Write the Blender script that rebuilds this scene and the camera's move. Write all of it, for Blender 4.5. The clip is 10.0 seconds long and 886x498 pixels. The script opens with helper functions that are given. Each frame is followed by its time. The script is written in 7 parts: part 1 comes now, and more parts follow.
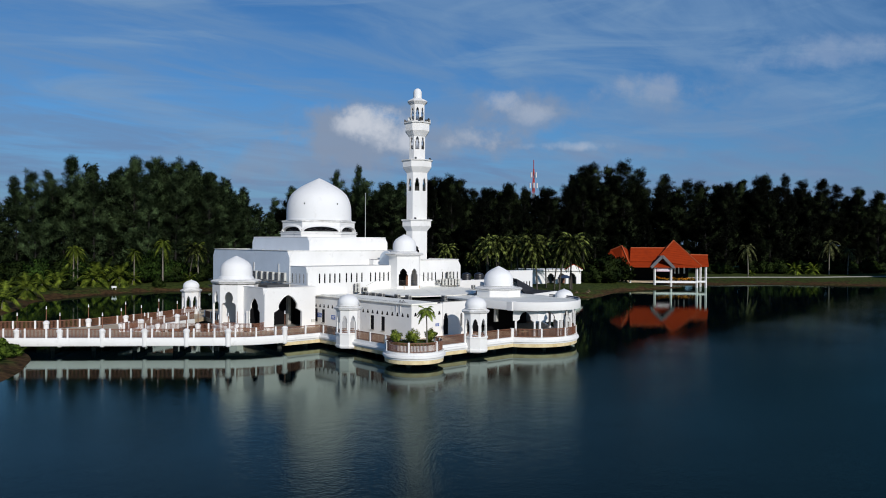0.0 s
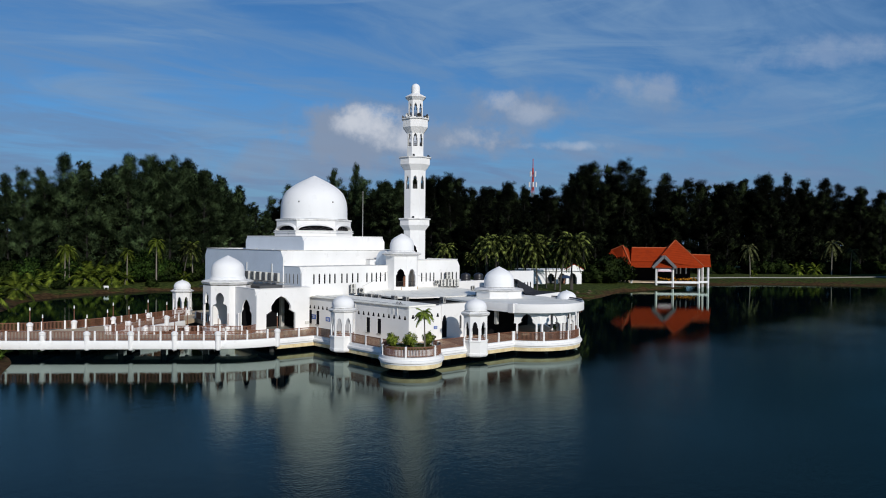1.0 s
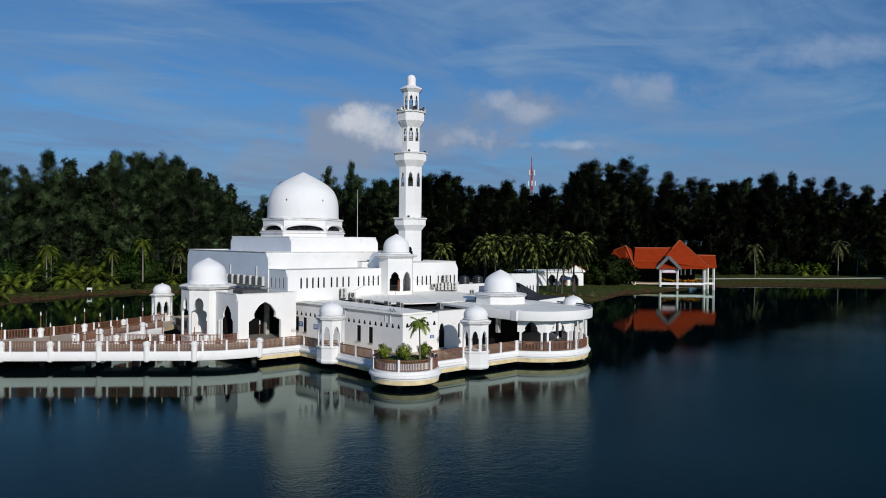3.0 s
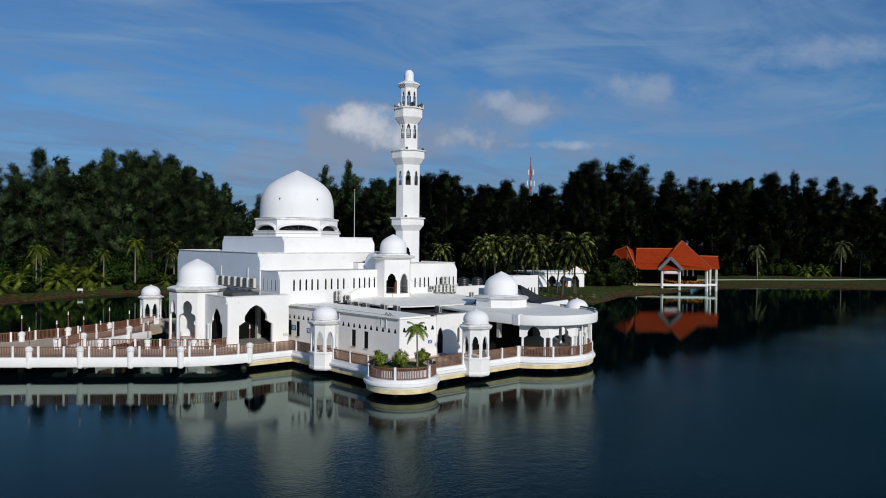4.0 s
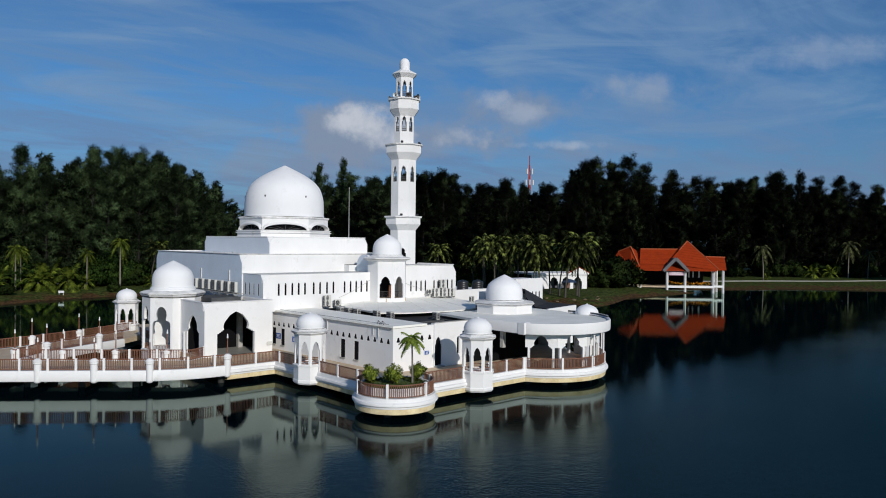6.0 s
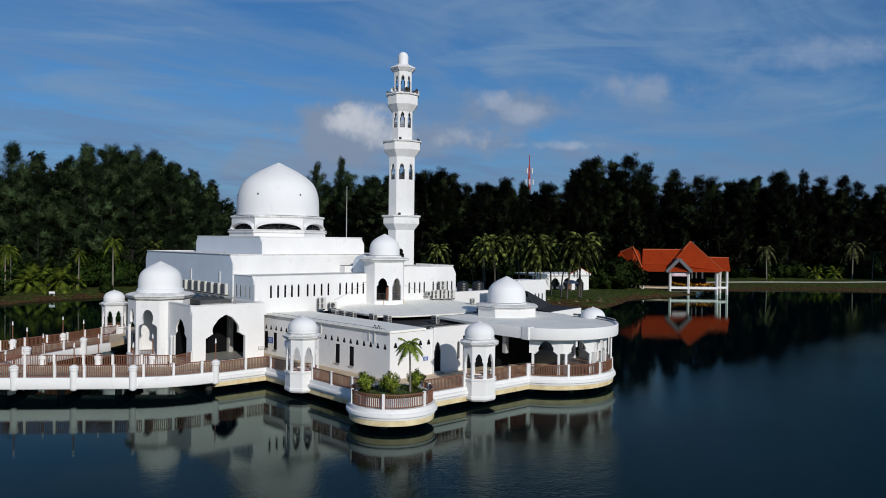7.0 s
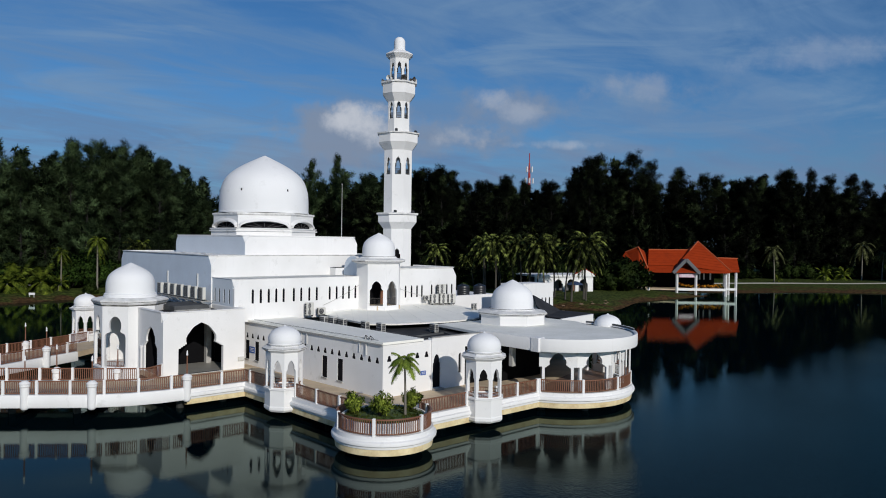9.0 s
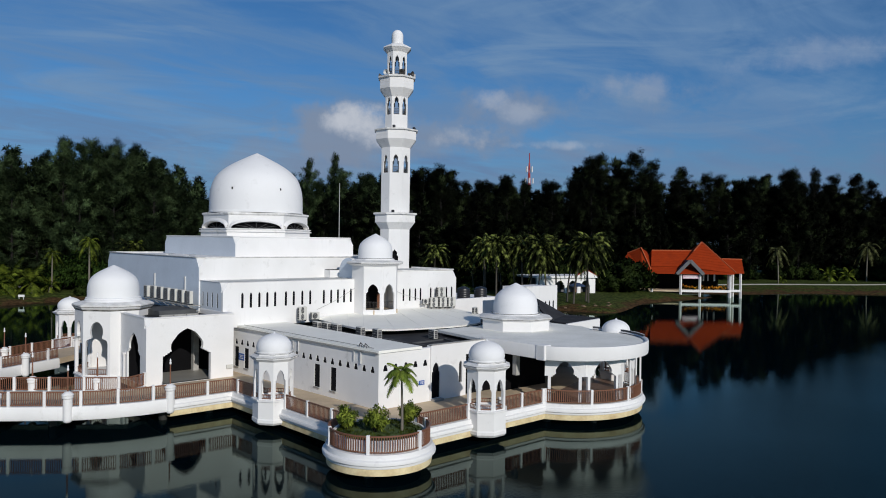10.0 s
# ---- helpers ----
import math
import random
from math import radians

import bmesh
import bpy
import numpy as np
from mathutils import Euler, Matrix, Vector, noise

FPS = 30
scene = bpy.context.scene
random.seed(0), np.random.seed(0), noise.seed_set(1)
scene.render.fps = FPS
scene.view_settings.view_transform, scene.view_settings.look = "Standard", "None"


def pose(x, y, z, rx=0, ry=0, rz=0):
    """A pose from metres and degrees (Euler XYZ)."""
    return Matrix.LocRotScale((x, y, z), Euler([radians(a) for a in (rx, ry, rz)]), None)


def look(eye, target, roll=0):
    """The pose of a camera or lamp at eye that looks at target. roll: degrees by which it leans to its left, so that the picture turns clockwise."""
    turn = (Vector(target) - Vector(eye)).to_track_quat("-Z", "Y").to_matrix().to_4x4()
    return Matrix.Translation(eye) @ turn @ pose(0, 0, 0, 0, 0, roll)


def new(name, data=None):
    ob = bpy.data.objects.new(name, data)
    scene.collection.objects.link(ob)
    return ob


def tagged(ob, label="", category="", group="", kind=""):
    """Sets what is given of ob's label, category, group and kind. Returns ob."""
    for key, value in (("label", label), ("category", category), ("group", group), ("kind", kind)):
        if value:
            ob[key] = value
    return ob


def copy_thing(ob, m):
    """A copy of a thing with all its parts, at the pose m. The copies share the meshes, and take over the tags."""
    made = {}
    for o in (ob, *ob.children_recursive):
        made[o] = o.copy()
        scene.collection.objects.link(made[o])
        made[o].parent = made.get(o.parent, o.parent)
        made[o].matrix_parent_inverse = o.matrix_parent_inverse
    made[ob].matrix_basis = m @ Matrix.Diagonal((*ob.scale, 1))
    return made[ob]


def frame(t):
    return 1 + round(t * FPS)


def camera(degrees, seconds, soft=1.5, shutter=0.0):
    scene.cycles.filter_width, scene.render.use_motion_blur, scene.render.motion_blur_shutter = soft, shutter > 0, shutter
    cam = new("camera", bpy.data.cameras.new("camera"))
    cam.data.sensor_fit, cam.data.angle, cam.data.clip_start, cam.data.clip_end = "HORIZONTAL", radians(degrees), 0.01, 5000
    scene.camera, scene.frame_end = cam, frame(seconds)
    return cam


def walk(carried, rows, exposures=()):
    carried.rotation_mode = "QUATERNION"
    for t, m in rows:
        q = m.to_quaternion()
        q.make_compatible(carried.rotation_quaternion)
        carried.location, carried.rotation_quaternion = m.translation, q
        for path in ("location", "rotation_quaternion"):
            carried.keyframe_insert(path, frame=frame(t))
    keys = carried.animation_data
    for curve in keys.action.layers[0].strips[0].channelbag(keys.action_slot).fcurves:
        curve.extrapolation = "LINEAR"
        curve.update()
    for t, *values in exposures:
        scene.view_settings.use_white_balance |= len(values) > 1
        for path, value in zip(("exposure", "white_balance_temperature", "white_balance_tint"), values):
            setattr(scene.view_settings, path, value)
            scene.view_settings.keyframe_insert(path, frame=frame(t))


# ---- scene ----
# Camera: a drone gliding level towards the corner of the mosque platform.
cam = camera(62.5, 10.0, soft=1.0)
PATH = [
    (0, (-44.241, -51.073, 11.869), (-42.92, -49.571, 11.852), 0.4),
    (0.5, (-43.288, -49.99, 11.855), (-41.966, -48.489, 11.837), 0.4),
    (1, (-42.332, -48.872, 11.905), (-41.008, -47.373, 11.886), 0.5),
    (1.5, (-41.335, -47.786, 11.992), (-40.011, -46.288, 11.972), 0.5),
    (2, (-40.32, -46.61, 12.03), (-38.993, -45.113, 12.01), 0.5),
    (2.5, (-39.271, -45.453, 12.094), (-37.943, -43.957, 12.073), 0.5),
    (4, (-36.229, -41.941, 12.202), (-34.896, -40.45, 12.181), 0.6),
    (4.5, (-35.193, -40.78, 12.223), (-33.859, -39.29, 12.202), 0.6),
    (5, (-34.174, -39.613, 12.226), (-32.839, -38.125, 12.206), 0.6),
    (5.5, (-33.112, -38.384, 12.258), (-31.775, -36.897, 12.237), 0.6),
    (7, (-30.099, -34.906, 12.261), (-28.758, -33.421, 12.24), 0.7),
    (7.5, (-29.066, -33.7, 12.275), (-27.724, -32.217, 12.253), 0.7),
    (8, (-28.024, -32.509, 12.29), (-26.681, -31.027, 12.268), 0.8),
    (8.5, (-26.967, -31.301, 12.298), (-25.623, -29.82, 12.275), 0.8),
    (9, (-25.965, -30.153, 12.316), (-24.621, -28.672, 12.293), 0.8),
    (9.5, (-24.937, -29.016, 12.328), (-23.593, -27.536, 12.306), 0.8),
    (10, (-23.932, -27.862, 12.384), (-22.586, -26.382, 12.362), 0.8),
]
EXPOSURES = [(0, 0.12), (2, 0.09), (5, 0.03), (7.5, -0.01), (10, -0.06)]
walk(cam, [(t, look(eye, target, roll)) for t, eye, target, roll in PATH], EXPOSURES)

# ---- light ----
TO_SUN = Vector((-0.266, -0.885, 0.405)).normalized()
sun_data = bpy.data.lights.new("sun", "SUN")
sun_data.energy, sun_data.angle, sun_data.color = 3.1, radians(0.6), (1.0, 0.957, 0.90)
sun = new("sun", sun_data)
sun.rotation_euler = TO_SUN.to_track_quat("Z", "Y").to_euler()
SUN_UP = math.asin(TO_SUN.z)
SUN_TURN = math.atan2(TO_SUN.x, TO_SUN.y)


def make_world():
    w = bpy.data.worlds.new("sky")
    scene.world = w
    w.use_nodes = True
    nt = w.node_tree
    nt.nodes.clear()
    N, K = nt.nodes.new, nt.links.new
    out, bg = N("ShaderNodeOutputWorld"), N("ShaderNodeBackground")
    sky = N("ShaderNodeTexSky")
    sky.sky_type, sky.sun_disc = "NISHITA", False
    sky.sun_elevation, sky.sun_rotation = SUN_UP, SUN_TURN
    sky.altitude, sky.air_density, sky.dust_density, sky.ozone_density = 0, 0.9, 0.4, 4.0
    tc = N("ShaderNodeTexCoord")
    sep = N("ShaderNodeSeparateXYZ")
    K(tc.outputs["Generated"], sep.inputs[0])

    def math_node(op, a, b=None, c=None):
        m = N("ShaderNodeMath")
        m.operation = op
        for i, v in enumerate((a, b, c)):
            if v is None:
                continue
            if isinstance(v, (int, float)):
                m.inputs[i].default_value = v
            else:
                K(v, m.inputs[i])
        return m.outputs[0]

    def ramp(v, a, b, top=1.0):
        m = N("ShaderNodeMapRange")
        m.interpolation_type = "SMOOTHSTEP"
        K(v, m.inputs[0])
        m.inputs[1].default_value, m.inputs[2].default_value = a, b
        m.inputs[3].default_value, m.inputs[4].default_value = 0.0, top
        return m.outputs[0]

    # a flat layer of thin streaked cloud, seen in perspective
    up = math_node("MAXIMUM", sep.outputs[2], 0.02)
    lift = math_node("ADD", up, 0.10)
    px, py = math_node("DIVIDE", sep.outputs[0], lift), math_node("DIVIDE", sep.outputs[1], lift)
    comb = N("ShaderNodeCombineXYZ")
    K(px, comb.inputs[0]), K(py, comb.inputs[1])
    mp = N("ShaderNodeMapping")
    mp.inputs["Rotation"].default_value = (0, 0, radians(-38))
    mp.inputs["Scale"].default_value = (0.75, 1.5, 1.0)
    mp.inputs["Location"].default_value = (3.1, 1.7, 0)
    K(comb.outputs[0], mp.inputs[0])
    n1 = N("ShaderNodeTexNoise")
    n1.inputs["Scale"].default_value, n1.inputs["Detail"].default_value, n1.inputs["Roughness"].default_value = 1.7, 9, 0.60
    n1.inputs["Distortion"].default_value = 0.6
    K(mp.outputs[0], n1.inputs[0])
    thin = math_node("MULTIPLY", ramp(n1.outputs[0], 0.31, 0.67, 0.86), ramp(sep.outputs[2], 0.52, 0.30))
    # long, nearly level streaks of high cloud, leaning a little
    lean, stretch, n3 = N("ShaderNodeMapping"), N("ShaderNodeMapping"), N("ShaderNodeTexNoise")
    lean.inputs["Rotation"].default_value = (radians(-4.5), radians(5.0), 0)
    stretch.inputs["Scale"].default_value = (2.6, 2.6, 15.0)
    stretch.inputs["Location"].default_value = (0.7, 2.3, 0.4)
    n3.inputs["Scale"].default_value, n3.inputs["Detail"].default_value, n3.inputs["Roughness"].default_value = 1.25, 9, 0.57
    n3.inputs["Distortion"].default_value = 0.9
    K(tc.outputs["Generated"], lean.inputs[0]), K(lean.outputs[0], stretch.inputs[0]), K(stretch.outputs[0], n3.inputs[0])
    streaks = math_node("MULTIPLY", ramp(n3.outputs[0], 0.47, 0.72, 0.62), ramp(sep.outputs[2], 0.50, 0.29))
    # fair-weather cumulus low over the trees
    n2 = N("ShaderNodeTexNoise")
    n2.inputs["Scale"].default_value, n2.inputs["Detail"].default_value, n2.inputs["Roughness"].default_value = 15.0, 10, 0.62
    K(tc.outputs["Generated"], n2.inputs[0])

    def puff(az, el, wide, high, fill):
        d = Vector((math.sin(az) * math.cos(el), math.cos(az) * math.cos(el), math.sin(el)))
        side = Vector((math.cos(az), -math.sin(az), 0))
        upv = side.cross(d)
        total = None
        for axis, s in ((side, wide), (upv, high)):
            dot = N("ShaderNodeVectorMath")
            dot.operation = "DOT_PRODUCT"
            K(tc.outputs["Generated"], dot.inputs[0])
            dot.inputs[1].default_value = axis / s
            sq = math_node("POWER", math_node("ABSOLUTE", math_node("SUBTRACT", dot.outputs["Value"], axis.dot(d) / s)), 2.0)
            total = sq if total is None else math_node("ADD", total, sq)
        front = N("ShaderNodeVectorMath")
        front.operation = "DOT_PRODUCT"
        K(tc.outputs["Generated"], front.inputs[0])
        front.inputs[1].default_value = d
        near = math_node("SUBTRACT", fill, total)
        body = math_node("ADD", near, math_node("MULTIPLY", math_node("SUBTRACT", n2.outputs[0], 0.5), 5.6))
        return math_node("MULTIPLY", ramp(body, -0.2, 1.7), ramp(front.outputs["Value"], 0.0, 0.3))

    HEAD = 0.7217
    def layer(rows):
        total = None
        for az, el, wide, high, weight, fill in rows:
            p = math_node("MULTIPLY", puff(HEAD + az, el, wide, high, fill), weight)
            total = p if total is None else math_node("MAXIMUM", total, p)
        return total

    bodies = layer(((-0.112, 0.140, 0.085, 0.036, 0.90, 1.8), (0.030, 0.143, 0.090, 0.028, 0.75, 1.5), (0.105, 0.176, 0.075, 0.028, 0.65, 1.4), (-0.19, 0.105, 0.12, 0.030, 0.55, 1.5), (0.17, 0.122, 0.16, 0.012, 0.35, 1.0), (0.285, 0.196, 0.085, 0.026, 0.38, 1.1)))
    heads = layer(((-0.098, 0.158, 0.040, 0.022, 1.0, 1.5), (-0.070, 0.144, 0.038, 0.022, 0.85, 1.2), (0.045, 0.142, 0.045, 0.018, 0.50, 1.0), (0.082, 0.190, 0.026, 0.015, 0.40, 1.1), (0.118, 0.175, 0.034, 0.015, 0.36, 1.0), (0.168, 0.131, 0.070, 0.007, 0.45, 1.0), (0.28, 0.204, 0.07, 0.018, 0.20, 1.0), (0.48, 0.23, 0.10, 0.02, 0.22, 0.9)))
    tint = N("ShaderNodeMixRGB")
    tint.blend_type = "MULTIPLY"
    tint.inputs[0].default_value = 1.0
    K(sky.outputs[0], tint.inputs[1])
    tint.inputs[2].default_value = (0.45, 0.80, 1.05, 1)
    mix1 = N("ShaderNodeMixRGB")
    K(thin, mix1.inputs[0]), K(tint.outputs[0], mix1.inputs[1])
    mix1.inputs[2].default_value = (1.76, 3.35, 6.0, 1)
    mix3 = N("ShaderNodeMixRGB")
    K(streaks, mix3.inputs[0]), K(mix1.outputs[0], mix3.inputs[1])
    mix3.inputs[2].default_value = (2.65, 4.25, 6.5, 1)
    mix2 = N("ShaderNodeMixRGB")
    haze = N("ShaderNodeMixRGB")
    K(math_node("MULTIPLY", ramp(sep.outputs[2], 0.20, 0.02), 0.6), haze.inputs[0]), K(mix3.outputs[0], haze.inputs[1])
    haze.inputs[2].default_value = (2.05, 2.8, 4.4, 1)
    shade = N("ShaderNodeMixRGB")
    K(bodies, shade.inputs[0]), K(haze.outputs[0], shade.inputs[1])
    shade.inputs[2].default_value = (3.0, 3.75, 5.15, 1)
    K(heads, mix2.inputs[0]), K(shade.outputs[0], mix2.inputs[1])
    mix2.inputs[2].default_value = (7.0, 7.5, 8.5, 1)
    K(mix2.outputs[0], bg.inputs[0])
    bg.inputs[1].default_value = 0.072
    K(bg.outputs[0], out.inputs[0])


make_world()


# ---- materials ----
def material(name, base, rough=0.7, metal=0.0, vary=0.12, scale=3.0, fine=40.0, bump=0.15, tint=None, streak=0.0, rnd=0.0, spec=0.5):
    """Painted, stained or mineral surface: mottled at two sizes, with fine relief."""
    m = bpy.data.materials.new(name)
    m.use_nodes = True
    nt = m.node_tree
    N, K = nt.nodes.new, nt.links.new
    b = nt.nodes["Principled BSDF"]
    b.inputs["Roughness"].default_value, b.inputs["Metallic"].default_value = rough, metal
    b.inputs["Specular IOR Level"].default_value = spec
    geo = N("ShaderNodeNewGeometry")
    pos = geo.outputs["Position"]
    n1, n2 = N("ShaderNodeTexNoise"), N("ShaderNodeTexNoise")
    n1.inputs["Scale"].default_value, n1.inputs["Detail"].default_value = scale * 0.3, 6
    n2.inputs["Scale"].default_value, n2.inputs["Detail"].default_value = fine, 4
    K(pos, n1.inputs[0]), K(pos, n2.inputs[0])
    dark = tint or tuple(c * 0.62 for c in base)
    mix = N("ShaderNodeMixRGB")
    mix.inputs[1].default_value, mix.inputs[2].default_value = (*base, 1), (*dark, 1)
    mr = N("ShaderNodeMapRange")
    mr.inputs[1].default_value, mr.inputs[2].default_value = 0.35, 0.75
    mr.inputs[4].default_value = min(1.0, vary * 4)
    K(n1.outputs[0], mr.inputs[0])
    fac = mr.outputs[0]
    if streak:
        mp, ns = N("ShaderNodeMapping"), N("ShaderNodeTexNoise")
        mp.inputs["Scale"].default_value = (3.0, 3.0, 0.22)
        ns.inputs["Scale"].default_value, ns.inputs["Detail"].default_value = 1.6, 7
        K(pos, mp.inputs[0]), K(mp.outputs[0], ns.inputs[0])
        m2, ad = N("ShaderNodeMapRange"), N("ShaderNodeMath")
        m2.inputs[1].default_value, m2.inputs[2].default_value, m2.inputs[4].default_value = 0.52, 0.78, streak * 0.6
        K(ns.outputs[0], m2.inputs[0])
        ad.operation = "MAXIMUM"
        K(fac, ad.inputs[0]), K(m2.outputs[0], ad.inputs[1])
        fac = ad.outputs[0]
        # small blotches of old damp
        sp, m5, a5 = N("ShaderNodeTexNoise"), N("ShaderNodeMapRange"), N("ShaderNodeMath")
        sp.inputs["Scale"].default_value, sp.inputs["Detail"].default_value, sp.inputs["Roughness"].default_value = 0.9, 9, 0.68
        K(pos, sp.inputs[0]), K(sp.outputs[0], m5.inputs[0])
        m5.inputs[1].default_value, m5.inputs[2].default_value, m5.inputs[4].default_value = 0.56, 0.74, min(1.0, streak * 2.0)
        a5.operation = "MAXIMUM"
        K(fac, a5.inputs[0]), K(m5.outputs[0], a5.inputs[1])
        fac = a5.outputs[0]
    K(fac, mix.inputs[0])
    col = mix.outputs[0]
    hv = N("ShaderNodeHueSaturation")
    m3 = N("ShaderNodeMapRange")
    m3.inputs[3].default_value, m3.inputs[4].default_value = 1 - vary, 1 + vary
    K(n2.outputs[0], m3.inputs[0])
    val = m3.outputs[0]
    if rnd:
        oi, m4, mu = N("ShaderNodeObjectInfo"), N("ShaderNodeMapRange"), N("ShaderNodeMath")
        m4.inputs[3].default_value, m4.inputs[4].default_value = 1 - rnd, 1 + rnd
        K(oi.outputs["Random"], m4.inputs[0])
        mu.operation = "MULTIPLY"
        K(val, mu.inputs[0]), K(m4.outputs[0], mu.inputs[1])
        val = mu.outputs[0]
    K(val, hv.inputs["Value"]), K(col, hv.inputs["Color"])
    K(hv.outputs[0], b.inputs["Base Color"])
    if bump:
        bp = N("ShaderNodeBump")
        bp.inputs["Strength"].default_value, bp.inputs["Distance"].default_value = bump, 0.02
        K(n2.outputs[0], bp.inputs["Height"]), K(bp.outputs[0], b.inputs["Normal"])
    return m


def leaf_material(name, base, tip, rnd=0.25, clump=0.3, span=(0.42, 0.64), own=0.35):
    m = bpy.data.materials.new(name)
    m.use_nodes = True
    nt = m.node_tree
    N, K = nt.nodes.new, nt.links.new
    b = nt.nodes["Principled BSDF"]
    b.inputs["Roughness"].default_value = 0.65
    b.inputs["Specular IOR Level"].default_value = 0.05
    geo, oi = N("ShaderNodeNewGeometry"), N("ShaderNodeObjectInfo")
    mix, hv, mr = N("ShaderNodeMixRGB"), N("ShaderNodeHueSaturation"), N("ShaderNodeMapRange")
    mix.inputs[1].default_value, mix.inputs[2].default_value = (*base, 1), (*tip, 1)
    # Clump noise: in crowns the dark base paints shade between lit sprays.
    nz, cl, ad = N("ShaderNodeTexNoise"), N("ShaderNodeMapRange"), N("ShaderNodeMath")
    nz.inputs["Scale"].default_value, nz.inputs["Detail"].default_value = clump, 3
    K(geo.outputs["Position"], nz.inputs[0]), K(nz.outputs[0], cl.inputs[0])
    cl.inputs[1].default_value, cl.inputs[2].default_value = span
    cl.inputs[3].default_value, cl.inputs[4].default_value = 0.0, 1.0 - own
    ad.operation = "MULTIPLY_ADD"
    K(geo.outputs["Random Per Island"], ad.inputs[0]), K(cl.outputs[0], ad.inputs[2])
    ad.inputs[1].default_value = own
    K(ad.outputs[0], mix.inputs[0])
    mr.inputs[3].default_value, mr.inputs[4].default_value = 1 - rnd, 1 + rnd
    K(oi.outputs["Random"], mr.inputs[0]), K(mr.outputs[0], hv.inputs["Value"])
    K(mix.outputs[0], hv.inputs["Color"]), K(hv.outputs[0], b.inputs["Base Color"])
    tr, ms = N("ShaderNodeBsdfTranslucent"), N("ShaderNodeMixShader")
    K(hv.outputs[0], tr.inputs[0])
    ms.inputs[0].default_value = 0.14
    K(b.outputs[0], ms.inputs[1]), K(tr.outputs[0], ms.inputs[2])
    K(ms.outputs[0], nt.nodes["Material Output"].inputs[0])
    return m


def water_material():
    m = bpy.data.materials.new("lake_water")
    m.use_nodes = True
    nt = m.node_tree
    N, K = nt.nodes.new, nt.links.new
    nt.nodes.remove(nt.nodes["Principled BSDF"])
    deep, gloss, fres, layer = N("ShaderNodeBsdfDiffuse"), N("ShaderNodeBsdfGlossy"), N("ShaderNodeFresnel"), N("ShaderNodeMixShader")
    deep.inputs["Color"].default_value = (0.0004, 0.0030, 0.0052, 1)
    gloss.inputs["Color"].default_value = (0.80, 0.97, 0.88, 1)
    fres.inputs["IOR"].default_value = 1.178
    K(fres.outputs[0], layer.inputs[0]), K(deep.outputs[0], layer.inputs[1]), K(gloss.outputs[0], layer.inputs[2])
    K(layer.outputs[0], nt.nodes["Material Output"].inputs[0])
    geo = N("ShaderNodeNewGeometry")
    mp = N("ShaderNodeMapping")
    mp.inputs["Rotation"].default_value = (0, 0, radians(41))
    mp.inputs["Scale"].default_value = (0.8, 1.0, 1.0)
    K(geo.outputs["Position"], mp.inputs[0])
    n1, n2, n3 = (N("ShaderNodeTexNoise") for _ in range(3))
    for n, s, d in ((n1, 1.3, 3), (n2, 7.5, 4), (n3, 0.05, 2)):
        n.inputs["Scale"].default_value, n.inputs["Detail"].default_value = s, d
        K(mp.outputs[0], n.inputs[0])
    # sheltered and mirror-like close to the platform, wind-ruffled further out
    far = N("ShaderNodeVectorMath")
    far.operation = "DOT_PRODUCT"
    K(geo.outputs["Position"], far.inputs[0])
    far.inputs[1].default_value = (-0.67, -0.74, 0)
    calm = N("ShaderNodeMapRange")
    calm.interpolation_type = "SMOOTHSTEP"
    calm.inputs[1].default_value, calm.inputs[2].default_value = 2.0, 24.0
    calm.inputs[3].default_value, calm.inputs[4].default_value = 0.045, 0.36
    K(far.outputs["Value"], calm.inputs[0])
    # open water away from the shelter of the house and the platform
    off, open_water, wind = N("ShaderNodeVectorMath"), N("ShaderNodeMapRange"), N("ShaderNodeMath")
    off.operation = "DOT_PRODUCT"
    K(geo.outputs["Position"], off.inputs[0])
    off.inputs[1].default_value = (0.5, -0.87, 0)
    open_water.interpolation_type = "SMOOTHSTEP"
    open_water.inputs[1].default_value, open_water.inputs[2].default_value = -1.0, 15.0
    open_water.inputs[3].default_value, open_water.inputs[4].default_value = 0.0, 0.58
    south = N("ShaderNodeVectorMath")
    south.operation = "DOT_PRODUCT"
    K(geo.outputs["Position"], south.inputs[0])
    south.inputs[1].default_value = (0.12, -1.0, 0)
    K(south.outputs["Value"], open_water.inputs[0])
    # reflections painted darker by position, towards the near right of the camera's view
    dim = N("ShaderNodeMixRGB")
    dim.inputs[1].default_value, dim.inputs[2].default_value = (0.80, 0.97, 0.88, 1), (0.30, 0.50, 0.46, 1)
    right_band = N("ShaderNodeMapRange")
    right_band.interpolation_type = "SMOOTHSTEP"
    right_band.inputs[1].default_value, right_band.inputs[2].default_value = 2.0, 32.0
    K(off.outputs["Value"], right_band.inputs[0])
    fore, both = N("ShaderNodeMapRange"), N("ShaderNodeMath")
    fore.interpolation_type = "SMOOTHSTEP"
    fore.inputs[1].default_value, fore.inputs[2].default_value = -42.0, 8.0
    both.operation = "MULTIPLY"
    K(far.outputs["Value"], fore.inputs[0]), K(right_band.outputs[0], both.inputs[0]), K(fore.outputs[0], both.inputs[1])
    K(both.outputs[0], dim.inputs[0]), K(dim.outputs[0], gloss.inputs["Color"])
    wind.operation = "MAXIMUM"
    K(calm.outputs[0], wind.inputs[0]), K(open_water.outputs[0], wind.inputs[1])
    gust = N("ShaderNodeMapRange")
    gust.inputs[1].default_value, gust.inputs[2].default_value = 0.35, 0.65
    gust.inputs[3].default_value, gust.inputs[4].default_value = 0.55, 1.0
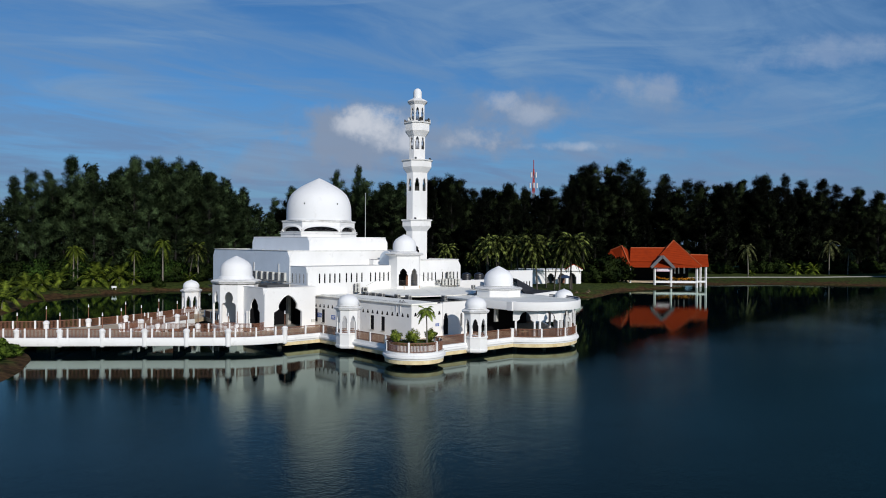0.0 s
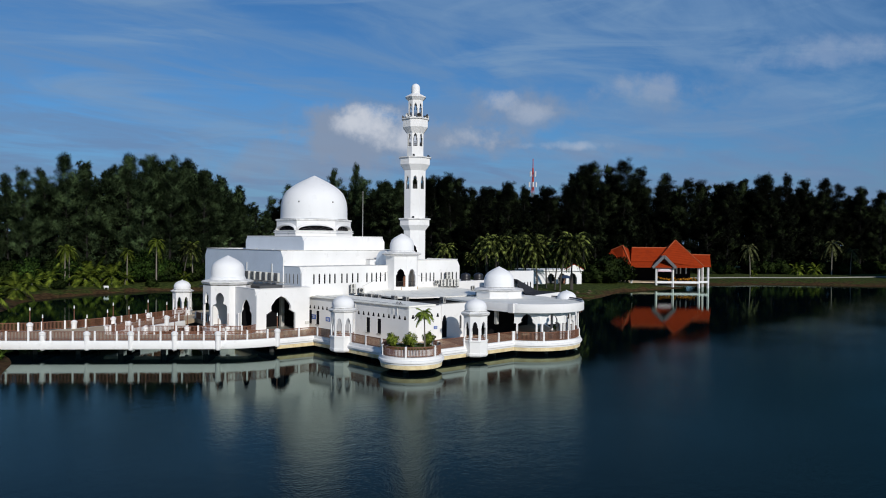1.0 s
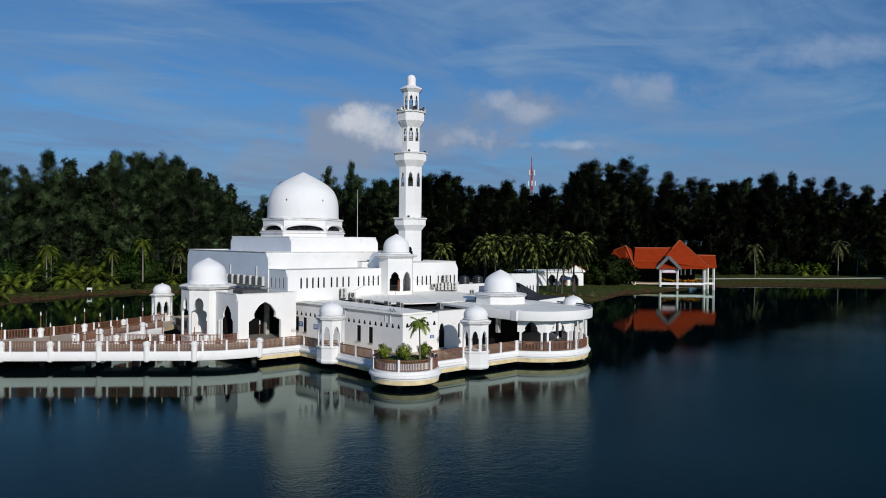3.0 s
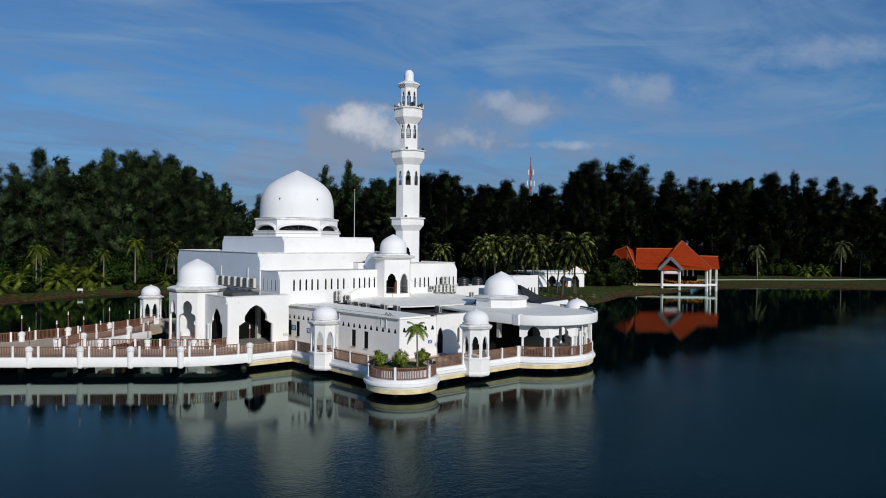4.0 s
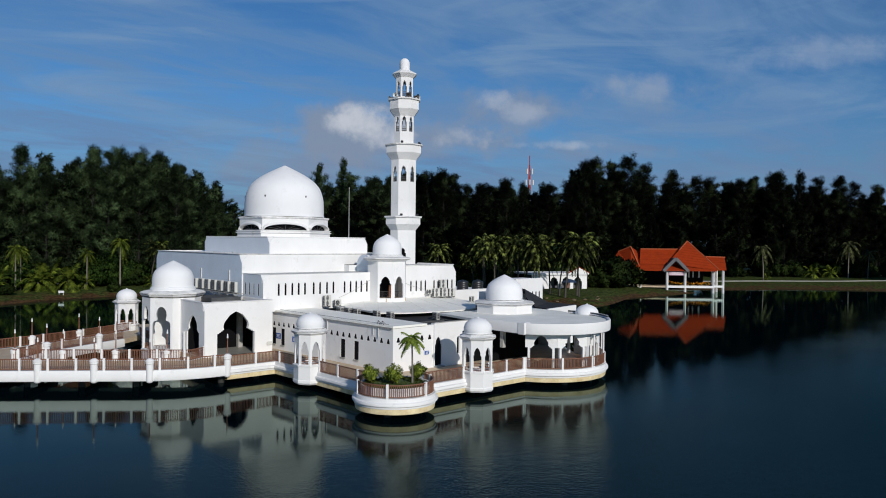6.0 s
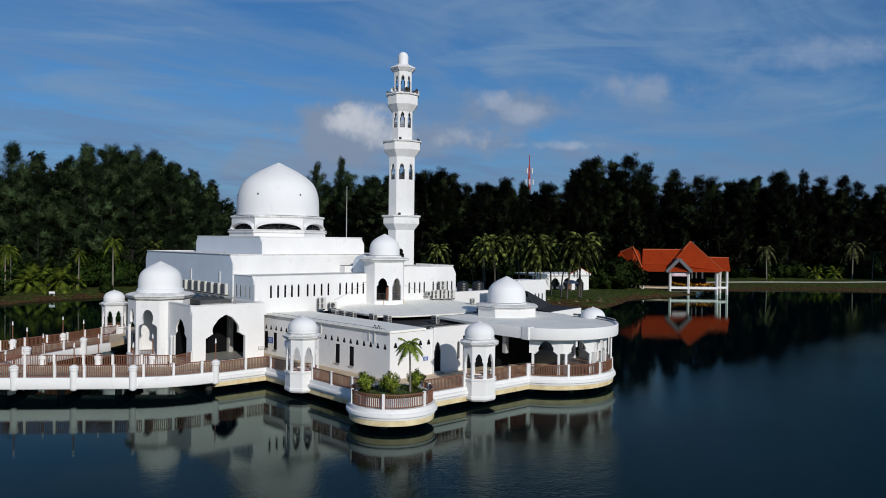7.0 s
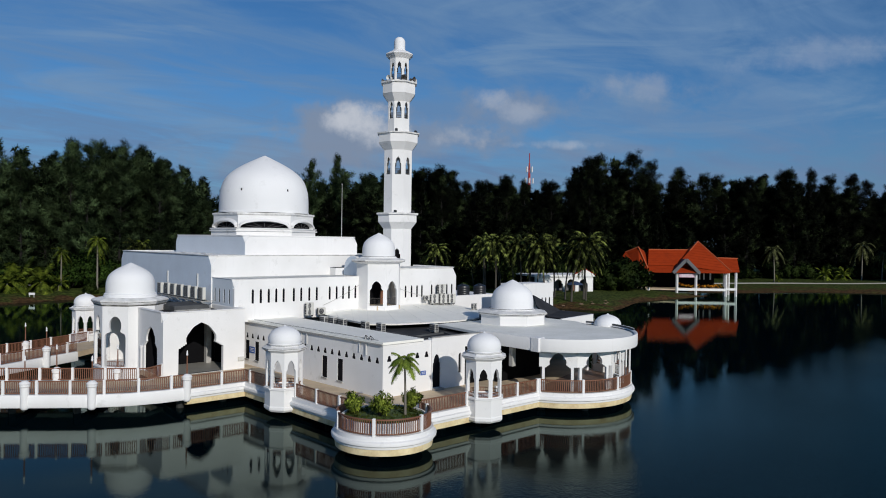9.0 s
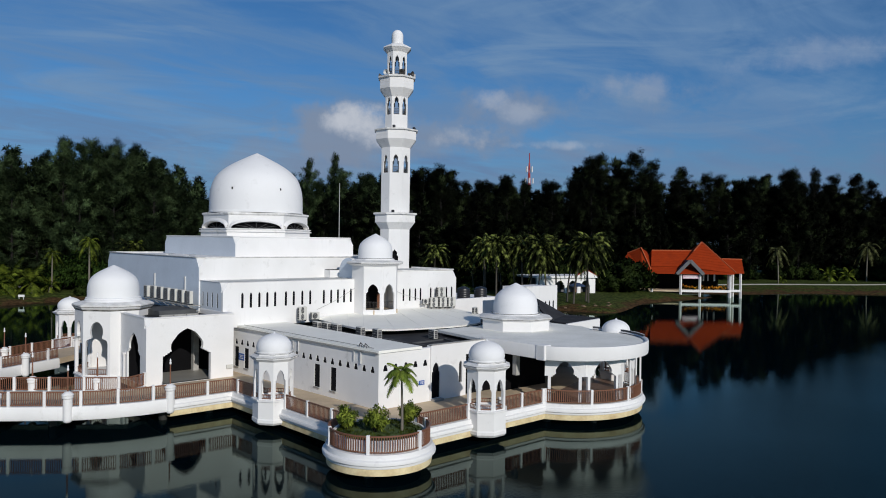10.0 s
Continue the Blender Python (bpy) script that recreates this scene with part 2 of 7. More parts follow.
    K(n3.outputs[0], gust.inputs[0])
    mu = N("ShaderNodeMath")
    mu.operation = "MULTIPLY"
    K(wind.outputs[0], mu.inputs[0]), K(gust.outputs[0], mu.inputs[1])
    rough = N("ShaderNodeMapRange")
    rough.inputs[1].default_value, rough.inputs[2].default_value = 0.04, 0.30
    rough.inputs[3].default_value, rough.inputs[4].default_value = 0.003, 0.045
    K(mu.outputs[0], rough.inputs[0]), K(rough.outputs[0], gloss.inputs["Roughness"])
    b1, b2 = N("ShaderNodeBump"), N("ShaderNodeBump")
    b1.inputs["Distance"].default_value, b2.inputs["Distance"].default_value = 0.036, 0.036
    K(mu.outputs[0], b1.inputs["Strength"])
    K(mu.outputs[0], b2.inputs["Strength"])
    K(n1.outputs[0], b1.inputs["Height"]), K(n2.outputs[0], b2.inputs["Height"])
    K(b1.outputs[0], b2.inputs["Normal"])
    K(b2.outputs[0], gloss.inputs["Normal"]), K(b2.outputs[0], fres.inputs["Normal"])
    return m


def ground_material():
    m = bpy.data.materials.new("grass_and_mud")
    m.use_nodes = True
    nt = m.node_tree
    N, K = nt.nodes.new, nt.links.new
    b = nt.nodes["Principled BSDF"]
    b.inputs["Roughness"].default_value = 0.95
    b.inputs["Specular IOR Level"].default_value = 0.08
    geo, sep = N("ShaderNodeNewGeometry"), N("ShaderNodeSeparateXYZ")
    K(geo.outputs["Position"], sep.inputs[0])
    n1, n2 = N("ShaderNodeTexNoise"), N("ShaderNodeTexNoise")
    n1.inputs["Scale"].default_value, n1.inputs["Detail"].default_value = 0.30, 9
    n2.inputs["Scale"].default_value, n2.inputs["Detail"].default_value, n2.inputs["Roughness"].default_value = 1.4, 9, 0.72
    K(geo.outputs["Position"], n1.inputs[0]), K(geo.outputs["Position"], n2.inputs[0])
    ad = N("ShaderNodeMath")
    ad.operation = "MULTIPLY_ADD"
    K(n1.outputs[0], ad.inputs[0])
    ad.inputs[1].default_value = 2.8
    K(sep.outputs[2], ad.inputs[2])
    mr = N("ShaderNodeMapRange")
    mr.inputs[1].default_value, mr.inputs[2].default_value = 1.9, 2.45
    K(ad.outputs[0], mr.inputs[0])
    g = N("ShaderNodeMixRGB")
    g.inputs[1].default_value, g.inputs[2].default_value = (0.007, 0.016, 0.002, 1), (0.105, 0.130, 0.028, 1)
    patch = N("ShaderNodeMapRange")
    patch.inputs[1].default_value, patch.inputs[2].default_value = 0.40, 0.66
    K(n2.outputs[0], patch.inputs[0]), K(patch.outputs[0], g.inputs[0])
    mud = N("ShaderNodeMixRGB")
    mud.inputs[1].default_value, mud.inputs[2].default_value = (0.030, 0.016, 0.007, 1), (0.125, 0.072, 0.030, 1)
    K(patch.outputs[0], mud.inputs[0])
    mix = N("ShaderNodeMixRGB")
    K(mr.outputs[0], mix.inputs[0]), K(mud.outputs[0], mix.inputs[1]), K(g.outputs[0], mix.inputs[2])
    K(mix.outputs[0], b.inputs["Base Color"])
    bp = N("ShaderNodeBump")
    bp.inputs["Distance"].default_value = 0.1
    K(n2.outputs[0], bp.inputs["Height"]), K(bp.outputs[0], b.inputs["Normal"])
    return m


WHITE = material("white_paint", (0.82, 0.81, 0.795), 0.85, vary=0.045, scale=1.2, fine=25, bump=0.06, tint=(0.42, 0.41, 0.37), streak=0.23)
WHITE_DOME = material("white_dome_paint", (0.82, 0.82, 0.82), 0.9, vary=0.03, scale=1.0, fine=18, bump=0.05, tint=(0.50, 0.50, 0.47), streak=0.15, spec=0.15)
GREYED = material("weathered_and_shade_grey", (0.42, 0.41, 0.38), 0.85, vary=0.16, scale=6, fine=12, tint=(0.20, 0.19, 0.17))
LEDGE = material("grimy_white_ledge", (0.82, 0.81, 0.785), 0.85, vary=0.16, scale=5, fine=9, tint=(0.40, 0.39, 0.36), spec=0.2)
ROOF_WHITE = material("cream_roof_sheet", (0.93, 0.915, 0.84), 0.7, vary=0.05, scale=2.0, fine=9, tint=(0.68, 0.66, 0.58), spec=0.2)
ROOF_PALE = material("weathered_pale_roof", (0.90, 0.89, 0.83), 0.8, vary=0.10, scale=1.6, fine=6, tint=(0.55, 0.55, 0.46), spec=0.2)
ROOF_LIGHT = material("light_grey_roof_screed", (0.64, 0.645, 0.62), 0.85, vary=0.14, scale=2.0, fine=8, tint=(0.36, 0.365, 0.34), spec=0.15)
COIL = material("grey_coil_fins", (0.06, 0.06, 0.065), 0.6, vary=0.1, scale=5, fine=20)
ROOF_DARK = material("dark_roof_felt", (0.045, 0.046, 0.050), 0.9, vary=0.15, scale=2.5, fine=14, tint=(0.022, 0.022, 0.025), spec=0.1)
ROOF_GREY = material("grey_roof_felt", (0.10, 0.103, 0.105), 0.9, vary=0.18, scale=3.0, fine=11, tint=(0.045, 0.047, 0.05), spec=0.1)
STAINED = material("algae_stained_plinth", (0.80, 0.675, 0.41), 0.8, vary=0.17, scale=4, fine=8, tint=(0.42, 0.27, 0.10), streak=0.4)
UNDER = material("near_black_concrete", (0.03, 0.03, 0.027), 0.8, vary=0.2, scale=3, fine=10)
# Near-black colour that stands in for shade inside rooms and openings.
INTERIOR_SHADE = material("interior_shade_black", (0.008, 0.008, 0.009), 0.95, vary=0.1, scale=3, fine=6, bump=0, spec=0.03)
BROWN = material("brown_painted_metal", (0.21, 0.092, 0.052), 0.5, vary=0.1, scale=4, fine=20, bump=0.05, spec=0.4)
TERRACE = material("tan_floor_tile", (0.60, 0.475, 0.32), 0.7, vary=0.12, scale=3, fine=7, tint=(0.33, 0.25, 0.18))
STONE_FLOOR = material("grey_floor_tile", (0.30, 0.29, 0.26), 0.45, vary=0.08, scale=3, fine=7)
GLASS_DARK = material("dark_window_glass", (0.008, 0.008, 0.010), 0.5, spec=0.06, vary=0.1, scale=3, fine=4, bump=0)
GRIME = material("black_grime", (0.085, 0.08, 0.07), 0.9, vary=0.25, scale=9, fine=10, tint=(0.40, 0.39, 0.36), spec=0.1)
CREAM = material("cream_metal_casing", (0.62, 0.61, 0.56), 0.45, vary=0.05, scale=5, fine=30, bump=0.03)
BLACK = material("black_plastic", (0.02, 0.02, 0.022), 0.4, vary=0.1, scale=5, fine=20, bump=0.03)
GRILLE = material("dark_window_metal", (0.055, 0.05, 0.045), 0.6, vary=0.1, scale=5, fine=20, bump=0.05)
PIPE = material("pale_pvc_pipe", (0.60, 0.60, 0.58), 0.5, vary=0.06, scale=4, fine=20, bump=0.02)
SIGN_BLUE = material("blue_sign_enamel", (0.03, 0.10, 0.38), 0.35, vary=0.05, scale=4, fine=20, bump=0)
CANVAS = material("navy_umbrella_canvas", (0.022, 0.045, 0.10), 0.8, vary=0.1, scale=4, fine=12, bump=0.05)
SIGN_WHITE = material("white_sign_enamel", (0.75, 0.75, 0.75), 0.4, vary=0.04, scale=4, fine=20, bump=0)
RED_TILE = material("orange_red_roof_tile", (0.30, 0.034, 0.006), 0.85, vary=0.14, scale=2.5, fine=5, tint=(0.19, 0.022, 0.006), spec=0.08)
RIDGE = material("worn_ridge_tile", (0.40, 0.10, 0.045), 0.85, vary=0.2, scale=4, fine=6, tint=(0.40, 0.09, 0.03), spec=0.08)
GREY_TIMBER = material("grey_gable_timber", (0.12, 0.12, 0.125), 0.8, vary=0.12, scale=4, fine=12)
BARK = material("grey_brown_bark", (0.009, 0.0075, 0.006), 0.95, vary=0.2, scale=3, fine=9, bump=0.4)
BANK_STONE = material("brown_stone", (0.20, 0.13, 0.08), 0.9, vary=0.2, scale=3, fine=12, bump=0.3)
PALM_BARK = material("pale_palm_trunk", (0.19, 0.17, 0.135), 0.9, vary=0.15, scale=3, fine=9, bump=0.3)
COCO_BARK = material("dark_coconut_trunk", (0.075, 0.065, 0.052), 0.9, vary=0.2, scale=3, fine=9, bump=0.3)
PAV_FLOOR = material("red_brown_floor_tile", (0.17, 0.105, 0.075), 0.5, vary=0.1, scale=3, fine=7)
# Streaked white walls with the skylit blue of shaded sides put into the colour.
BLUE_SHADE = material("blue_grey_shade_paint", (0.66, 0.73, 0.81), 0.9, vary=0.10, scale=1.0, fine=12, tint=(0.50, 0.55, 0.60), streak=0.3, spec=0.2)
PALE_SHADE = material("pale_blue_grey_shade_paint", (0.70, 0.745, 0.79), 0.9, vary=0.08, scale=1.0, fine=12, tint=(0.50, 0.54, 0.58), streak=0.25, spec=0.2)
ASPHALT = material("asphalt", (0.055, 0.055, 0.058), 0.9, vary=0.1, scale=2, fine=6)
KERB = material("pale_kerb_concrete", (0.27, 0.265, 0.24), 0.8, vary=0.14, scale=2, fine=8)
SOIL = material("planter_turf", (0.07, 0.11, 0.025), 0.95, vary=0.25, scale=6, fine=14, bump=0.6)
TOWER_RED = material("tower_red_paint", (0.45, 0.03, 0.02), 0.5, vary=0.08, scale=2, fine=6)
CAR_WHITE = material("white_car_paint", (0.75, 0.76, 0.78), 0.25, vary=0.03, scale=2, fine=6, bump=0)
CAR_RED = material("red_car_paint", (0.35, 0.02, 0.02), 0.25, vary=0.03, scale=2, fine=6, bump=0)
FLOWERS = leaf_material("orange_flowers", (0.55, 0.22, 0.02), (0.70, 0.35, 0.03))
BANNER = material("pink_white_banner", (0.60, 0.40, 0.48), 0.7, vary=0.2, scale=8, fine=6, bump=0)
# Grove needles twice: a lit colour, then one darkened to stand for shade.
LEAF_LIT = leaf_material("lit_grey_green_needles", (0.0025, 0.0065, 0.0025), (0.128, 0.195, 0.082), 0.35, 0.30, (0.48, 0.71), 0.22)
LEAF_SHADED = leaf_material("shade_toned_olive_needles", (0.0005, 0.0011, 0.0005), (0.064, 0.092, 0.036), 0.6, 0.22, (0.54, 0.74), 0.10)
# Near-black base and bright tip paint the shade and glints of the fronds.
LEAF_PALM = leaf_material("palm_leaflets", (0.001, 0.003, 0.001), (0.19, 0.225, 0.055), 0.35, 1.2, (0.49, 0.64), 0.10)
LEAF_YELLOW = leaf_material("yellow_green_fronds", (0.010, 0.024, 0.003), (0.18, 0.22, 0.028), 0.3, 0.9)
LEAF_DRY = leaf_material("dry_palm_leaflets", (0.008, 0.010, 0.004), (0.14, 0.15, 0.06), 0.2, 1.2)
LEAF_GRASS = leaf_material("long_grass_blades", (0.020, 0.045, 0.008), (0.16, 0.24, 0.035), 0.2, 1.5)
LEAF_LUSH = leaf_material("lush_broad_leaves", (0.004, 0.012, 0.003), (0.055, 0.105, 0.018), 0.3, 0.9)
LEAF_BUSH = leaf_material("bush_leaves", (0.006, 0.014, 0.004), (0.034, 0.052, 0.011), 0.4)
LEAF_FAN = leaf_material("young_palm_leaflets", (0.03, 0.06, 0.010), (0.24, 0.31, 0.05), 0.1, 2.0)
# The tip paints sun-caught leaves, the base the shaded inside of the shrub.
LEAF_SHRUB = leaf_material("sunlit_shrub_leaves", (0.030, 0.060, 0.010), (0.44, 0.52, 0.08), 0.25, 2.2)
WATER = water_material()
GROUND = ground_material()


# ---- mesh helpers ----
def link_mesh(name, bm, mat, smooth=False):
    bmesh.ops.recalc_face_normals(bm, faces=bm.faces[:])
    me = bpy.data.meshes.new(name)
    bm.to_mesh(me)
    bm.free()
    me.materials.append(mat)
    if smooth:
        me.polygons.foreach_set("use_smooth", [True] * len(me.polygons))
        me.set_sharp_from_angle(angle=radians(38))
    return new(name, me)


def part(name, bm, mat, parent, label="", smooth=False):
    ob = link_mesh(name, bm, mat, smooth)
    ob.parent = parent
    if parent.type == "EMPTY":
        ob.matrix_parent_inverse = Matrix.Translation(parent.location).inverted()
    return tagged(ob, label)


def share(name, ob, parent, m):
    """Another object on the same mesh, under parent."""
    o = new(name, ob.data)
    o.parent = parent
    o.matrix_local = m
    return o


def thing(name, label, category, at=(0, 0, 0), group="", kind=""):
    e = new(name)
    e.location = at
    return tagged(e, label, category, group, kind)


def B():
    return bmesh.new()


def box(bm, x0, x1, y0, y1, z0, z1):
    v = [bm.verts.new(p) for p in ((x0, y0, z0), (x1, y0, z0), (x1, y1, z0), (x0, y1, z0), (x0, y0, z1), (x1, y0, z1), (x1, y1, z1), (x0, y1, z1))]
    for f in ((0, 3, 2, 1), (4, 5, 6, 7), (0, 1, 5, 4), (1, 2, 6, 5), (2, 3, 7, 6), (3, 0, 4, 7)):
        bm.faces.new([v[i] for i in f])
    return bm


def soft_box(bm, x0, x1, y0, y1, z0, z1, r=0.03):
    """A box with all edges chamfered by r."""
    b = bmesh.new()
    box(b, x0, x1, y0, y1, z0, z1)
    bmesh.ops.bevel(b, geom=b.edges[:], offset=r, segments=1, affect="EDGES")
    me = bpy.data.meshes.new("tmp")
    b.to_mesh(me)
    b.free()
    bm.from_mesh(me)
    bpy.data.meshes.remove(me)
    return bm


def bar(bm, a, b, w, h=None):
    """A square bar from a to b."""
    a, b = Vector(a), Vector(b)
    d = (b - a).normalized()
    s = d.cross((0, 0, 1))
    s = s.normalized() if s.length > 1e-4 else Vector((1, 0, 0))
    u = s.cross(d).normalized()
    s, u = s * w / 2, u * (h or w) / 2
    v = [bm.verts.new(p + q) for p in (a, b) for q in (-s - u, s - u, s + u, -s + u)]
    for f in ((0, 1, 2, 3), (7, 6, 5, 4), (0, 4, 5, 1), (1, 5, 6, 2), (2, 6, 7, 3), (3, 7, 4, 0)):
        bm.faces.new([v[i] for i in f])
    return bm


def lathe(bm, prof, n=32, c=(0, 0), turn=0.0, arc=(0.0, 2 * math.pi)):
    """Turns a profile of (radius, height) round the upright through c. An octagon (n=8) is given by its flat-to-flat half width."""
    full = abs(arc[1] - arc[0] - 2 * math.pi) < 1e-6
    k = 1 / math.cos(math.pi / n) if n <= 12 and full else 1.0
    rings = []
    for r, z in prof:
        if r < 1e-5:
            rings.append([bm.verts.new((c[0], c[1], z))])
            continue
        ring = []
        for i in range(n if full else n + 1):
            a = turn + arc[0] + (arc[1] - arc[0]) * i / n
            ring.append(bm.verts.new((c[0] + r * k * math.cos(a), c[1] + r * k * math.sin(a), z)))
        rings.append(ring)
    for p, q in zip(rings, rings[1:]):
        m = max(len(p), len(q))
        for i in range(m if full else m - 1):
            j = (i + 1) % m
            if len(p) == 1 and len(q) == 1:
                continue
            if len(p) == 1:
                bm.faces.new((p[0], q[j], q[i]))
            elif len(q) == 1:
                bm.faces.new((p[i], p[j], q[0]))
            else:
                bm.faces.new((p[i], p[j], q[j], q[i]))
    return bm


OCT = math.pi / 8


def slab(bm, outer, holes, t0, t1, place=lambda u, v, t: (u, v, t)):
    """A flat plate with holes: outlines in (u, v), thickness from t0 to t1."""
    from mathutils.geometry import tessellate_polygon
    loops = [outer] + list(holes)
    flat = [p for lp in loops for p in lp]
    tris = tessellate_polygon([[Vector((u, v, 0)) for u, v in lp] for lp in loops])
    front = [bm.verts.new(place(u, v, t0)) for u, v in flat]
    back = [bm.verts.new(place(u, v, t1)) for u, v in flat]
    for a, b, c in {tuple(sorted(q)): q for q in tris if len(set(q)) == 3}.values():
        bm.faces.new((front[a], front[b], front[c]))
        bm.faces.new((back[c], back[b], back[a]))
    k = 0
    for lp in loops:
        n = len(lp)
        for i in range(n):
            j = (i + 1) % n
            bm.faces.new((front[k + i], front[k + j], back[k + j], back[k + i]))
        k += n
    return bm


def rect(u0, u1, v0, v1):
    return [(u0, v0), (u1, v0), (u1, v1), (u0, v1)]


def along_x(y):
    return lambda u, v, t: (u, y + t, v)


def along_y(x):
    return lambda u, v, t: (x + t, u, v)


def moorish(c, w, z0, h, steps=3, spring=0.5, neck=0.66):
    """A stepped, keeled arch opening: straight jambs, corbel steps, then a round head drawn to a point."""
    a = w / 2
    side = [(a, z0), (a, z0 + spring * h)]
    x, z = a, z0 + spring * h
    dx, dz = a * (1 - neck) / steps, 0.10 * h / steps
    for _ in range(steps):
        z += dz
        side.append((x - dx * 0.15, z))
        x -= dx
        side.append((x, z))
    b, zs, top = x, z, z0 + h
    for i in range(1, 9):
        s = i / 9
        ang = s * math.pi / 2
        r = b * (1 + 0.10 * math.sin(min(1, s * 2.2) * math.pi))
        px = r * math.cos(ang) ** (0.92 if s < 0.75 else 1.05)
        pz = zs + (top - zs) * (0.90 * math.sin(ang) + 0.10 * s ** 3)
        side.append((px, pz))
    side.append((0.0, top))
    left = [(-u, v) for u, v in reversed(side[:-1])]
    return [(c + u, v) for u, v in side + left]


def keyhole(c, w, z0, h, pointed=True):
    """A trefoil window: straight jambs, rounded shoulders, then a narrow round lobe drawn to a point."""
    a = w / 2
    side = [(a, z0), (a, z0 + 0.54 * h)]
    if not pointed:
        side += [(a * (0.70 + 0.30 * math.cos(t)), z0 + (0.57 + 0.10 * math.sin(t)) * h) for t in (0.0, 0.4, 0.8, 1.2, 1.57)]
        side += [(a * 0.50, z0 + 0.69 * h)]
        side += [(a * 0.58 * math.cos(t), z0 + (0.815 + 0.185 * math.sin(t)) * h) for t in (-0.55, -0.25, 0.05, 0.35, 0.65, 0.95, 1.25, 1.5)]
        return [(c + u, v) for u, v in side] + [(c - u, v) for u, v in reversed(side)]
    side += [(a * (0.74 + 0.26 * math.cos(t)), z0 + (0.54 + 0.08 * math.sin(t)) * h) for t in (0.4, 0.8, 1.2, 1.57)]
    side += [(a * 0.62, z0 + 0.625 * h)]
    side += [(a * (0.20 + 0.50 * math.cos(t)), z0 + (0.74 + 0.17 * math.sin(t)) * h) for t in (-0.5, -0.1, 0.3, 0.7, 1.1, 1.45)]
    side += [(a * 0.12, z0 + 0.945 * h), (0.0, z0 + h)]
    return [(c + u, v) for u, v in side] + [(c - u, v) for u, v in reversed(side[:-1])]


def slit(c, w, z0, z1):
    a = w / 2
    return [(c - a, z0), (c + a, z0), (c + a, z1 - 0.22), (c + a * 0.75, z1 - 0.10), (c, z1), (c - a * 0.75, z1 - 0.10), (c - a, z1 - 0.22)]


def offset_path(path, d, closed=False):
    out, n = [], len(path)
    for i, p in enumerate(path):
        p = Vector(p)
        q0 = Vector(path[i - 1]) if i or closed else None
        q1 = Vector(path[(i + 1) % n]) if i < n - 1 or closed else None
        ns = []
        for a, b in ((q0, p), (p, q1)):
            if a is not None and b is not None and (b - a).length > 1e-6:
                e = (b - a).normalized()
                ns.append(Vector((e.y, -e.x)))
        m = sum(ns, Vector((0, 0))).normalized()
        out.append(p + m * (d / max(0.35, m.dot(ns[0]))))
    return out


def sweep(bm, path, prof, closed=False):
    """A strip of (outward offset, height) profile carried along a plan path; outward is to the right of its way."""
    rows = [[bm.verts.new((p.x, p.y, z)) for p in offset_path(path, o, closed)] for o, z in prof]
    n = len(path)
    for r, s in zip(rows, rows[1:]):
        for i in range(n if closed else n - 1):
            j = (i + 1) % n
            bm.faces.new((r[i], r[j], s[j], s[i]))
    return bm


def walk_path(path, step):
    """Points at even steps along a plan path, with the way at each."""
    out, carry = [], 0.0
    for a, b in zip(path, path[1:]):
        a, b = Vector(a), Vector(b)
        length = (b - a).length
        if length < 1e-6:
            continue
        e = (b - a) / length
        s = carry
        while s <= length + 1e-6:
            out.append((a + e * s, e))
            s += step
        carry = s - length
    return out


def arc_path(c, r, a0, a1, n):
    return [(c[0] + r * math.cos(a0 + (a1 - a0) * i / n), c[1] + r * math.sin(a0 + (a1 - a0) * i / n)) for i in range(n + 1)]


DOME_CURVE = ((1.0, 0.0), (1.0, 0.12), (0.997, 0.24), (0.985, 0.34), (0.955, 0.44), (0.895, 0.555), (0.81, 0.64), (0.70, 0.715), (0.555, 0.79), (0.40, 0.855), (0.255, 0.91), (0.12, 0.96), (0.0, 1.0))


SMALL_DOME = ((0.955, 0.0), (0.985, 0.08), (1.0, 0.18), (0.998, 0.28), (0.972, 0.40), (0.918, 0.52), (0.825, 0.64), (0.69, 0.755), (0.50, 0.855), (0.29, 0.925), (0.12, 0.965), (0.03, 0.99), (0.0, 1.0))


def dome_profile(r, z0, h, bulge=1.0):
    """A dome with upright sides, drawn in to a blunt point: points smoothed between the knots of the curve."""
    prof, k = [], SMALL_DOME if bulge == 1.02 else DOME_CURVE
    for i in range(len(k) - 1):
        p0, p1, p2, p3 = k[max(i - 1, 0)], k[i], k[i + 1], k[min(i + 2, len(k) - 1)]
        for s in (0.0, 0.5):
            q = [0.5 * (2 * p1[m] + (p2[m] - p0[m]) * s + (2 * p0[m] - 5 * p1[m] + 4 * p2[m] - p3[m]) * s ** 2 + (3 * p1[m] - p0[m] - 3 * p2[m] + p3[m]) * s ** 3) for m in (0, 1)]
            prof.append((max(q[0], 0.004) * r, z0 + q[1] * h))
    return prof + [(0, z0 + h)]


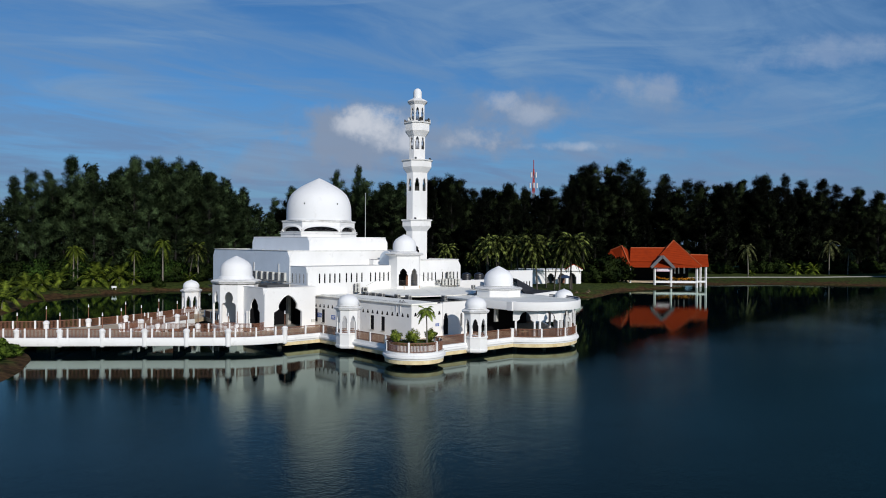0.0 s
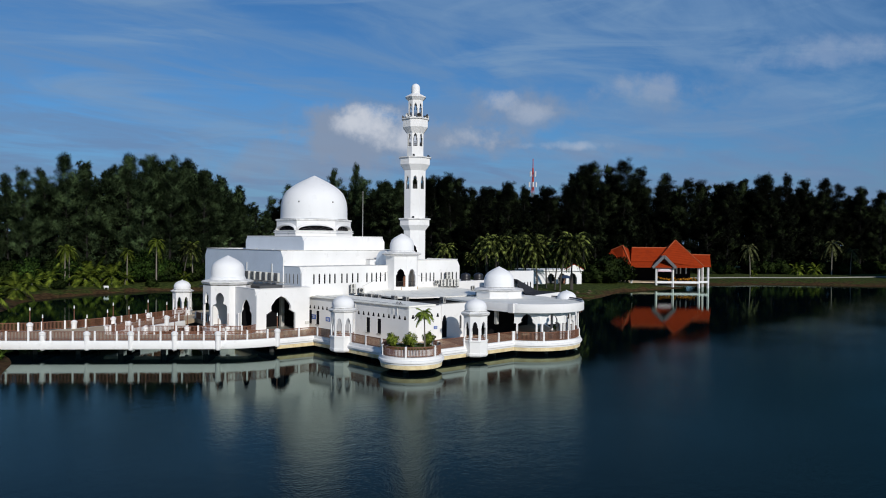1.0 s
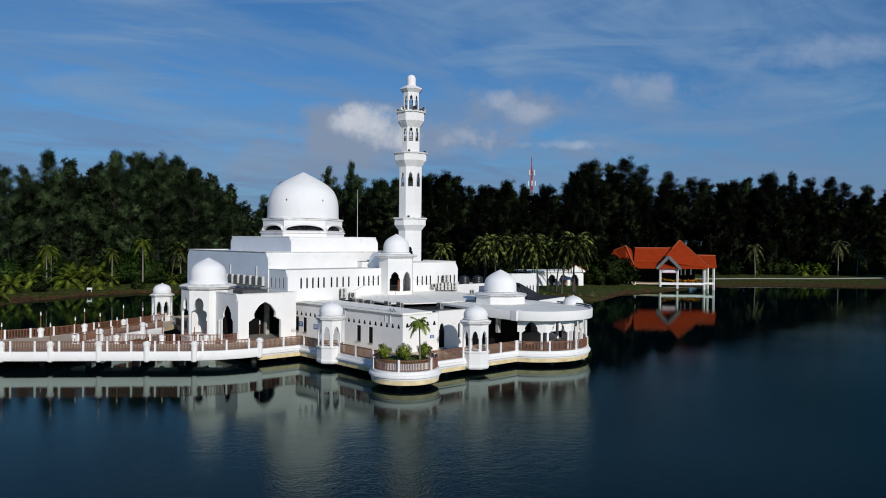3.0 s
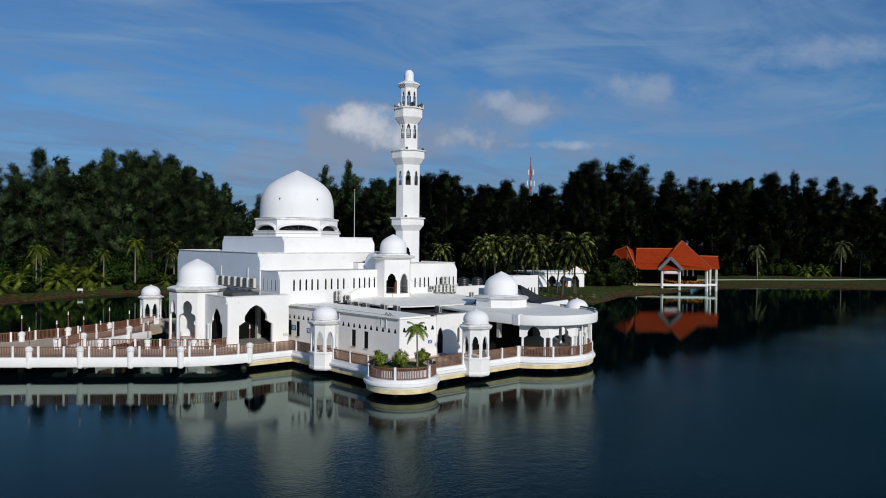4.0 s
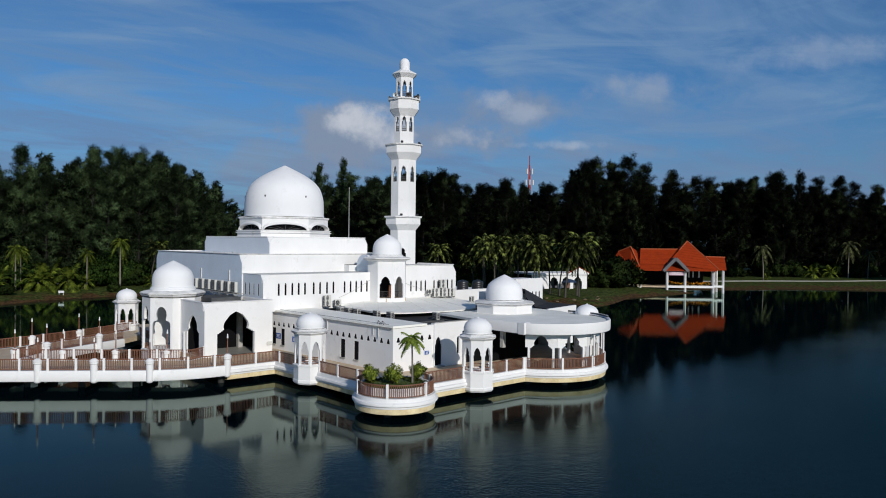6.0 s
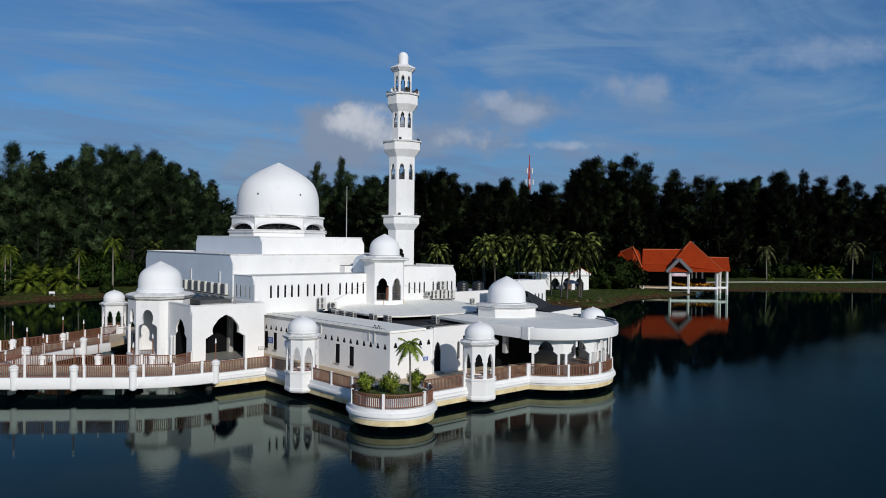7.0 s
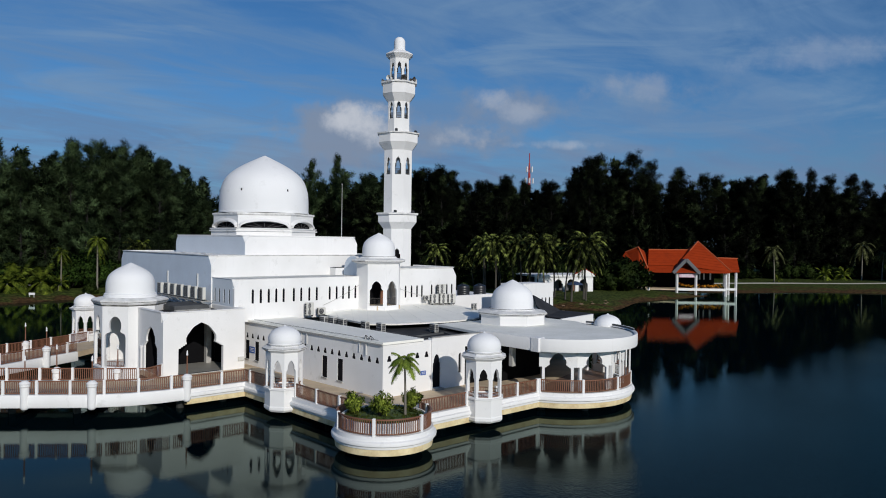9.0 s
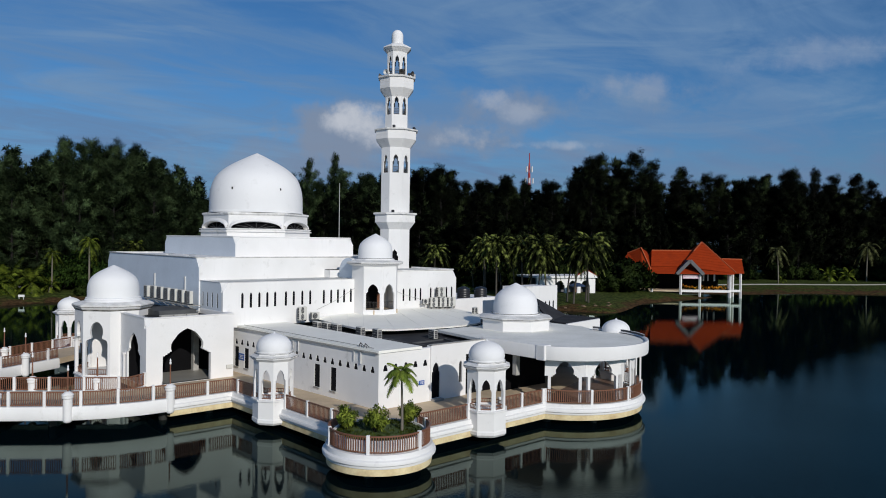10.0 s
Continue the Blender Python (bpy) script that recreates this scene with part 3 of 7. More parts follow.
def oct_wall(bm, R, z0, z1, hole, thick, c=(0, 0), sides=range(8), trim=0.0, turn=0.0, corners=8):
    """Walls of an octagon (or other polygon), flat half width R; hole(u-centre 0) is an outline or None."""
    half = R * math.tan(math.pi / corners) - trim
    for i in sides:
        a = i * 2 * math.pi / corners + turn
        n, t = Vector((math.cos(a), math.sin(a))), Vector((-math.sin(a), math.cos(a)))

        def place(u, v, d, n=n, t=t):
            k = 1 - d / R if abs(abs(u) - half) < 1e-6 else 1.0
            p = n * (R - d) + t * (u * k)
            return (c[0] + p.x, c[1] + p.y, v)

        slab(bm, rect(-half, half, z0, z1), [hole] if hole else [], 0.0, thick, place)
    bmesh.ops.remove_doubles(bm, verts=bm.verts[:], dist=1e-4)
    return bm


# ---- ground, lake ----
LAKE = [(-35.5, 13.5), (-31.2, 18.6), (-28.3, 24.2), (-26.2, 30.0), (-26.0, 36.5), (-29.5, 42), (-30, 55), (-24, 72), (-14, 97), (-3, 112), (10, 119), (24, 118), (45, 104),
        (62, 82), (74, 63), (79, 54.5), (82.5, 45), (88, 47), (96, 51.5), (104.5, 54), (112, 54.2), (120, 54.5), (128, 54.4), (136, 52.8), (137, 57), (132, 61), (134, 68), (142, 67), (150, 58.5), (158, 52.5), (171, 47), (182, 37), (188, 27), (196, 12),
        (206, -8), (214, -60), (200, -120), (60, -160), (-80, -140), (-110, -60), (-70, 0)]
WATER_Z = 0.2


def smooth_ring(ring, times=2):
    for _ in range(times):
        out = []
        for a, b in zip(ring, ring[1:] + ring[:1]):
            out += [(0.75 * a[0] + 0.25 * b[0], 0.75 * a[1] + 0.25 * b[1]), (0.25 * a[0] + 0.75 * b[0], 0.25 * a[1] + 0.75 * b[1])]
        ring = out
    return ring


def lake_distance(px, py):
    """Signed distance to the shore, positive on land."""
    ring = np.array(smooth_ring(LAKE, 2))
    best = np.full(px.shape, 1e9)
    inside = np.zeros(px.shape, bool)
    for (ax, ay), (bx, by) in zip(ring, np.roll(ring, -1, 0)):
        ex, ey = bx - ax, by - ay
        t = np.clip(((px - ax) * ex + (py - ay) * ey) / (ex * ex + ey * ey), 0, 1)
        best = np.minimum(best, np.hypot(px - ax - t * ex, py - ay - t * ey))
        cross = (ay > py) != (by > py)
        inside ^= cross & (px < (bx - ax) * (py - ay) / (by - ay if by != ay else 1e-9) + ax)
    return np.where(inside, -best, best)


def land_height(px, py):
    d = lake_distance(px, py)
    wob = 0.5 * np.sin(px * 0.21 + 1.3 * np.sin(py * 0.13)) + 0.5 * np.sin(py * 0.17 + 1.1 * np.sin(px * 0.11))
    d = d + 0.9 * wob
    slope = 4.0 + 9.0 * np.clip((px - 128) / 24, 0, 1)
    rise = 1.35 * (1 - np.exp(-np.maximum(d, 0) / slope)) + 0.006 * np.minimum(np.maximum(d, 0), 60)
    return np.where(d > 0, WATER_Z + rise, WATER_Z + np.maximum(d * 0.4, -2.5)) + 0.05 * wob


def build_ground():
    xs = np.concatenate([[-3000, -900, -300, -180], np.arange(-130, 262, 2.5), [300, 420, 900, 3000]])
    ys = np.concatenate([[-3000, -900, -300, -200], np.arange(-170, 222, 2.5), [260, 380, 900, 3000]])
    gx, gy = np.meshgrid(xs, ys)
    gz = land_height(gx, gy)
    verts = np.stack([gx, gy, gz], -1).reshape(-1, 3)
    w = len(xs)
    i, j = np.meshgrid(np.arange(len(xs) - 1), np.arange(len(ys) - 1))
    a = (j * w + i).ravel()
    faces = np.stack([a, a + 1, a + w + 1, a + w], -1)
    me = bpy.data.meshes.new("ground")
    me.from_pydata(verts.tolist(), [], faces.tolist())
    me.polygons.foreach_set("use_smooth", [True] * len(faces))
    me.materials.append(GROUND)
    tagged(new("ground", me), "grassy lake shore with a bare muddy bank", "ground", kind="structure")


build_ground()
bm = B()
ring = [(-160, -190), (240, -190), (240, 150), (-160, 150)]
bm.faces.new([bm.verts.new((x, y, WATER_Z)) for x, y in ring])
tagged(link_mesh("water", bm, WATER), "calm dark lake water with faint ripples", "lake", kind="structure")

# ---- platform ----
FLOOR = 1.65
ROT_C, ROT_R = (-0.1, 3.2), 2.85
PAV_C, PAV_R = (19.0, 6.0), 5.75
LEFT_EDGE = [(-4.9, 19.45), (-0.55, 19.45), (-0.4, 6.05)]
ROT_ARC = arc_path(ROT_C, ROT_R, radians(98), radians(363), 40)
PAV_ARC = arc_path(PAV_C, PAV_R, radians(206.9), radians(368), 40)
EDGE = LEFT_EDGE + ROT_ARC[1:] + PAV_ARC + [(29.5, 13.0), (36, 18.5)]
REST = [(38, 54), (-0.5, 54), (-1.5, 49.2), (-3.5, 47.6), (-3.5, 44), (-4.5, 34), (-4.5, 25.3), (-4.9, 22)]


def build_platform():
    top = thing("platform", "white-edged concrete platform standing in the lake", "platform", (10, 20, 0.3), kind="structure")
    bm = B()
    slab(bm, EDGE + REST, [], FLOOR - 0.45, FLOOR)
    part("floor", bm, TERRACE, top, "brown tiled terrace floor")
    bm = B()
    sweep(bm, EDGE, [(-0.25, FLOOR + 0.012), (0.0, FLOOR + 0.012), (0.02, FLOOR - 0.08), (0.04, 1.42), (0.16, 1.36), (0.19, 1.27), (0.17, 1.16), (0.06, 1.10), (0.03, 0.97), (-0.02, 0.96)])
    part("edge_wall", bm, WHITE, top, "white moulded concrete edge", True)
    bm = B()
    sweep(bm, EDGE, [(-0.02, 0.965), (-0.02, 0.80), (-0.05, 0.60), (-0.15, 0.56), (-0.6, 0.56)])
    part("plinth", bm, STAINED, top, "yellow algae-stained plinth band", True)
    bm = B()
    slab(bm, offset_path(EDGE, -0.5) + [Vector(p) for p in REST], [], 0.6, 1.15)
    part("underside", bm, UNDER, top, "near-black concrete soffit")
    piles = None
    pts = [p for p, e in walk_path([tuple(v) for v in offset_path(EDGE, -1.2)], 3.2)]
    for p in pts:
        if piles is None:
            b = B()
            lathe(b, [(0.28, -2.0), (0.28, 0.0)], 14)
            piles = part("pile", b, UNDER, top, "dark concrete pile", True)
            piles.location = (p.x, p.y, 0.7)
        else:
            o = new("pile", piles.data)
            o.parent, o.matrix_parent_inverse, o.location = top, piles.matrix_parent_inverse, (p.x, p.y, 0.7)


build_platform()


def railing(path, base, label, post_step=2.6, height=0.92, gap=0.135, posts=True):
    """Brown metal railing with white posts along a plan path."""
    p0 = path[0]
    top = thing("railing", label, "railing", (p0[0], p0[1], base))
    bm = B()
    for z, w, h in ((base + height - 0.05, 0.045, 0.07),):
        sweep(bm, path, [(-w, z), (w, z), (w, z + h), (-w, z + h), (-w, z)])
    part("top_rail", bm, BROWN, top)
    bm = B()
    sweep(bm, path, [(-0.025, base + 0.09), (0.025, base + 0.09), (0.025, base + 0.14), (-0.025, base + 0.14), (-0.025, base + 0.09)])
    part("bottom_rail", bm, BROWN, top)
    verts, faces = [], []
    for p, e in walk_path(path, gap):
        n, s = Vector((e.y, -e.x)) * 0.017, e * 0.024
        k = len(verts)
        for z in (base + 0.12, base + height - 0.04):
            verts += [(*(p + n + s), z), (*(p + n - s), z), (*(p - n - s), z), (*(p - n + s), z)]
        faces += [(k, k + 1, k + 5, k + 4), (k + 1, k + 2, k + 6, k + 5), (k + 2, k + 3, k + 7, k + 6), (k + 3, k, k + 4, k + 7)]
    me = bpy.data.meshes.new("infill")
    me.from_pydata(verts, [], faces)
    me.materials.append(BROWN)
    ob = new("infill", me)
    ob.parent, ob.matrix_parent_inverse = top, Matrix.Translation(top.location).inverted()
    tagged(ob, kind="stuff")
    if posts:
        mesh = None
        for p, e in walk_path(path, post_step):
            if mesh is None:
                b = B()
                soft_box(b, -0.09, 0.09, -0.09, 0.09, 0, height + 0.06, 0.02)
                mesh = link_mesh("post", b, WHITE)
                o = mesh
            else:
                o = new("post", mesh.data)
            o.parent = top
            o.location = (p.x - p0[0], p.y - p0[1], 0)
            o.rotation_euler = (0, 0, math.atan2(e.y, e.x))
    return top


IN = -0.14
railing([tuple(p) for p in offset_path([(-4.9, 19.45), (-0.55, 19.45), (-0.45, 15.3)], IN)], FLOOR, "brown metal balustrade with white posts along the terrace")
railing([tuple(p) for p in offset_path([(-0.43, 12.7), (-0.4, 6.05)], IN)], FLOOR, "brown metal balustrade with white posts along the terrace")
railing([tuple(p) for p in offset_path([tuple(q) for q in ROT_ARC], IN)], FLOOR, "curved brown metal balustrade round the planted bastion", post_step=2.9)
railing([(2.75, 3.4 - IN), (6.9, 3.4 - IN)], FLOOR, "brown metal balustrade with white posts along the terrace", post_step=4.1)
railing([(9.6, 3.4 - IN), (13.8, 3.4 - IN)], FLOOR, "brown metal balustrade with white posts beside the kiosk", post_step=2.1)
railing([tuple(p) for p in offset_path([tuple(q) for q in PAV_ARC], IN)], FLOOR, "curved brown metal balustrade round the waterside pavilion", post_step=3.1)


# ---- kiosks ----
def build_kiosk():
    top = thing("kiosk", "small white octagonal domed kiosk with open arches over the water", "kiosk", group="waterside kiosks")
    bm = B()
    lathe(bm, [(0, 0.66), (1.12, 0.66), (1.24, 0.80), (1.24, 0.98), (1.20, 1.05), (1.20, 2.12), (1.28, 2.14), (1.28, 2.24), (1.0, 2.25), (0, 2.25)], 8, turn=OCT)
    part("base", bm, WHITE, top)
    hole = moorish(0, 0.66, 2.30, 1.82, 2, 0.58, 0.70)
    bm = B()
    oct_wall(bm, 1.16, 2.24, 4.62, hole, 0.20, sides=[0])
    first = part("arch_panel", bm, WHITE, top)
    bm = B()
    for z in (2.33, 2.55):
        bar(bm, (1.06, -0.30, z), (1.06, 0.30, z), 0.035, 0.05)
    for k in range(5):
        u = -0.22 + 0.11 * k
        bar(bm, (1.06, u, 2.25), (1.06, u, 2.55), 0.025)
    guard = part("guard_rail", bm, BROWN, first, "low brown metal guard rail")
    for i in range(1, 8):
        o = share("arch_panel", first, top, pose(0, 0, 0, 0, 0, 45 * i))
        g = new("guard_rail", guard.data)
        g.parent = o
    bm = B()
    lathe(bm, [(0.9, 4.5), (1.17, 4.5), (1.17, 4.62), (1.26, 4.70), (1.39, 4.80), (1.41, 4.90), (1.30, 4.94), (1.18, 5.0), (1.14, 5.08), (0.9, 5.08)], 8, turn=OCT)
    part("cornice", bm, WHITE, top, "white cornice with a grimy upper ledge")
    bm = B()
    lathe(bm, [(1.412, 4.895), (1.416, 4.915), (1.31, 4.952), (1.19, 5.012)], 8, turn=OCT)
    part("ledge", bm, LEDGE, top, "weathered grey ledge")
    bm = B()
    lathe(bm, [(1.405, 4.875), (1.424, 4.88), (1.424, 4.897), (1.40, 4.905)], 8, turn=OCT)
    lathe(bm, [(1.145, 5.085), (1.165, 5.088), (1.165, 5.10), (1.15, 5.105)], 8, turn=OCT)
    part("drip_edge", bm, GRIME, top, "thin black grime along the cornice edge")
    bm = B()
    lathe(bm, [(1.10, 5.04), (1.10, 5.17), (1.06, 5.19)] + dome_profile(1.11, 5.20, 1.15, 1.02), 36)
    part("dome", bm, WHITE_DOME, top, "", True)
    bm = B()
    lathe(bm, [(0.16, 6.285), (0.07, 6.345), (0.035, 6.40), (0.0, 6.43)], 14)
    part("dome_tip", bm, WHITE_DOME, top, "", True)
    bm = B()
    lathe(bm, [(1.103, 5.13), (1.15, 5.14), (1.15, 5.165), (1.103, 5.18)], 36)
    part("collar", bm, LEDGE, top, "weathered grey moulding under the dome", True)
    return top


kiosk = build_kiosk()
kiosk.matrix_basis = pose(-0.4, 14.0, 0, 0, 0, -8)
for x, y, turn in ((8.15, 3.3, -1), (-2.6, 50.4, 5), (25.5, 5.85, 0)):
    copy_thing(kiosk, pose(x, y, 0, 0, 0, turn))


# ---- prayer hall ----
def glass_slits(parent, outlines, place, label=""):
    for o in outlines:
        bm = B()
        slab(bm, o, [], 0.025, 0.06, place)
        part("window", bm, GLASS_DARK, parent, label)


def coping(bm, ring, z, out=0.14, h=0.22):
    sweep(bm, ring, [(-0.35, z), (0.0, z), (out * 0.6, z + 0.05), (out, z + h * 0.55), (out, z + h), (-0.30, z + h), (-0.35, z)], True)


def cut_block(bm, x0, x1, y0, y1, z0, z1, c=0.6, h=0.85):
    """A block whose upright corners are cut away slantwise below the top."""
    pts = [(x0, y0), (x1, y0), (x1, y1), (x0, y1)]
    ways = [((0, 1), (1, 0)), ((-1, 0), (0, 1)), ((0, -1), (-1, 0)), ((1, 0), (0, -1))]
    low = [bm.verts.new((*p, z0)) for p in pts]
    mid = [bm.verts.new((*p, z1 - h)) for p in pts]
    top = [[bm.verts.new((p[0] + c * d[0], p[1] + c * d[1], z1)) for d in w] for p, w in zip(pts, ways)]
    for i in range(4):
        j = (i + 1) % 4
        bm.faces.new((low[i], low[j], mid[j], mid[i]))
        bm.faces.new((mid[i], mid[j], top[j][0], top[i][1]))
        bm.faces.new((mid[i], top[i][1], top[i][0]))
    bm.faces.new([v for t in top for v in t])
    bm.faces.new(low[::-1])


def cut_ring(x0, x1, y0, y1, c):
    return [(x0 + c, y0), (x1 - c, y0), (x1, y0 + c), (x1, y1 - c), (x1 - c, y1), (x0 + c, y1), (x0, y1 - c), (x0, y0 + c)]


def facet(bm, *pts):
    bm.faces.new([bm.verts.new(p) for p in pts])


def build_hall():
    hall = thing("prayer_hall", "white-painted mosque prayer hall with stepped flat roofs and a large dome", "mosque", (12.4, 36, FLOOR))
    LOW, LOW_R = 8.82, 9.42
    W = 0.3
    HY, HX, Z0 = 26.2, 1.9, 5.26
    s1 = [slit(c, 0.21, 6.78, 8.02) for c in (3.57, 4.32, 5.07, 5.79, 6.51, 7.52, 8.27, 9.10, 9.88, 11.26, 12.02, 12.73, 13.39, 14.12)]
    bm = B()
    cut, drop = 0.5, 0.78
    slab(bm, [(HX, Z0), (15.0, Z0), (15.0, LOW), (HX + cut, LOW), (HX, LOW - drop)], s1, 0.0, W, along_x(HY))
    facet(bm, (HX, HY, LOW - drop), (HX + cut, HY, LOW), (HX, HY + cut, LOW))
    part("front_wall", bm, WHITE, hall)
    glass_slits(hall, s1, along_x(HY))
    s2 = [slit(c, 0.21, 6.58, 7.82) for c in (20.22, 21.0, 21.71, 22.36, 23.68, 24.43, 25.80, 26.5)]
    bm = B()
    slab(bm, [(18.1, Z0), (27.1, Z0), (27.1, LOW_R - drop), (27.1 - cut, LOW_R), (18.1, LOW_R)], s2, 0.0, W, along_x(HY))
    facet(bm, (27.1, HY, LOW_R - drop), (27.1, HY + cut, LOW_R), (27.1 - cut, HY, LOW_R))
    part("front_wall", bm, WHITE, hall)
    glass_slits(hall, s2, along_x(HY))
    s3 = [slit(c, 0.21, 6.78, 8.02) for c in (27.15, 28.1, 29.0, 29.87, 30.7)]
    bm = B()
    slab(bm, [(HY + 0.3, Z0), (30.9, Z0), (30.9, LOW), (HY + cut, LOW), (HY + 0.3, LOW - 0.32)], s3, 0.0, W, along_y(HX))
    part("side_wall", bm, PALE_SHADE, hall, "streaked side wall in the pale blue-grey of shade")
    glass_slits(hall, s3, along_y(HX))
    bm = B()
    slab(bm, [(HY + 0.3, Z0), (33, Z0), (33, LOW_R), (HY + cut, LOW_R), (HY + 0.3, LOW_R - 0.32)], [], -0.3, -0.003, along_y(27.1))
    part("side_wall", bm, WHITE, hall)
    bm = B()
    slab(bm, [(HX + cut + 0.1, HY + 0.05), (15.0, HY + 0.05), (15.0, 30.39), (HX + 0.02, 30.39), (HX + 0.02, HY + cut + 0.1)], [], LOW - 0.25, LOW)
    part("roof", bm, ROOF_LIGHT, hall, "light grey flat lower roof")
    bm = B()
    slab(bm, [(18.2, HY + 0.05), (27.05 - cut, HY + 0.05), (27.05, HY + cut + 0.05), (27.05, 33), (18.2, 33)], [], LOW_R - 0.25, LOW_R - 0.004)
    part("roof", bm, ROOF_LIGHT, hall, "light grey flat lower roof")
    bm = B()
    sweep(bm, [(HX, 30.9), (HX, HY + cut), (HX + cut, HY), (15.0, HY)], [(-0.3, LOW), (0.0, LOW), (0.04, LOW + 0.01), (0.05, LOW + 0.04), (-0.26, LOW + 0.04), (-0.3, LOW)])
    part("coping", bm, WHITE, hall)
    bm = B()
    sweep(bm, [(18.1, HY), (27.1 - cut, HY), (27.1, HY + cut), (27.1, 33)], [(-0.3, LOW_R), (0.0, LOW_R), (0.10, LOW_R + 0.05), (0.12, LOW_R + 0.13), (-0.26, LOW_R + 0.13), (-0.3, LOW_R)])
    part("coping", bm, LEDGE, hall, "weathered parapet coping")
    # upper hall
    UP = 10.56
    c = 0.55
    ring = cut_ring(1.8, 21.6, 30.4, 53, c)
    bm = B()
    cut_block(bm, 1.8, 21.6, 30.4, 53, 4.0, UP + 0.1, c, 0.85)
    part("upper_wall", bm, WHITE, hall)
    # thin panel that colours the west side as if in shade
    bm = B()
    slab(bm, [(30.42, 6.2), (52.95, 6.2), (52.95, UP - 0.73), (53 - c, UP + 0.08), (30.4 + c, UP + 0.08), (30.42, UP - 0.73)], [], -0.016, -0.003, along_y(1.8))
    part("side_shade_panel", bm, BLUE_SHADE, hall, "streaked panel putting blue-grey shade on the side wall")
    bm = B()
    coping(bm, ring, UP + 0.1, 0.10, 0.12)
    part("coping", bm, LEDGE, hall, "weathered parapet coping")
    # stepped base of the dome
    r2 = cut_ring(6.8, 19.8, 34.0, 50.4, 0.5)
    bm = B()
    cut_block(bm, 6.8, 19.8, 34.0, 50.4, UP - 0.1, 12.5, 0.5, 0.7)
    part("dome_base", bm, WHITE, hall)
    # second panel, tinting the dome base's west side as shaded
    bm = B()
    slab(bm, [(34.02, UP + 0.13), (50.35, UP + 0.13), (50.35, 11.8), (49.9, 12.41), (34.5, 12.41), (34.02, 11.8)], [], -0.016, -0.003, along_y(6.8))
    part("side_shade_panel", bm, PALE_SHADE, hall, "streaked panel putting pale blue-grey shade on the side of the dome base")
    bm = B()
    coping(bm, r2, 12.42, 0.06, 0.16)
    part("coping", bm, WHITE, hall)
    C = (12.4, 40.7)
    TURNED = radians(2)
    HEX = TURNED + math.pi / 6
    bm = B()
    lathe(bm, [(4.70, 12.5), (4.70, 12.98), (4.86, 13.0), (4.86, 13.10), (4.70, 13.12), (4.70, 13.22), (4.82, 13.24), (4.82, 13.32), (4.0, 13.33)], 6, C, HEX)
    drum = part("drum", bm, WHITE, hall, "six-sided white drum with low arched openings")

    def curve(k, n, w, z, h):
        return w * math.cos(math.pi * k / n), z + h * math.sin(math.pi * k / n)

    hole = [(2.35, 13.335), (2.35, 13.40)] + [curve(k, 16, 2.35, 13.40, 0.58) for k in range(1, 16)] + [(-2.35, 13.40), (-2.35, 13.335)]
    bm = B()
    oct_wall(bm, 4.48, 13.332, 14.66, hole, 0.3, C, range(6), 0.0, TURNED, 6)
    part("arcade", bm, WHITE, drum)
    for i in range(6):
        a = i * math.pi / 3 + TURNED
        n, t = Vector((math.cos(a), math.sin(a))), Vector((-math.sin(a), math.cos(a)))

        def P(u, z, r=4.38):
            q = n * r + t * u
            return (C[0] + q.x, C[1] + q.y, z)

        bm = B()
        for k in range(1, 6):
            u, z = curve(k, 6, 2.2, 13.36, 0.56)
            bar(bm, P(0.18 * u, 13.36 + 0.05 * math.sin(math.pi * k / 8)), P(u, z), 0.028)
        bar(bm, P(-2.3, 13.37), P(2.3, 13.37), 0.03)
        part("window_grille", bm, GREY_TIMBER, drum)
        # shallow curved hood above the opening
        bm = B()
        rows = []
        for k in range(15):
            u, z = curve(k, 14, 2.46, 13.40, 0.68)
            rows.append([bm.verts.new(P(u * f, z + dz, r)) for r, dz, f in ((4.46, 0.0, 0.97), (4.74, -0.04, 0.97), (4.74, 0.05, 1.0), (4.46, 0.30, 1.0))])
        for p, q in zip(rows, rows[1:]):
            for m in range(3):
                bm.faces.new((p[m], p[m + 1], q[m + 1], q[m]))
        part("hood", bm, WHITE, drum, "", True)
    # solid black core in place of the shade behind the drum openings
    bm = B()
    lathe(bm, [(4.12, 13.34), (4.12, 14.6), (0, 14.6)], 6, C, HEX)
    part("shade_core", bm, INTERIOR_SHADE, drum, "near-black solid painted as the shade inside the drum")
    bm = B()
    lathe(bm, [(4.1, 14.60), (4.48, 14.60), (4.56, 14.68), (4.62, 14.73), (4.62, 14.84), (4.56, 14.89), (4.0, 14.97)], 6, C, HEX)
    part("eave", bm, LEDGE, drum, "grimy eave ledge")
    bm = B()
    prof = dome_profile(4.66, 14.93, 6.22)
    lathe(bm, prof, 72, C)
    dome = part("dome", bm, WHITE_DOME, hall, "large smooth white pointed dome", True)
    bm = B()
    lathe(bm, [(4.64, 14.93), (4.70, 14.94), (4.70, 15.08), (4.65, 15.12)], 72, C)
    part("foot_ring", bm, WHITE_DOME, dome, "", True)
    for i in range(6):
        a = radians(212 + 60 * i)
        bm = B()
        soft_box(bm, -0.2, 0.05, -0.07, 0.07, -0.13, 0.10, 0.02)
        bmesh.ops.transform(bm, matrix=Matrix.Translation((C[0] + 4.56 * math.cos(a), C[1] + 4.56 * math.sin(a), 17.25)) @ Matrix.Rotation(a, 4, "Z"), verts=bm.verts[:])
        part("vent", bm, UNDER, dome, "small dark dome vent")
    for y0, y1 in ((38.2, 42.6), (33.7, 37.9)):
        bm = B()
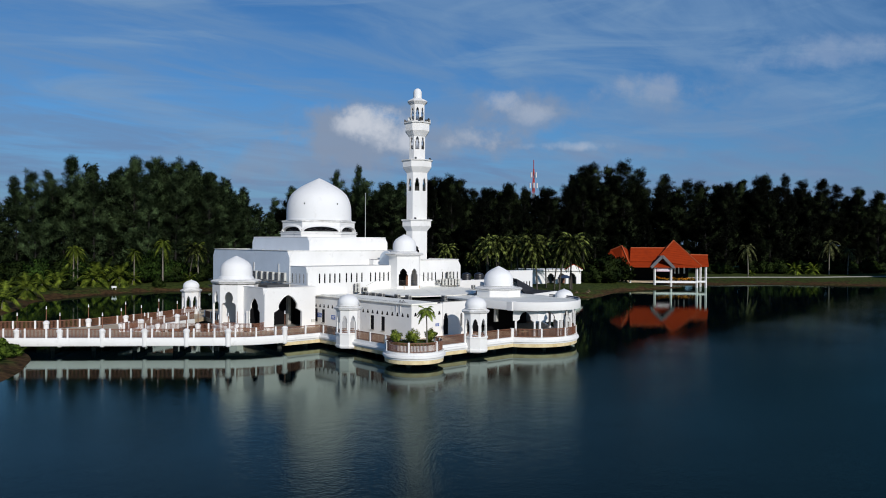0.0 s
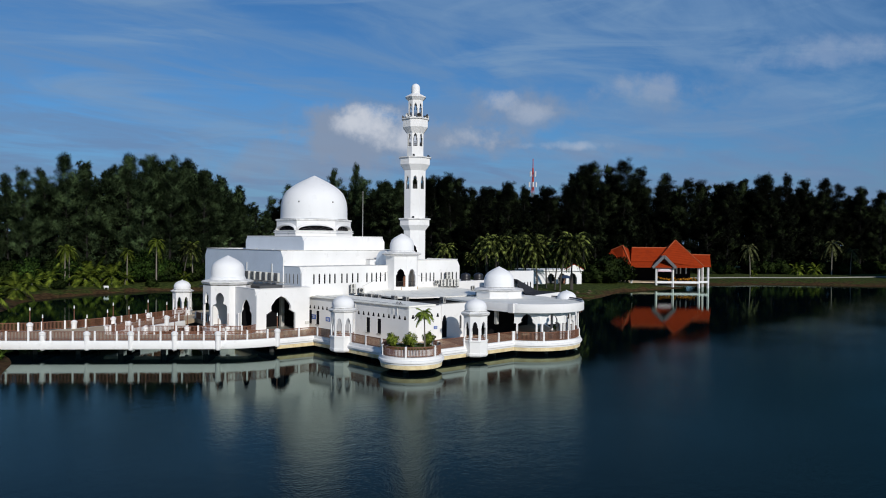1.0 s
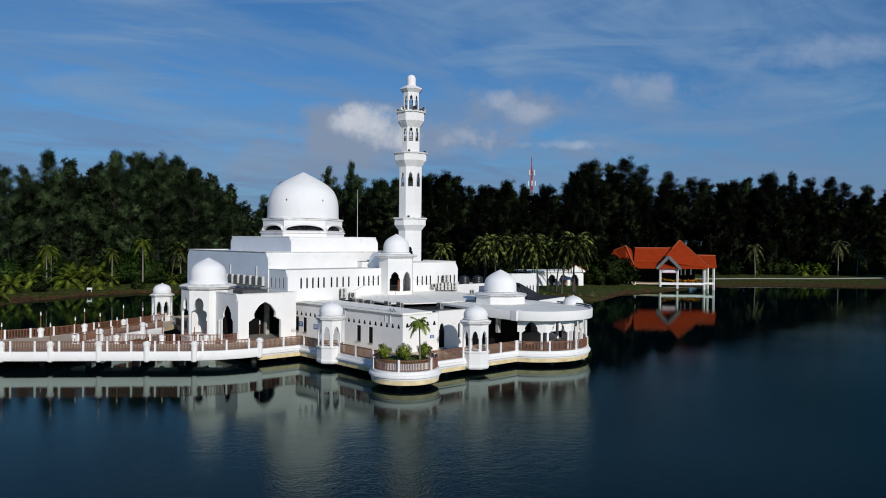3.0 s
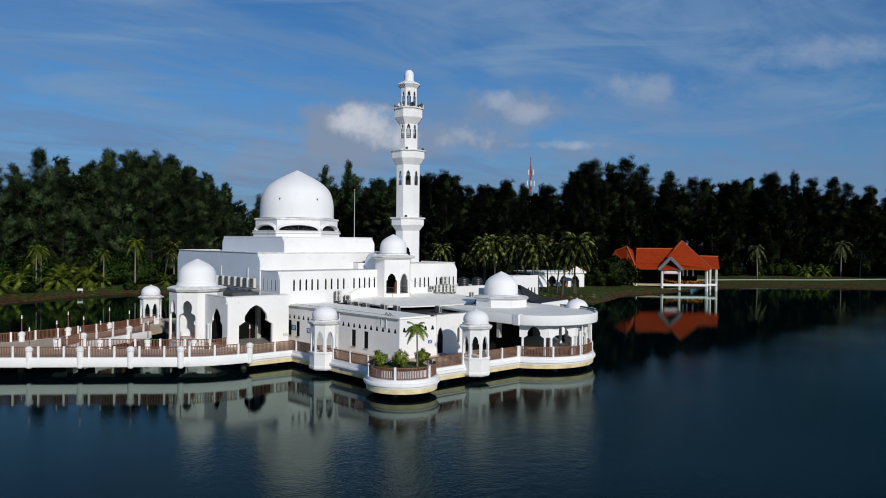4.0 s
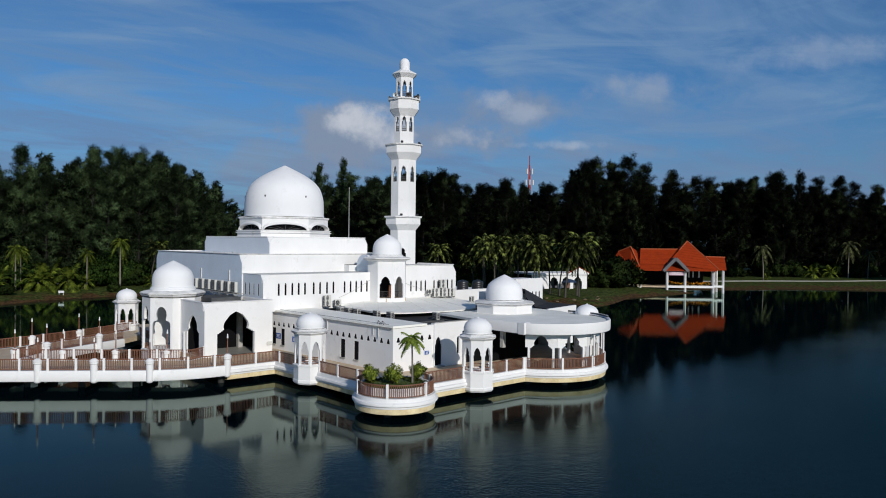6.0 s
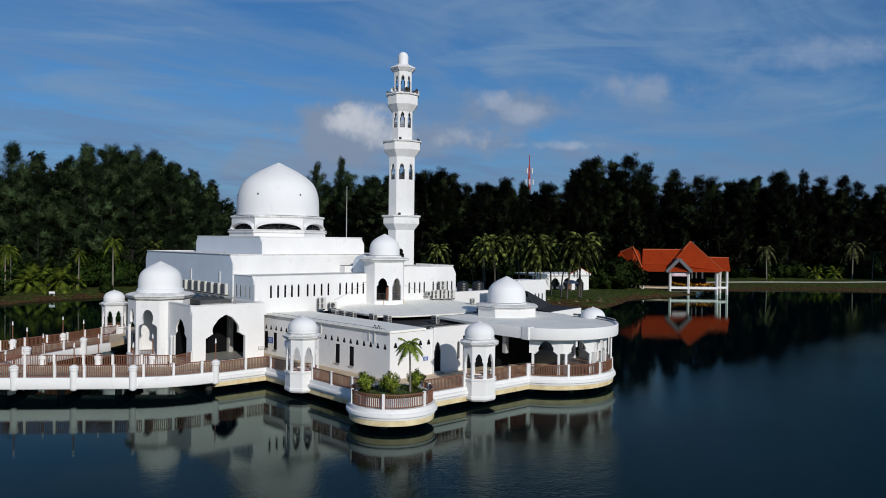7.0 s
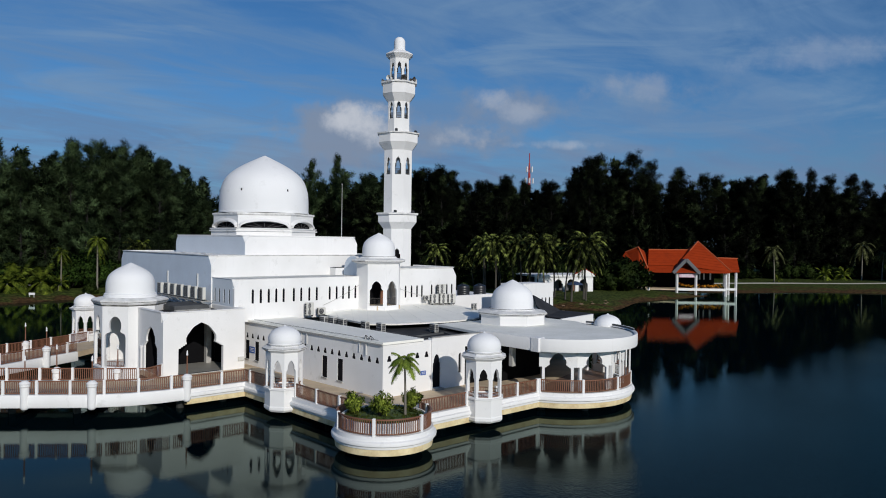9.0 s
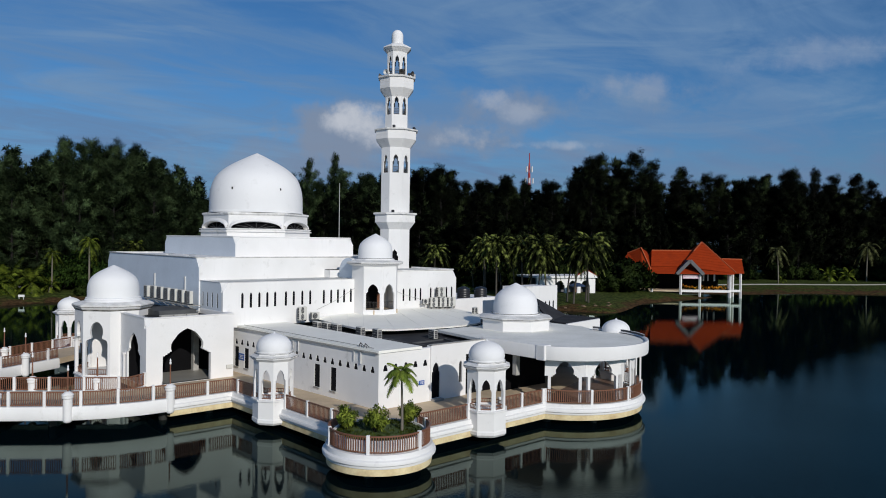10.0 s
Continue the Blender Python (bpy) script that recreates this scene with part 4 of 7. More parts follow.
        bar(bm, (2.2, y0, 10.80), (4.6, y1, 10.80), 0.22, 0.06)
        part("roof_strip", bm, PIPE, hall, "pale metal strip lying on the roof edge")
    for y in (39.9, 33.1):
        bm = B()
        box(bm, 1.69, 1.795, y - 0.09, y + 0.09, 7.3, 9.05)
        part("downpipe", bm, PIPE, hall, "pale pipe casing on the wall")
    return hall


build_hall()


def build_gate():
    g = thing("entrance_tower", "white octagonal entrance tower with open arches and a small dome", "tower", (16.5, 25.8, 5.4))
    C, R = (16.5, 25.8), 2.0
    GT = radians(3)
    hole = moorish(0, 1.24, 6.15, 2.3, 2, 0.60, 0.70)
    bm = B()
    oct_wall(bm, R, 5.3, 10.05, hole, 0.2, C, (5, 6), turn=GT)
    oct_wall(bm, R, 5.3, 10.05, None, 0.2, C, (4, 7, 0), turn=GT)
    part("wall", bm, WHITE, g)
    # flat black panel on the wall, painted as the shade of the doorway
    bm = B()
    box(bm, 15.0, 17.35, 26.12, 26.19, 5.3, 9.4)
    part("doorway_shade", bm, INTERIOR_SHADE, g, "near-black panel painted as a shaded doorway")
    bm = B()
    box(bm, 17.36, 18.2, 26.12, 26.19, 5.3, 9.4)
    part("inner_wall", bm, WHITE, g, "white wall inside the tower")
    bm = B()
    box(bm, 17.0, 17.34, 26.06, 26.115, 5.3, 7.4)
    part("door_leaf", bm, BROWN, g, "brown timber door leaf")
    bm = B()
    box(bm, 15.2, 17.9, 24.2, 26.1, 5.7, 6.12)
    part("floor", bm, TERRACE, g, "tan tiled tower floor")
    for i in (5, 6):
        bm = B()
        for z in (6.2, 6.85):
            bar(bm, (R - 0.12, -0.6, z), (R - 0.12, 0.6, z), 0.03)
        for k in range(10):
            bar(bm, (R - 0.12, -0.56 + 0.124 * k, 6.15), (R - 0.12, -0.56 + 0.124 * k, 6.85), 0.014)
        bmesh.ops.transform(bm, matrix=Matrix.Translation((*C, 0)) @ Matrix.Rotation(i * math.pi / 4 + GT, 4, "Z"), verts=bm.verts[:])
        part("guard_rail", bm, GRILLE, g, "thin dark guard rail")
    bm = B()
    lathe(bm, [(0, 9.4), (1.8, 9.4), (1.95, 10.03), (2.12, 10.10), (2.46, 10.25), (2.48, 10.40), (2.1, 10.48), (1.75, 10.56), (1.70, 10.66), (0, 10.68)], 8, C, OCT + GT)
    part("cornice", bm, WHITE, g, "white cornice with a grimy upper ledge")
    bm = B()
    lathe(bm, [(2.484, 10.39), (2.49, 10.41), (2.11, 10.495), (1.76, 10.575)], 8, C, OCT + GT)
    part("ledge", bm, LEDGE, g, "weathered grey ledge")
    bm = B()
    lathe(bm, [(2.465, 10.25), (2.495, 10.26), (2.495, 10.285), (2.47, 10.295)], 8, C, OCT + GT)
    part("drip_edge", bm, GRIME, g, "thin black grime along the cornice edge")
    bm = B()
    lathe(bm, [(1.66, 10.6), (1.66, 10.74), (1.56, 10.78)] + dome_profile(1.57, 10.78, 2.2, 1.03), 44, C)
    part("dome", bm, WHITE_DOME, g, "", True)
    # small barrel vault between the tower and the upper hall, its end wall coloured as shaded
    bm = B()
    arc = [(27.95 + 1.42 * math.cos(math.pi * k / 14), 9.35 + 1.36 * math.sin(math.pi * k / 14)) for k in range(15)]
    outline = [(29.37, 8.84)] + arc + [(26.53, 8.84)]
    slab(bm, outline, [], 0.0, 2.6, along_y(15.0))
    vault = part("vault", bm, WHITE, g, "small white barrel vault behind the tower", False)
    bm = B()
    slab(bm, outline, [], -0.02, -0.003, along_y(15.0))
    part("end_wall", bm, BLUE_SHADE, vault, "streaked end wall in the blue-grey of shade")
    # block added and sized to fit the camera's view; its top draws a dark strip
    bm = B()
    box(bm, 14.0, 17.6, 29.40, 30.38, 8.83, 9.52)
    step = part("roof_step", bm, WHITE, g, "white roof block added to carry a dark strip beside the vault")
    bm = B()
    box(bm, 14.04, 17.56, 29.44, 30.36, 9.524, 9.56)
    part("felt", bm, ROOF_DARK, step, "dark top strip of the added roof block")
    bm = B()
    lathe(bm, [(1.60, 10.70), (1.69, 10.71), (1.69, 10.735), (1.60, 10.745)], 44, C)
    part("foot_line", bm, GRIME, g, "thin black grime at the foot of the dome")


build_gate()


# ---- minaret ----
def build_minaret():
    m = thing("minaret", "tall slender white octagonal minaret with three balconies", "minaret", (25.15, 33.85, FLOOR))
    C = (25.15, 33.85)
    MT = radians(6.5)
    bm = B()
    oct_wall(bm, 1.55, 9.4, 13.6, keyhole(0, 0.74, 9.70, 1.75), 0.15, C, (5,), turn=MT)
    oct_wall(bm, 1.55, 9.4, 13.6, None, 0.15, C, (0, 1, 2, 3, 4, 6, 7), turn=MT)
    oct_wall(bm, 1.55, FLOOR, 9.4, None, 0.3, C, turn=MT)
    part("shaft", bm, WHITE, m)
    bm = B()
    oct_wall(bm, 1.52, 15.2, 22.3, keyhole(0, 0.68, 19.55, 2.0), 0.3, C, turn=MT)
    part("shaft", bm, WHITE, m)
    bm = B()
    oct_wall(bm, 1.18, 24.1, 27.7, keyhole(0, 0.60, 25.75, 1.95), 0.25, C, turn=MT)
    part("shaft", bm, WHITE, m)
    bm = B()
    oct_wall(bm, 1.04, 29.7, 32.5, keyhole(0, 0.54, 30.05, 2.05), 0.2, C, turn=MT)
    part("lantern", bm, WHITE, m)
    # black cylinder that paints the stair shaft as unlit
    bm = B()
    lathe(bm, [(1.2, 9.0), (1.2, 14.0), (0, 14.05)], 12, C)
    part("core", bm, INTERIOR_SHADE, m, "near-black cylinder painted as the unlit stair shaft")
    for z0, z1, z2, z3, r0, r1, r2 in ((13.55, 14.3, 15.1, 15.32, 1.55, 2.12, 1.4), (22.25, 23.1, 24.0, 24.2, 1.52, 2.12, 1.1), (27.65, 28.5, 29.6, 29.82, 1.18, 1.78, 0.95)):
        bm = B()
        lathe(bm, [(r0 - 0.2, z0), (r0, z0), (r1, z1), (r1, z2), (r1 + 0.03, z2)], 8, C, OCT + MT)
        ring = part("balcony", bm, WHITE, m, "flared white balcony ring")
        bm = B()
        lathe(bm, [(r1, z2), (r1 + 0.18, z2 + 0.03), (r1 + 0.2, z3 - 0.04), (r1, z3), (r2 - 0.1, z3 + 0.02)], 8, C, OCT + MT)
        part("ledge", bm, LEDGE, ring, "weathered ledge")
    for r, z, w, h in ((1.44, 19.55, 0.68, 2.0), (1.10, 25.75, 0.60, 1.95), (0.97, 30.05, 0.54, 2.05)):
        for i in range(8):
            turn = Matrix.Translation((*C, 0)) @ Matrix.Rotation(i * math.pi / 4 + MT, 4, "Z")
            outer = keyhole(0, w, z, h)
            inner = [(u * 0.80, z + 0.05 + (v - z) * 0.945) for u, v in outer]
            bm = B()
            slab(bm, outer, [inner], 0.0, 0.08, lambda u, v, d: (r - d, u, v))
            bmesh.ops.transform(bm, matrix=turn, verts=bm.verts[:])
            fr = part("window_frame", bm, GRILLE, m, "dark trefoil window frame")
            bm = B()
            q = 0.40 * w
            for k in range(3):
                bar(bm, (r - 0.04, -q, z + 0.10 + 0.27 * k), (r - 0.04, q, z + 0.10 + 0.27 * k), 0.035)
            for k in range(4):
                bar(bm, (r - 0.04, q * (-0.6 + 0.4 * k), z), (r - 0.04, q * (-0.6 + 0.4 * k), z + 0.64), 0.028)
            bmesh.ops.transform(bm, matrix=turn, verts=bm.verts[:])
            part("window_grille", bm, GRILLE, fr)
    bm = B()
    lathe(bm, [(0.8, 32.4), (1.06, 32.45), (1.40, 32.82), (1.48, 32.9), (1.44, 32.98), (1.0, 33.25), (0.66, 33.42), (0.62, 33.5)], 8, C, OCT + MT)
    part("eave", bm, WHITE, m)
    bm = B()
    lathe(bm, [(0.62, 33.45), (0.63, 34.3)] + [(0.63 * math.cos(a), 34.3 + 0.66 * math.sin(a)) for a in (0.3, 0.6, 0.9, 1.2)] + [(0, 34.97)], 28, C)
    part("finial_cap", bm, WHITE_DOME, m, "", True)
    for k, a in enumerate((-2.9, -2.0, -1.2, -0.5, 0.6, 2.2)):
        bm = B()
        lathe(bm, [(0, -0.12), (0.14, -0.1), (0.14, 0.02), (0.08, 0.06), (0.1, 0.2), (0.28, 0.44), (0.29, 0.47), (0.24, 0.43), (0.05, 0.2)], 18)
        d = Vector((math.cos(a), math.sin(a), 0))
        bmesh.ops.transform(bm, matrix=Matrix.Translation((C[0] + 1.5 * d.x, C[1] + 1.5 * d.y, 30.1)) @ d.to_track_quat("Z", "Y").to_matrix().to_4x4(), verts=bm.verts[:])
        part("loudspeaker", bm, PIPE if k in (0, 3) else GRILLE, m, "grey horn loudspeaker" if k in (0, 3) else "dark horn loudspeaker", True)
    for z, r, aa in ((15.4, 2.0, (-2.36, -1.2)), (24.3, 2.0, (-2.36, -1.0, -0.6))):
        for a in aa:
            bm = B()
            soft_box(bm, -0.12, 0.12, -0.15, 0.15, 0.0, 0.26, 0.03)
            bmesh.ops.transform(bm, matrix=Matrix.Translation((C[0] + r * math.cos(a), C[1] + r * math.sin(a), z - 0.07)) @ Matrix.Rotation(a, 4, "Z"), verts=bm.verts[:])
            part("floodlight", bm, BLACK, m, "small dark floodlight")


build_minaret()


# ---- entrance porch with its octagonal tower ----
def build_porch():
    p = thing("entrance_porch", "white flat-roofed entrance porch with large stepped arches", "porch", (-1, 27, FLOOR))
    Z = 6.46
    big = moorish(-1.47, 3.66, FLOOR + 0.02, 3.97, 4, 0.49, 0.64)
    bm = B()
    slab(bm, [(-4.5, FLOOR), (2.2, FLOOR), (2.2, Z), (-4.05, Z), (-4.5, Z - 0.7)], [big], 0.0, 0.35, along_x(24.9))
    facet(bm, (-4.5, 24.9, Z - 0.7), (-4.05, 24.9, Z), (-4.5, 25.35, Z))
    part("front_wall", bm, WHITE, p)
    sidea = moorish(27.4, 2.7, FLOOR + 0.02, 3.6, 3, 0.55, 0.66)
    bm = B()
    slab(bm, [(25.253, FLOOR), (31.0, FLOOR), (31.0, Z), (25.35, Z), (25.253, Z - 0.16)], [sidea], 0.0, 0.14, along_y(-4.5))
    part("side_wall", bm, WHITE, p)
    bm = B()
    box(bm, 1.86, 2.197, 25.26, 31.0, FLOOR, Z)
    part("side_wall", bm, WHITE, p)
    bm = B()
    box(bm, -4.15, 1.85, 25.2, 41.0, 5.95, 6.15)
    part("roof", bm, ROOF_DARK, p, "dark felt flat roof")
    bm = B()
    sweep(bm, [(-4.5, 31.0), (-4.5, 25.35), (-4.05, 24.9), (2.2, 24.9), (2.2, 31.0)], [(-0.34, Z), (0.0, Z), (0.03, Z + 0.02), (0.04, Z + 0.10), (-0.32, Z + 0.10), (-0.34, Z)])
    part("coping", bm, WHITE, p)
    bm = B()
    box(bm, -4.45, 2.15, 24.95, 31, FLOOR + 0.004, FLOOR + 0.02)
    part("floor", bm, STONE_FLOOR, p, "grey tiled porch floor")
    # black sheets added inside the arches, the porch shade in their colour
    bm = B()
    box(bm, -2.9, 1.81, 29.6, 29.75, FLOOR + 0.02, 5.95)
    part("inner_wall", bm, INTERIOR_SHADE, p, "near-black sheet painted as shade inside the porch")
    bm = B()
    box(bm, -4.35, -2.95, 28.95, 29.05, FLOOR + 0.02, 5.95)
    part("inner_wall", bm, INTERIOR_SHADE, p, "near-black sheet painted as shade inside the porch")
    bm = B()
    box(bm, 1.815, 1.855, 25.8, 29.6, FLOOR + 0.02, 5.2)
    part("inner_wall", bm, INTERIOR_SHADE, p, "near-black sheet painted as shade inside the porch")
    # white wall tinted blue-grey to paint the shade under the porch roof
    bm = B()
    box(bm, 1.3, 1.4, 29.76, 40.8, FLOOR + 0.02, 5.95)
    inner = part("inner_wall", bm, PALE_SHADE, p, "inner porch wall with blue-grey shade put into its colour")
    for y in (33.2, 35.0, 36.8):
        bm = B()
        slab(bm, moorish(y, 0.8, 2.6, 2.2, 2, 0.6, 0.7), [], -0.02, -0.004, along_y(1.3))
        part("window", bm, GLASS_DARK, inner, "dark arched window")
    # white column given a grey colour to paint its shade
    bm = B()
    soft_box(bm, 0.75, 1.2, 28.9, 29.4, FLOOR, 5.95, 0.03)
    part("column", bm, GREYED, p, "column in grey that stands in for porch shade")
    bm = B()
    soft_box(bm, -2.0, 1.0, 29.0, 33.0, 6.14, 6.62, 0.05)
    part("roof_box", bm, ROOF_GREY, p, "raised grey felt roof slab")
    for k in range(3):
        bm = B()
        soft_box(bm, -2.0 + 1.02 * k, -1.03 + 1.02 * k, 28.6, 29.1, 6.152, 6.30, 0.03)
        part("roof_curb", bm, GREYED, p, "weathered grey roof curb")
    bm = B()
    for y in (29.05,):
        lathe(bm, [(0.09, FLOOR), (0.09, 3.4), (0.14, 3.5), (0.14, 3.62), (0, 3.62)], 12, (-4.62, y))
    part("engaged_column", bm, WHITE, p, "", True)

    bm = B()
    soft_box(bm, 1.6, 2.1, 24.76, 24.895, 2.3, 2.62, 0.02)
    part("meter_box", bm, CREAM, p, "small cream meter box on the wall")
    o = thing("porch_tower", "white octagonal porch tower with open stepped arches and a dome", "tower", (-4.9, 31.2, 0.3))
    C, R = (-4.85, 31.2), 2.5
    PT = 0.0
    bm = B()
    lathe(bm, [(0, 0.25), (R + 0.1, 0.25), (R + 0.1, 0.5), (R, 0.6), (R, 1.85), (R + 0.07, 1.88), (R + 0.07, 2.0), (R - 0.4, 2.02), (0, 2.02)], 8, C, OCT + PT)
    part("base", bm, WHITE, o)
    bm = B()
    oct_wall(bm, R, 2.0, 6.82, keyhole(0, 1.68, 2.06, 3.95, False), 0.22, C, (0, 1, 3, 4, 5, 7), turn=PT)
    oct_wall(bm, R, 2.0, 6.82, None, 0.35, C, (2, 6), turn=PT)
    part("wall", bm, WHITE, o)
    bm = B()
    lathe(bm, [(0, 6.5), (R - 0.3, 6.5), (R, 6.80), (R + 0.05, 6.9), (R + 0.15, 7.02), (R + 0.20, 7.10), (R + 0.20, 7.2), (R + 0.12, 7.26), (R - 0.15, 7.36), (2.1, 7.42), (0, 7.44)], 8, C, OCT + PT)
    part("cornice", bm, WHITE, o, "white cornice with a grimy upper ledge")
    bm = B()
    lathe(bm, [(R + 0.205, 7.18), (R + 0.215, 7.215), (R + 0.13, 7.275), (R - 0.14, 7.375), (2.12, 7.43)], 8, C, OCT)
    part("ledge", bm, LEDGE, o, "weathered grey ledge")
    bm = B()
    lathe(bm, [(R + 0.195, 7.09), (R + 0.225, 7.10), (R + 0.225, 7.13), (R + 0.19, 7.14)], 8, C, OCT)
    lathe(bm, [(R + 0.01, 6.80), (R + 0.075, 6.90), (R + 0.07, 6.93)], 8, C, OCT)
    part("drip_edge", bm, GRIME, o, "thin black grime along the cornice edge")
    bm = B()
    lathe(bm, [(2.04, 7.4), (2.04, 7.56), (1.98, 7.60), (1.98, 7.70), (1.88, 7.74)] + dome_profile(1.88, 7.74, 2.44, 1.03), 52, C)
    part("dome", bm, WHITE_DOME, o, "", True)
    for i in (3, 4, 5):
        bm = B()
        for z in (2.1, 2.45):
            bar(bm, (R - 0.15, -0.68, z), (R - 0.15, 0.68, z), 0.04)
        for k in range(10):
            bar(bm, (R - 0.15, -0.63 + 0.14 * k, 2.03), (R - 0.15, -0.63 + 0.14 * k, 2.45), 0.025)
        bmesh.ops.transform(bm, matrix=Matrix.Translation((*C, 0)) @ Matrix.Rotation(i * math.pi / 4 + PT, 4, "Z"), verts=bm.verts[:])
        part("guard_rail", bm, BROWN, o)
    o.matrix_basis = Matrix.Translation((-4.251, 32.75, -0.027)) @ Matrix.Scale(1.027, 4)


build_porch()


# ---- annex block along the terrace ----
def build_annex():
    a = thing("annex", "low white annex with slit windows and a flat roof", "building", (5, 18, FLOOR))
    Z = 5.24

    def bell(c, w, z0, z1):
        a, h = w / 2, z1 - z0
        return [(c + a * u, z0 + h * v) for u, v in ((-1, 0), (1, 0), (0.95, 0.32), (0.74, 0.48), (0.64, 0.60), (0.62, 0.80), (0.32, 0.97), (-0.32, 0.97), (-0.62, 0.80), (-0.64, 0.60), (-0.74, 0.48), (-0.95, 0.32))]

    def skew(u, v, t):
        return (4.05 - 0.046 * (u - 8.78) + t, u, v)

    vents = [bell(9.38 + 0.8535 * k, 0.38, 3.92, 4.34) for k in range(21)]
    wins = [rect(c - 0.30, c + 0.30, 2.14, 3.72) for c in (13.5, 15.38, 24.88, 26.4)]
    bm = B()
    slab(bm, rect(8.78, 27.6, FLOOR, 3.8), wins, 0.0, 0.3, skew)
    part("side_wall", bm, WHITE, a)
    for k in range(4):
        lo, hi = (8.78 if k == 0 else 8.95 + 5 * 0.8535 * k), (27.6 if k == 3 else 8.95 + 5 * 0.8535 * (k + 1))
        bm = B()
        slab(bm, rect(lo, hi, 3.8, Z if k < 3 else 5.2), [v for v in vents if lo < v[0][0] < hi], 0.0, 0.3, skew)
        part("side_wall", bm, WHITE, a)
    glass_slits(a, vents + wins, skew)
    for w in wins:
        bm = B()
        u0, u1 = w[0][0], w[1][0]
        x0 = skew(u0, 0, 0)[0]
        box(bm, x0 - 0.10, x0 + 0.02, u0 - 0.06, u1 + 0.06, w[0][1] - 0.08, w[0][1] - 0.005)
        part("window_sill", bm, GREYED, a, "grimy window sill")
    vx = [bell(c, 0.36, 4.05, 4.46) for c in (4.6, 5.44, 6.27, 7.09, 7.94)]
    bm = B()
    slab(bm, rect(4.35, 8.35, FLOOR, Z), vx, 0.003, 0.3, along_x(8.78))
    part("front_wall", bm, WHITE, a)
    glass_slits(a, vx, along_x(8.78))
    door = moorish(8.80, 0.74, FLOOR + 0.16, 2.4, 1, 0.64, 0.74)
    bm = B()
    slab(bm, rect(8.35, 11.6, FLOOR, Z + 0.12), [door, slit(11.1, 0.3, 2.6, 4.1)], -0.12, 0.3, along_x(8.78))
    part("front_wall", bm, WHITE, a)
    bm = B()
    slab(bm, door, [], -0.04, 0.02, along_x(8.78))
    part("door", bm, GLASS_DARK, a, "dark arched door")
    glass_slits(a, [slit(11.1, 0.3, 2.6, 4.1)], along_x(8.78))
    # black sheet added behind the gap to paint its shade
    bm = B()
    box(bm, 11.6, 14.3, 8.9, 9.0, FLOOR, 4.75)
    part("shade_sheet", bm, INTERIOR_SHADE, a, "near-black sheet painted as shade behind the opening")
    bm = B()
    box(bm, 11.6, 14.2, 8.663, 8.98, 4.5, Z + 0.12)
    part("lintel", bm, WHITE, a)
    bm = B()
    box(bm, 8.38, 9.25, 8.3, 8.66, FLOOR, FLOOR + 0.14)
    part("doorstep", bm, GREYED, a, "grey doorstep")
    # roofs: a pale sloping margin, then recessed dark felt
    bm = B()
    v = [bm.verts.new(q) for q in ((3.95, 8.66, Z), (7.55, 8.66, Z), (7.55, 26.19, Z), (3.13, 26.19, Z))]
    bm.faces.new(v)
    ex = bmesh.ops.extrude_face_region(bm, geom=bm.faces[:])
    bmesh.ops.translate(bm, vec=(0, 0, 0.17), verts=[e for e in ex["geom"] if isinstance(e, bmesh.types.BMVert)])
    part("roof_margin", bm, ROOF_WHITE, a, "pale sheet roof margin")
    bm = B()
    slab(bm, [(7.4, 9.0), (27, 9.0), (27, 26.2), (7.3, 26.2)], [], Z - 0.5, Z - 0.3)
    part("roof", bm, ROOF_DARK, a, "dark felt roof")
    for p0, p1 in (((7.72, 9.2), (7.62, 17.8)), ((9.7, 9.1), (9.55, 15.6)), ((12.3, 9.1), (13.6, 15.2)), ((9.6, 12.3), (13.3, 12.6))):
        bm = B()
        bar(bm, (*p0, Z - 0.24), (*p1, Z - 0.24), 0.16, 0.12)
        part("roof_curb", bm, ROOF_GREY, a, "grey roof curb")
    bm = B()
    sweep(bm, [(8.35, 8.66), (14.2, 8.66)], [(-0.3, Z + 0.12), (0.0, Z + 0.12), (0.03, Z + 0.13), (0.03, Z + 0.18), (-0.3, Z + 0.18), (-0.3, Z + 0.12)])
    part("coping", bm, GREYED, a, "weathered parapet coping")
    bm = B()
    bar(bm, (3.91, 8.7, 5.25), (3.09, 26.1, 5.25), 0.07)
    part("gutter", bm, GREYED, a, "grimy grey roof gutter")
    # pale fan-shaped roof spreading from the entrance tower
    bm = B()
    front = [(10.6, 25.6), (10.1, 22.9), (9.75, 20.2), (9.6, 18.0), (11.6, 16.6), (14.0, 16.05), (16.6, 15.6), (19.6, 15.7), (23.0, 17.6), (26.0, 22.0)]
    hub = [bm.verts.new((x, 26.15, z)) for x, z in zip(np.linspace(10.0, 26.5, len(front)), (5.60, 5.66, 5.75, 5.80, 5.82, 5.84, 5.84, 5.80, 5.68, 5.60))]
    rim = [bm.verts.new((x, y, 5.44)) for x, y in front]
    low = [bm.verts.new((x, y, 5.32)) for x, y in front]
    for i in range(len(front) - 1):
        bm.faces.new((hub[i], hub[i + 1], rim[i + 1], rim[i]))
        bm.faces.new((rim[i], rim[i + 1], low[i + 1], low[i]))
    hubs, rims = [tuple(v.co) for v in hub], [tuple(v.co) for v in rim]
    fan_roof = part("fan_roof", bm, ROOF_WHITE, a, "pale fan-shaped metal roof", False)
    for i in range(1, len(front) - 1):
        bm = B()
        (x0, y0, z0), (x1, y1, z1) = hubs[i], rims[i]
        bar(bm, (x0, y0, z0 + 0.005), (x1, y1, z1 + 0.005), 0.04, 0.02)
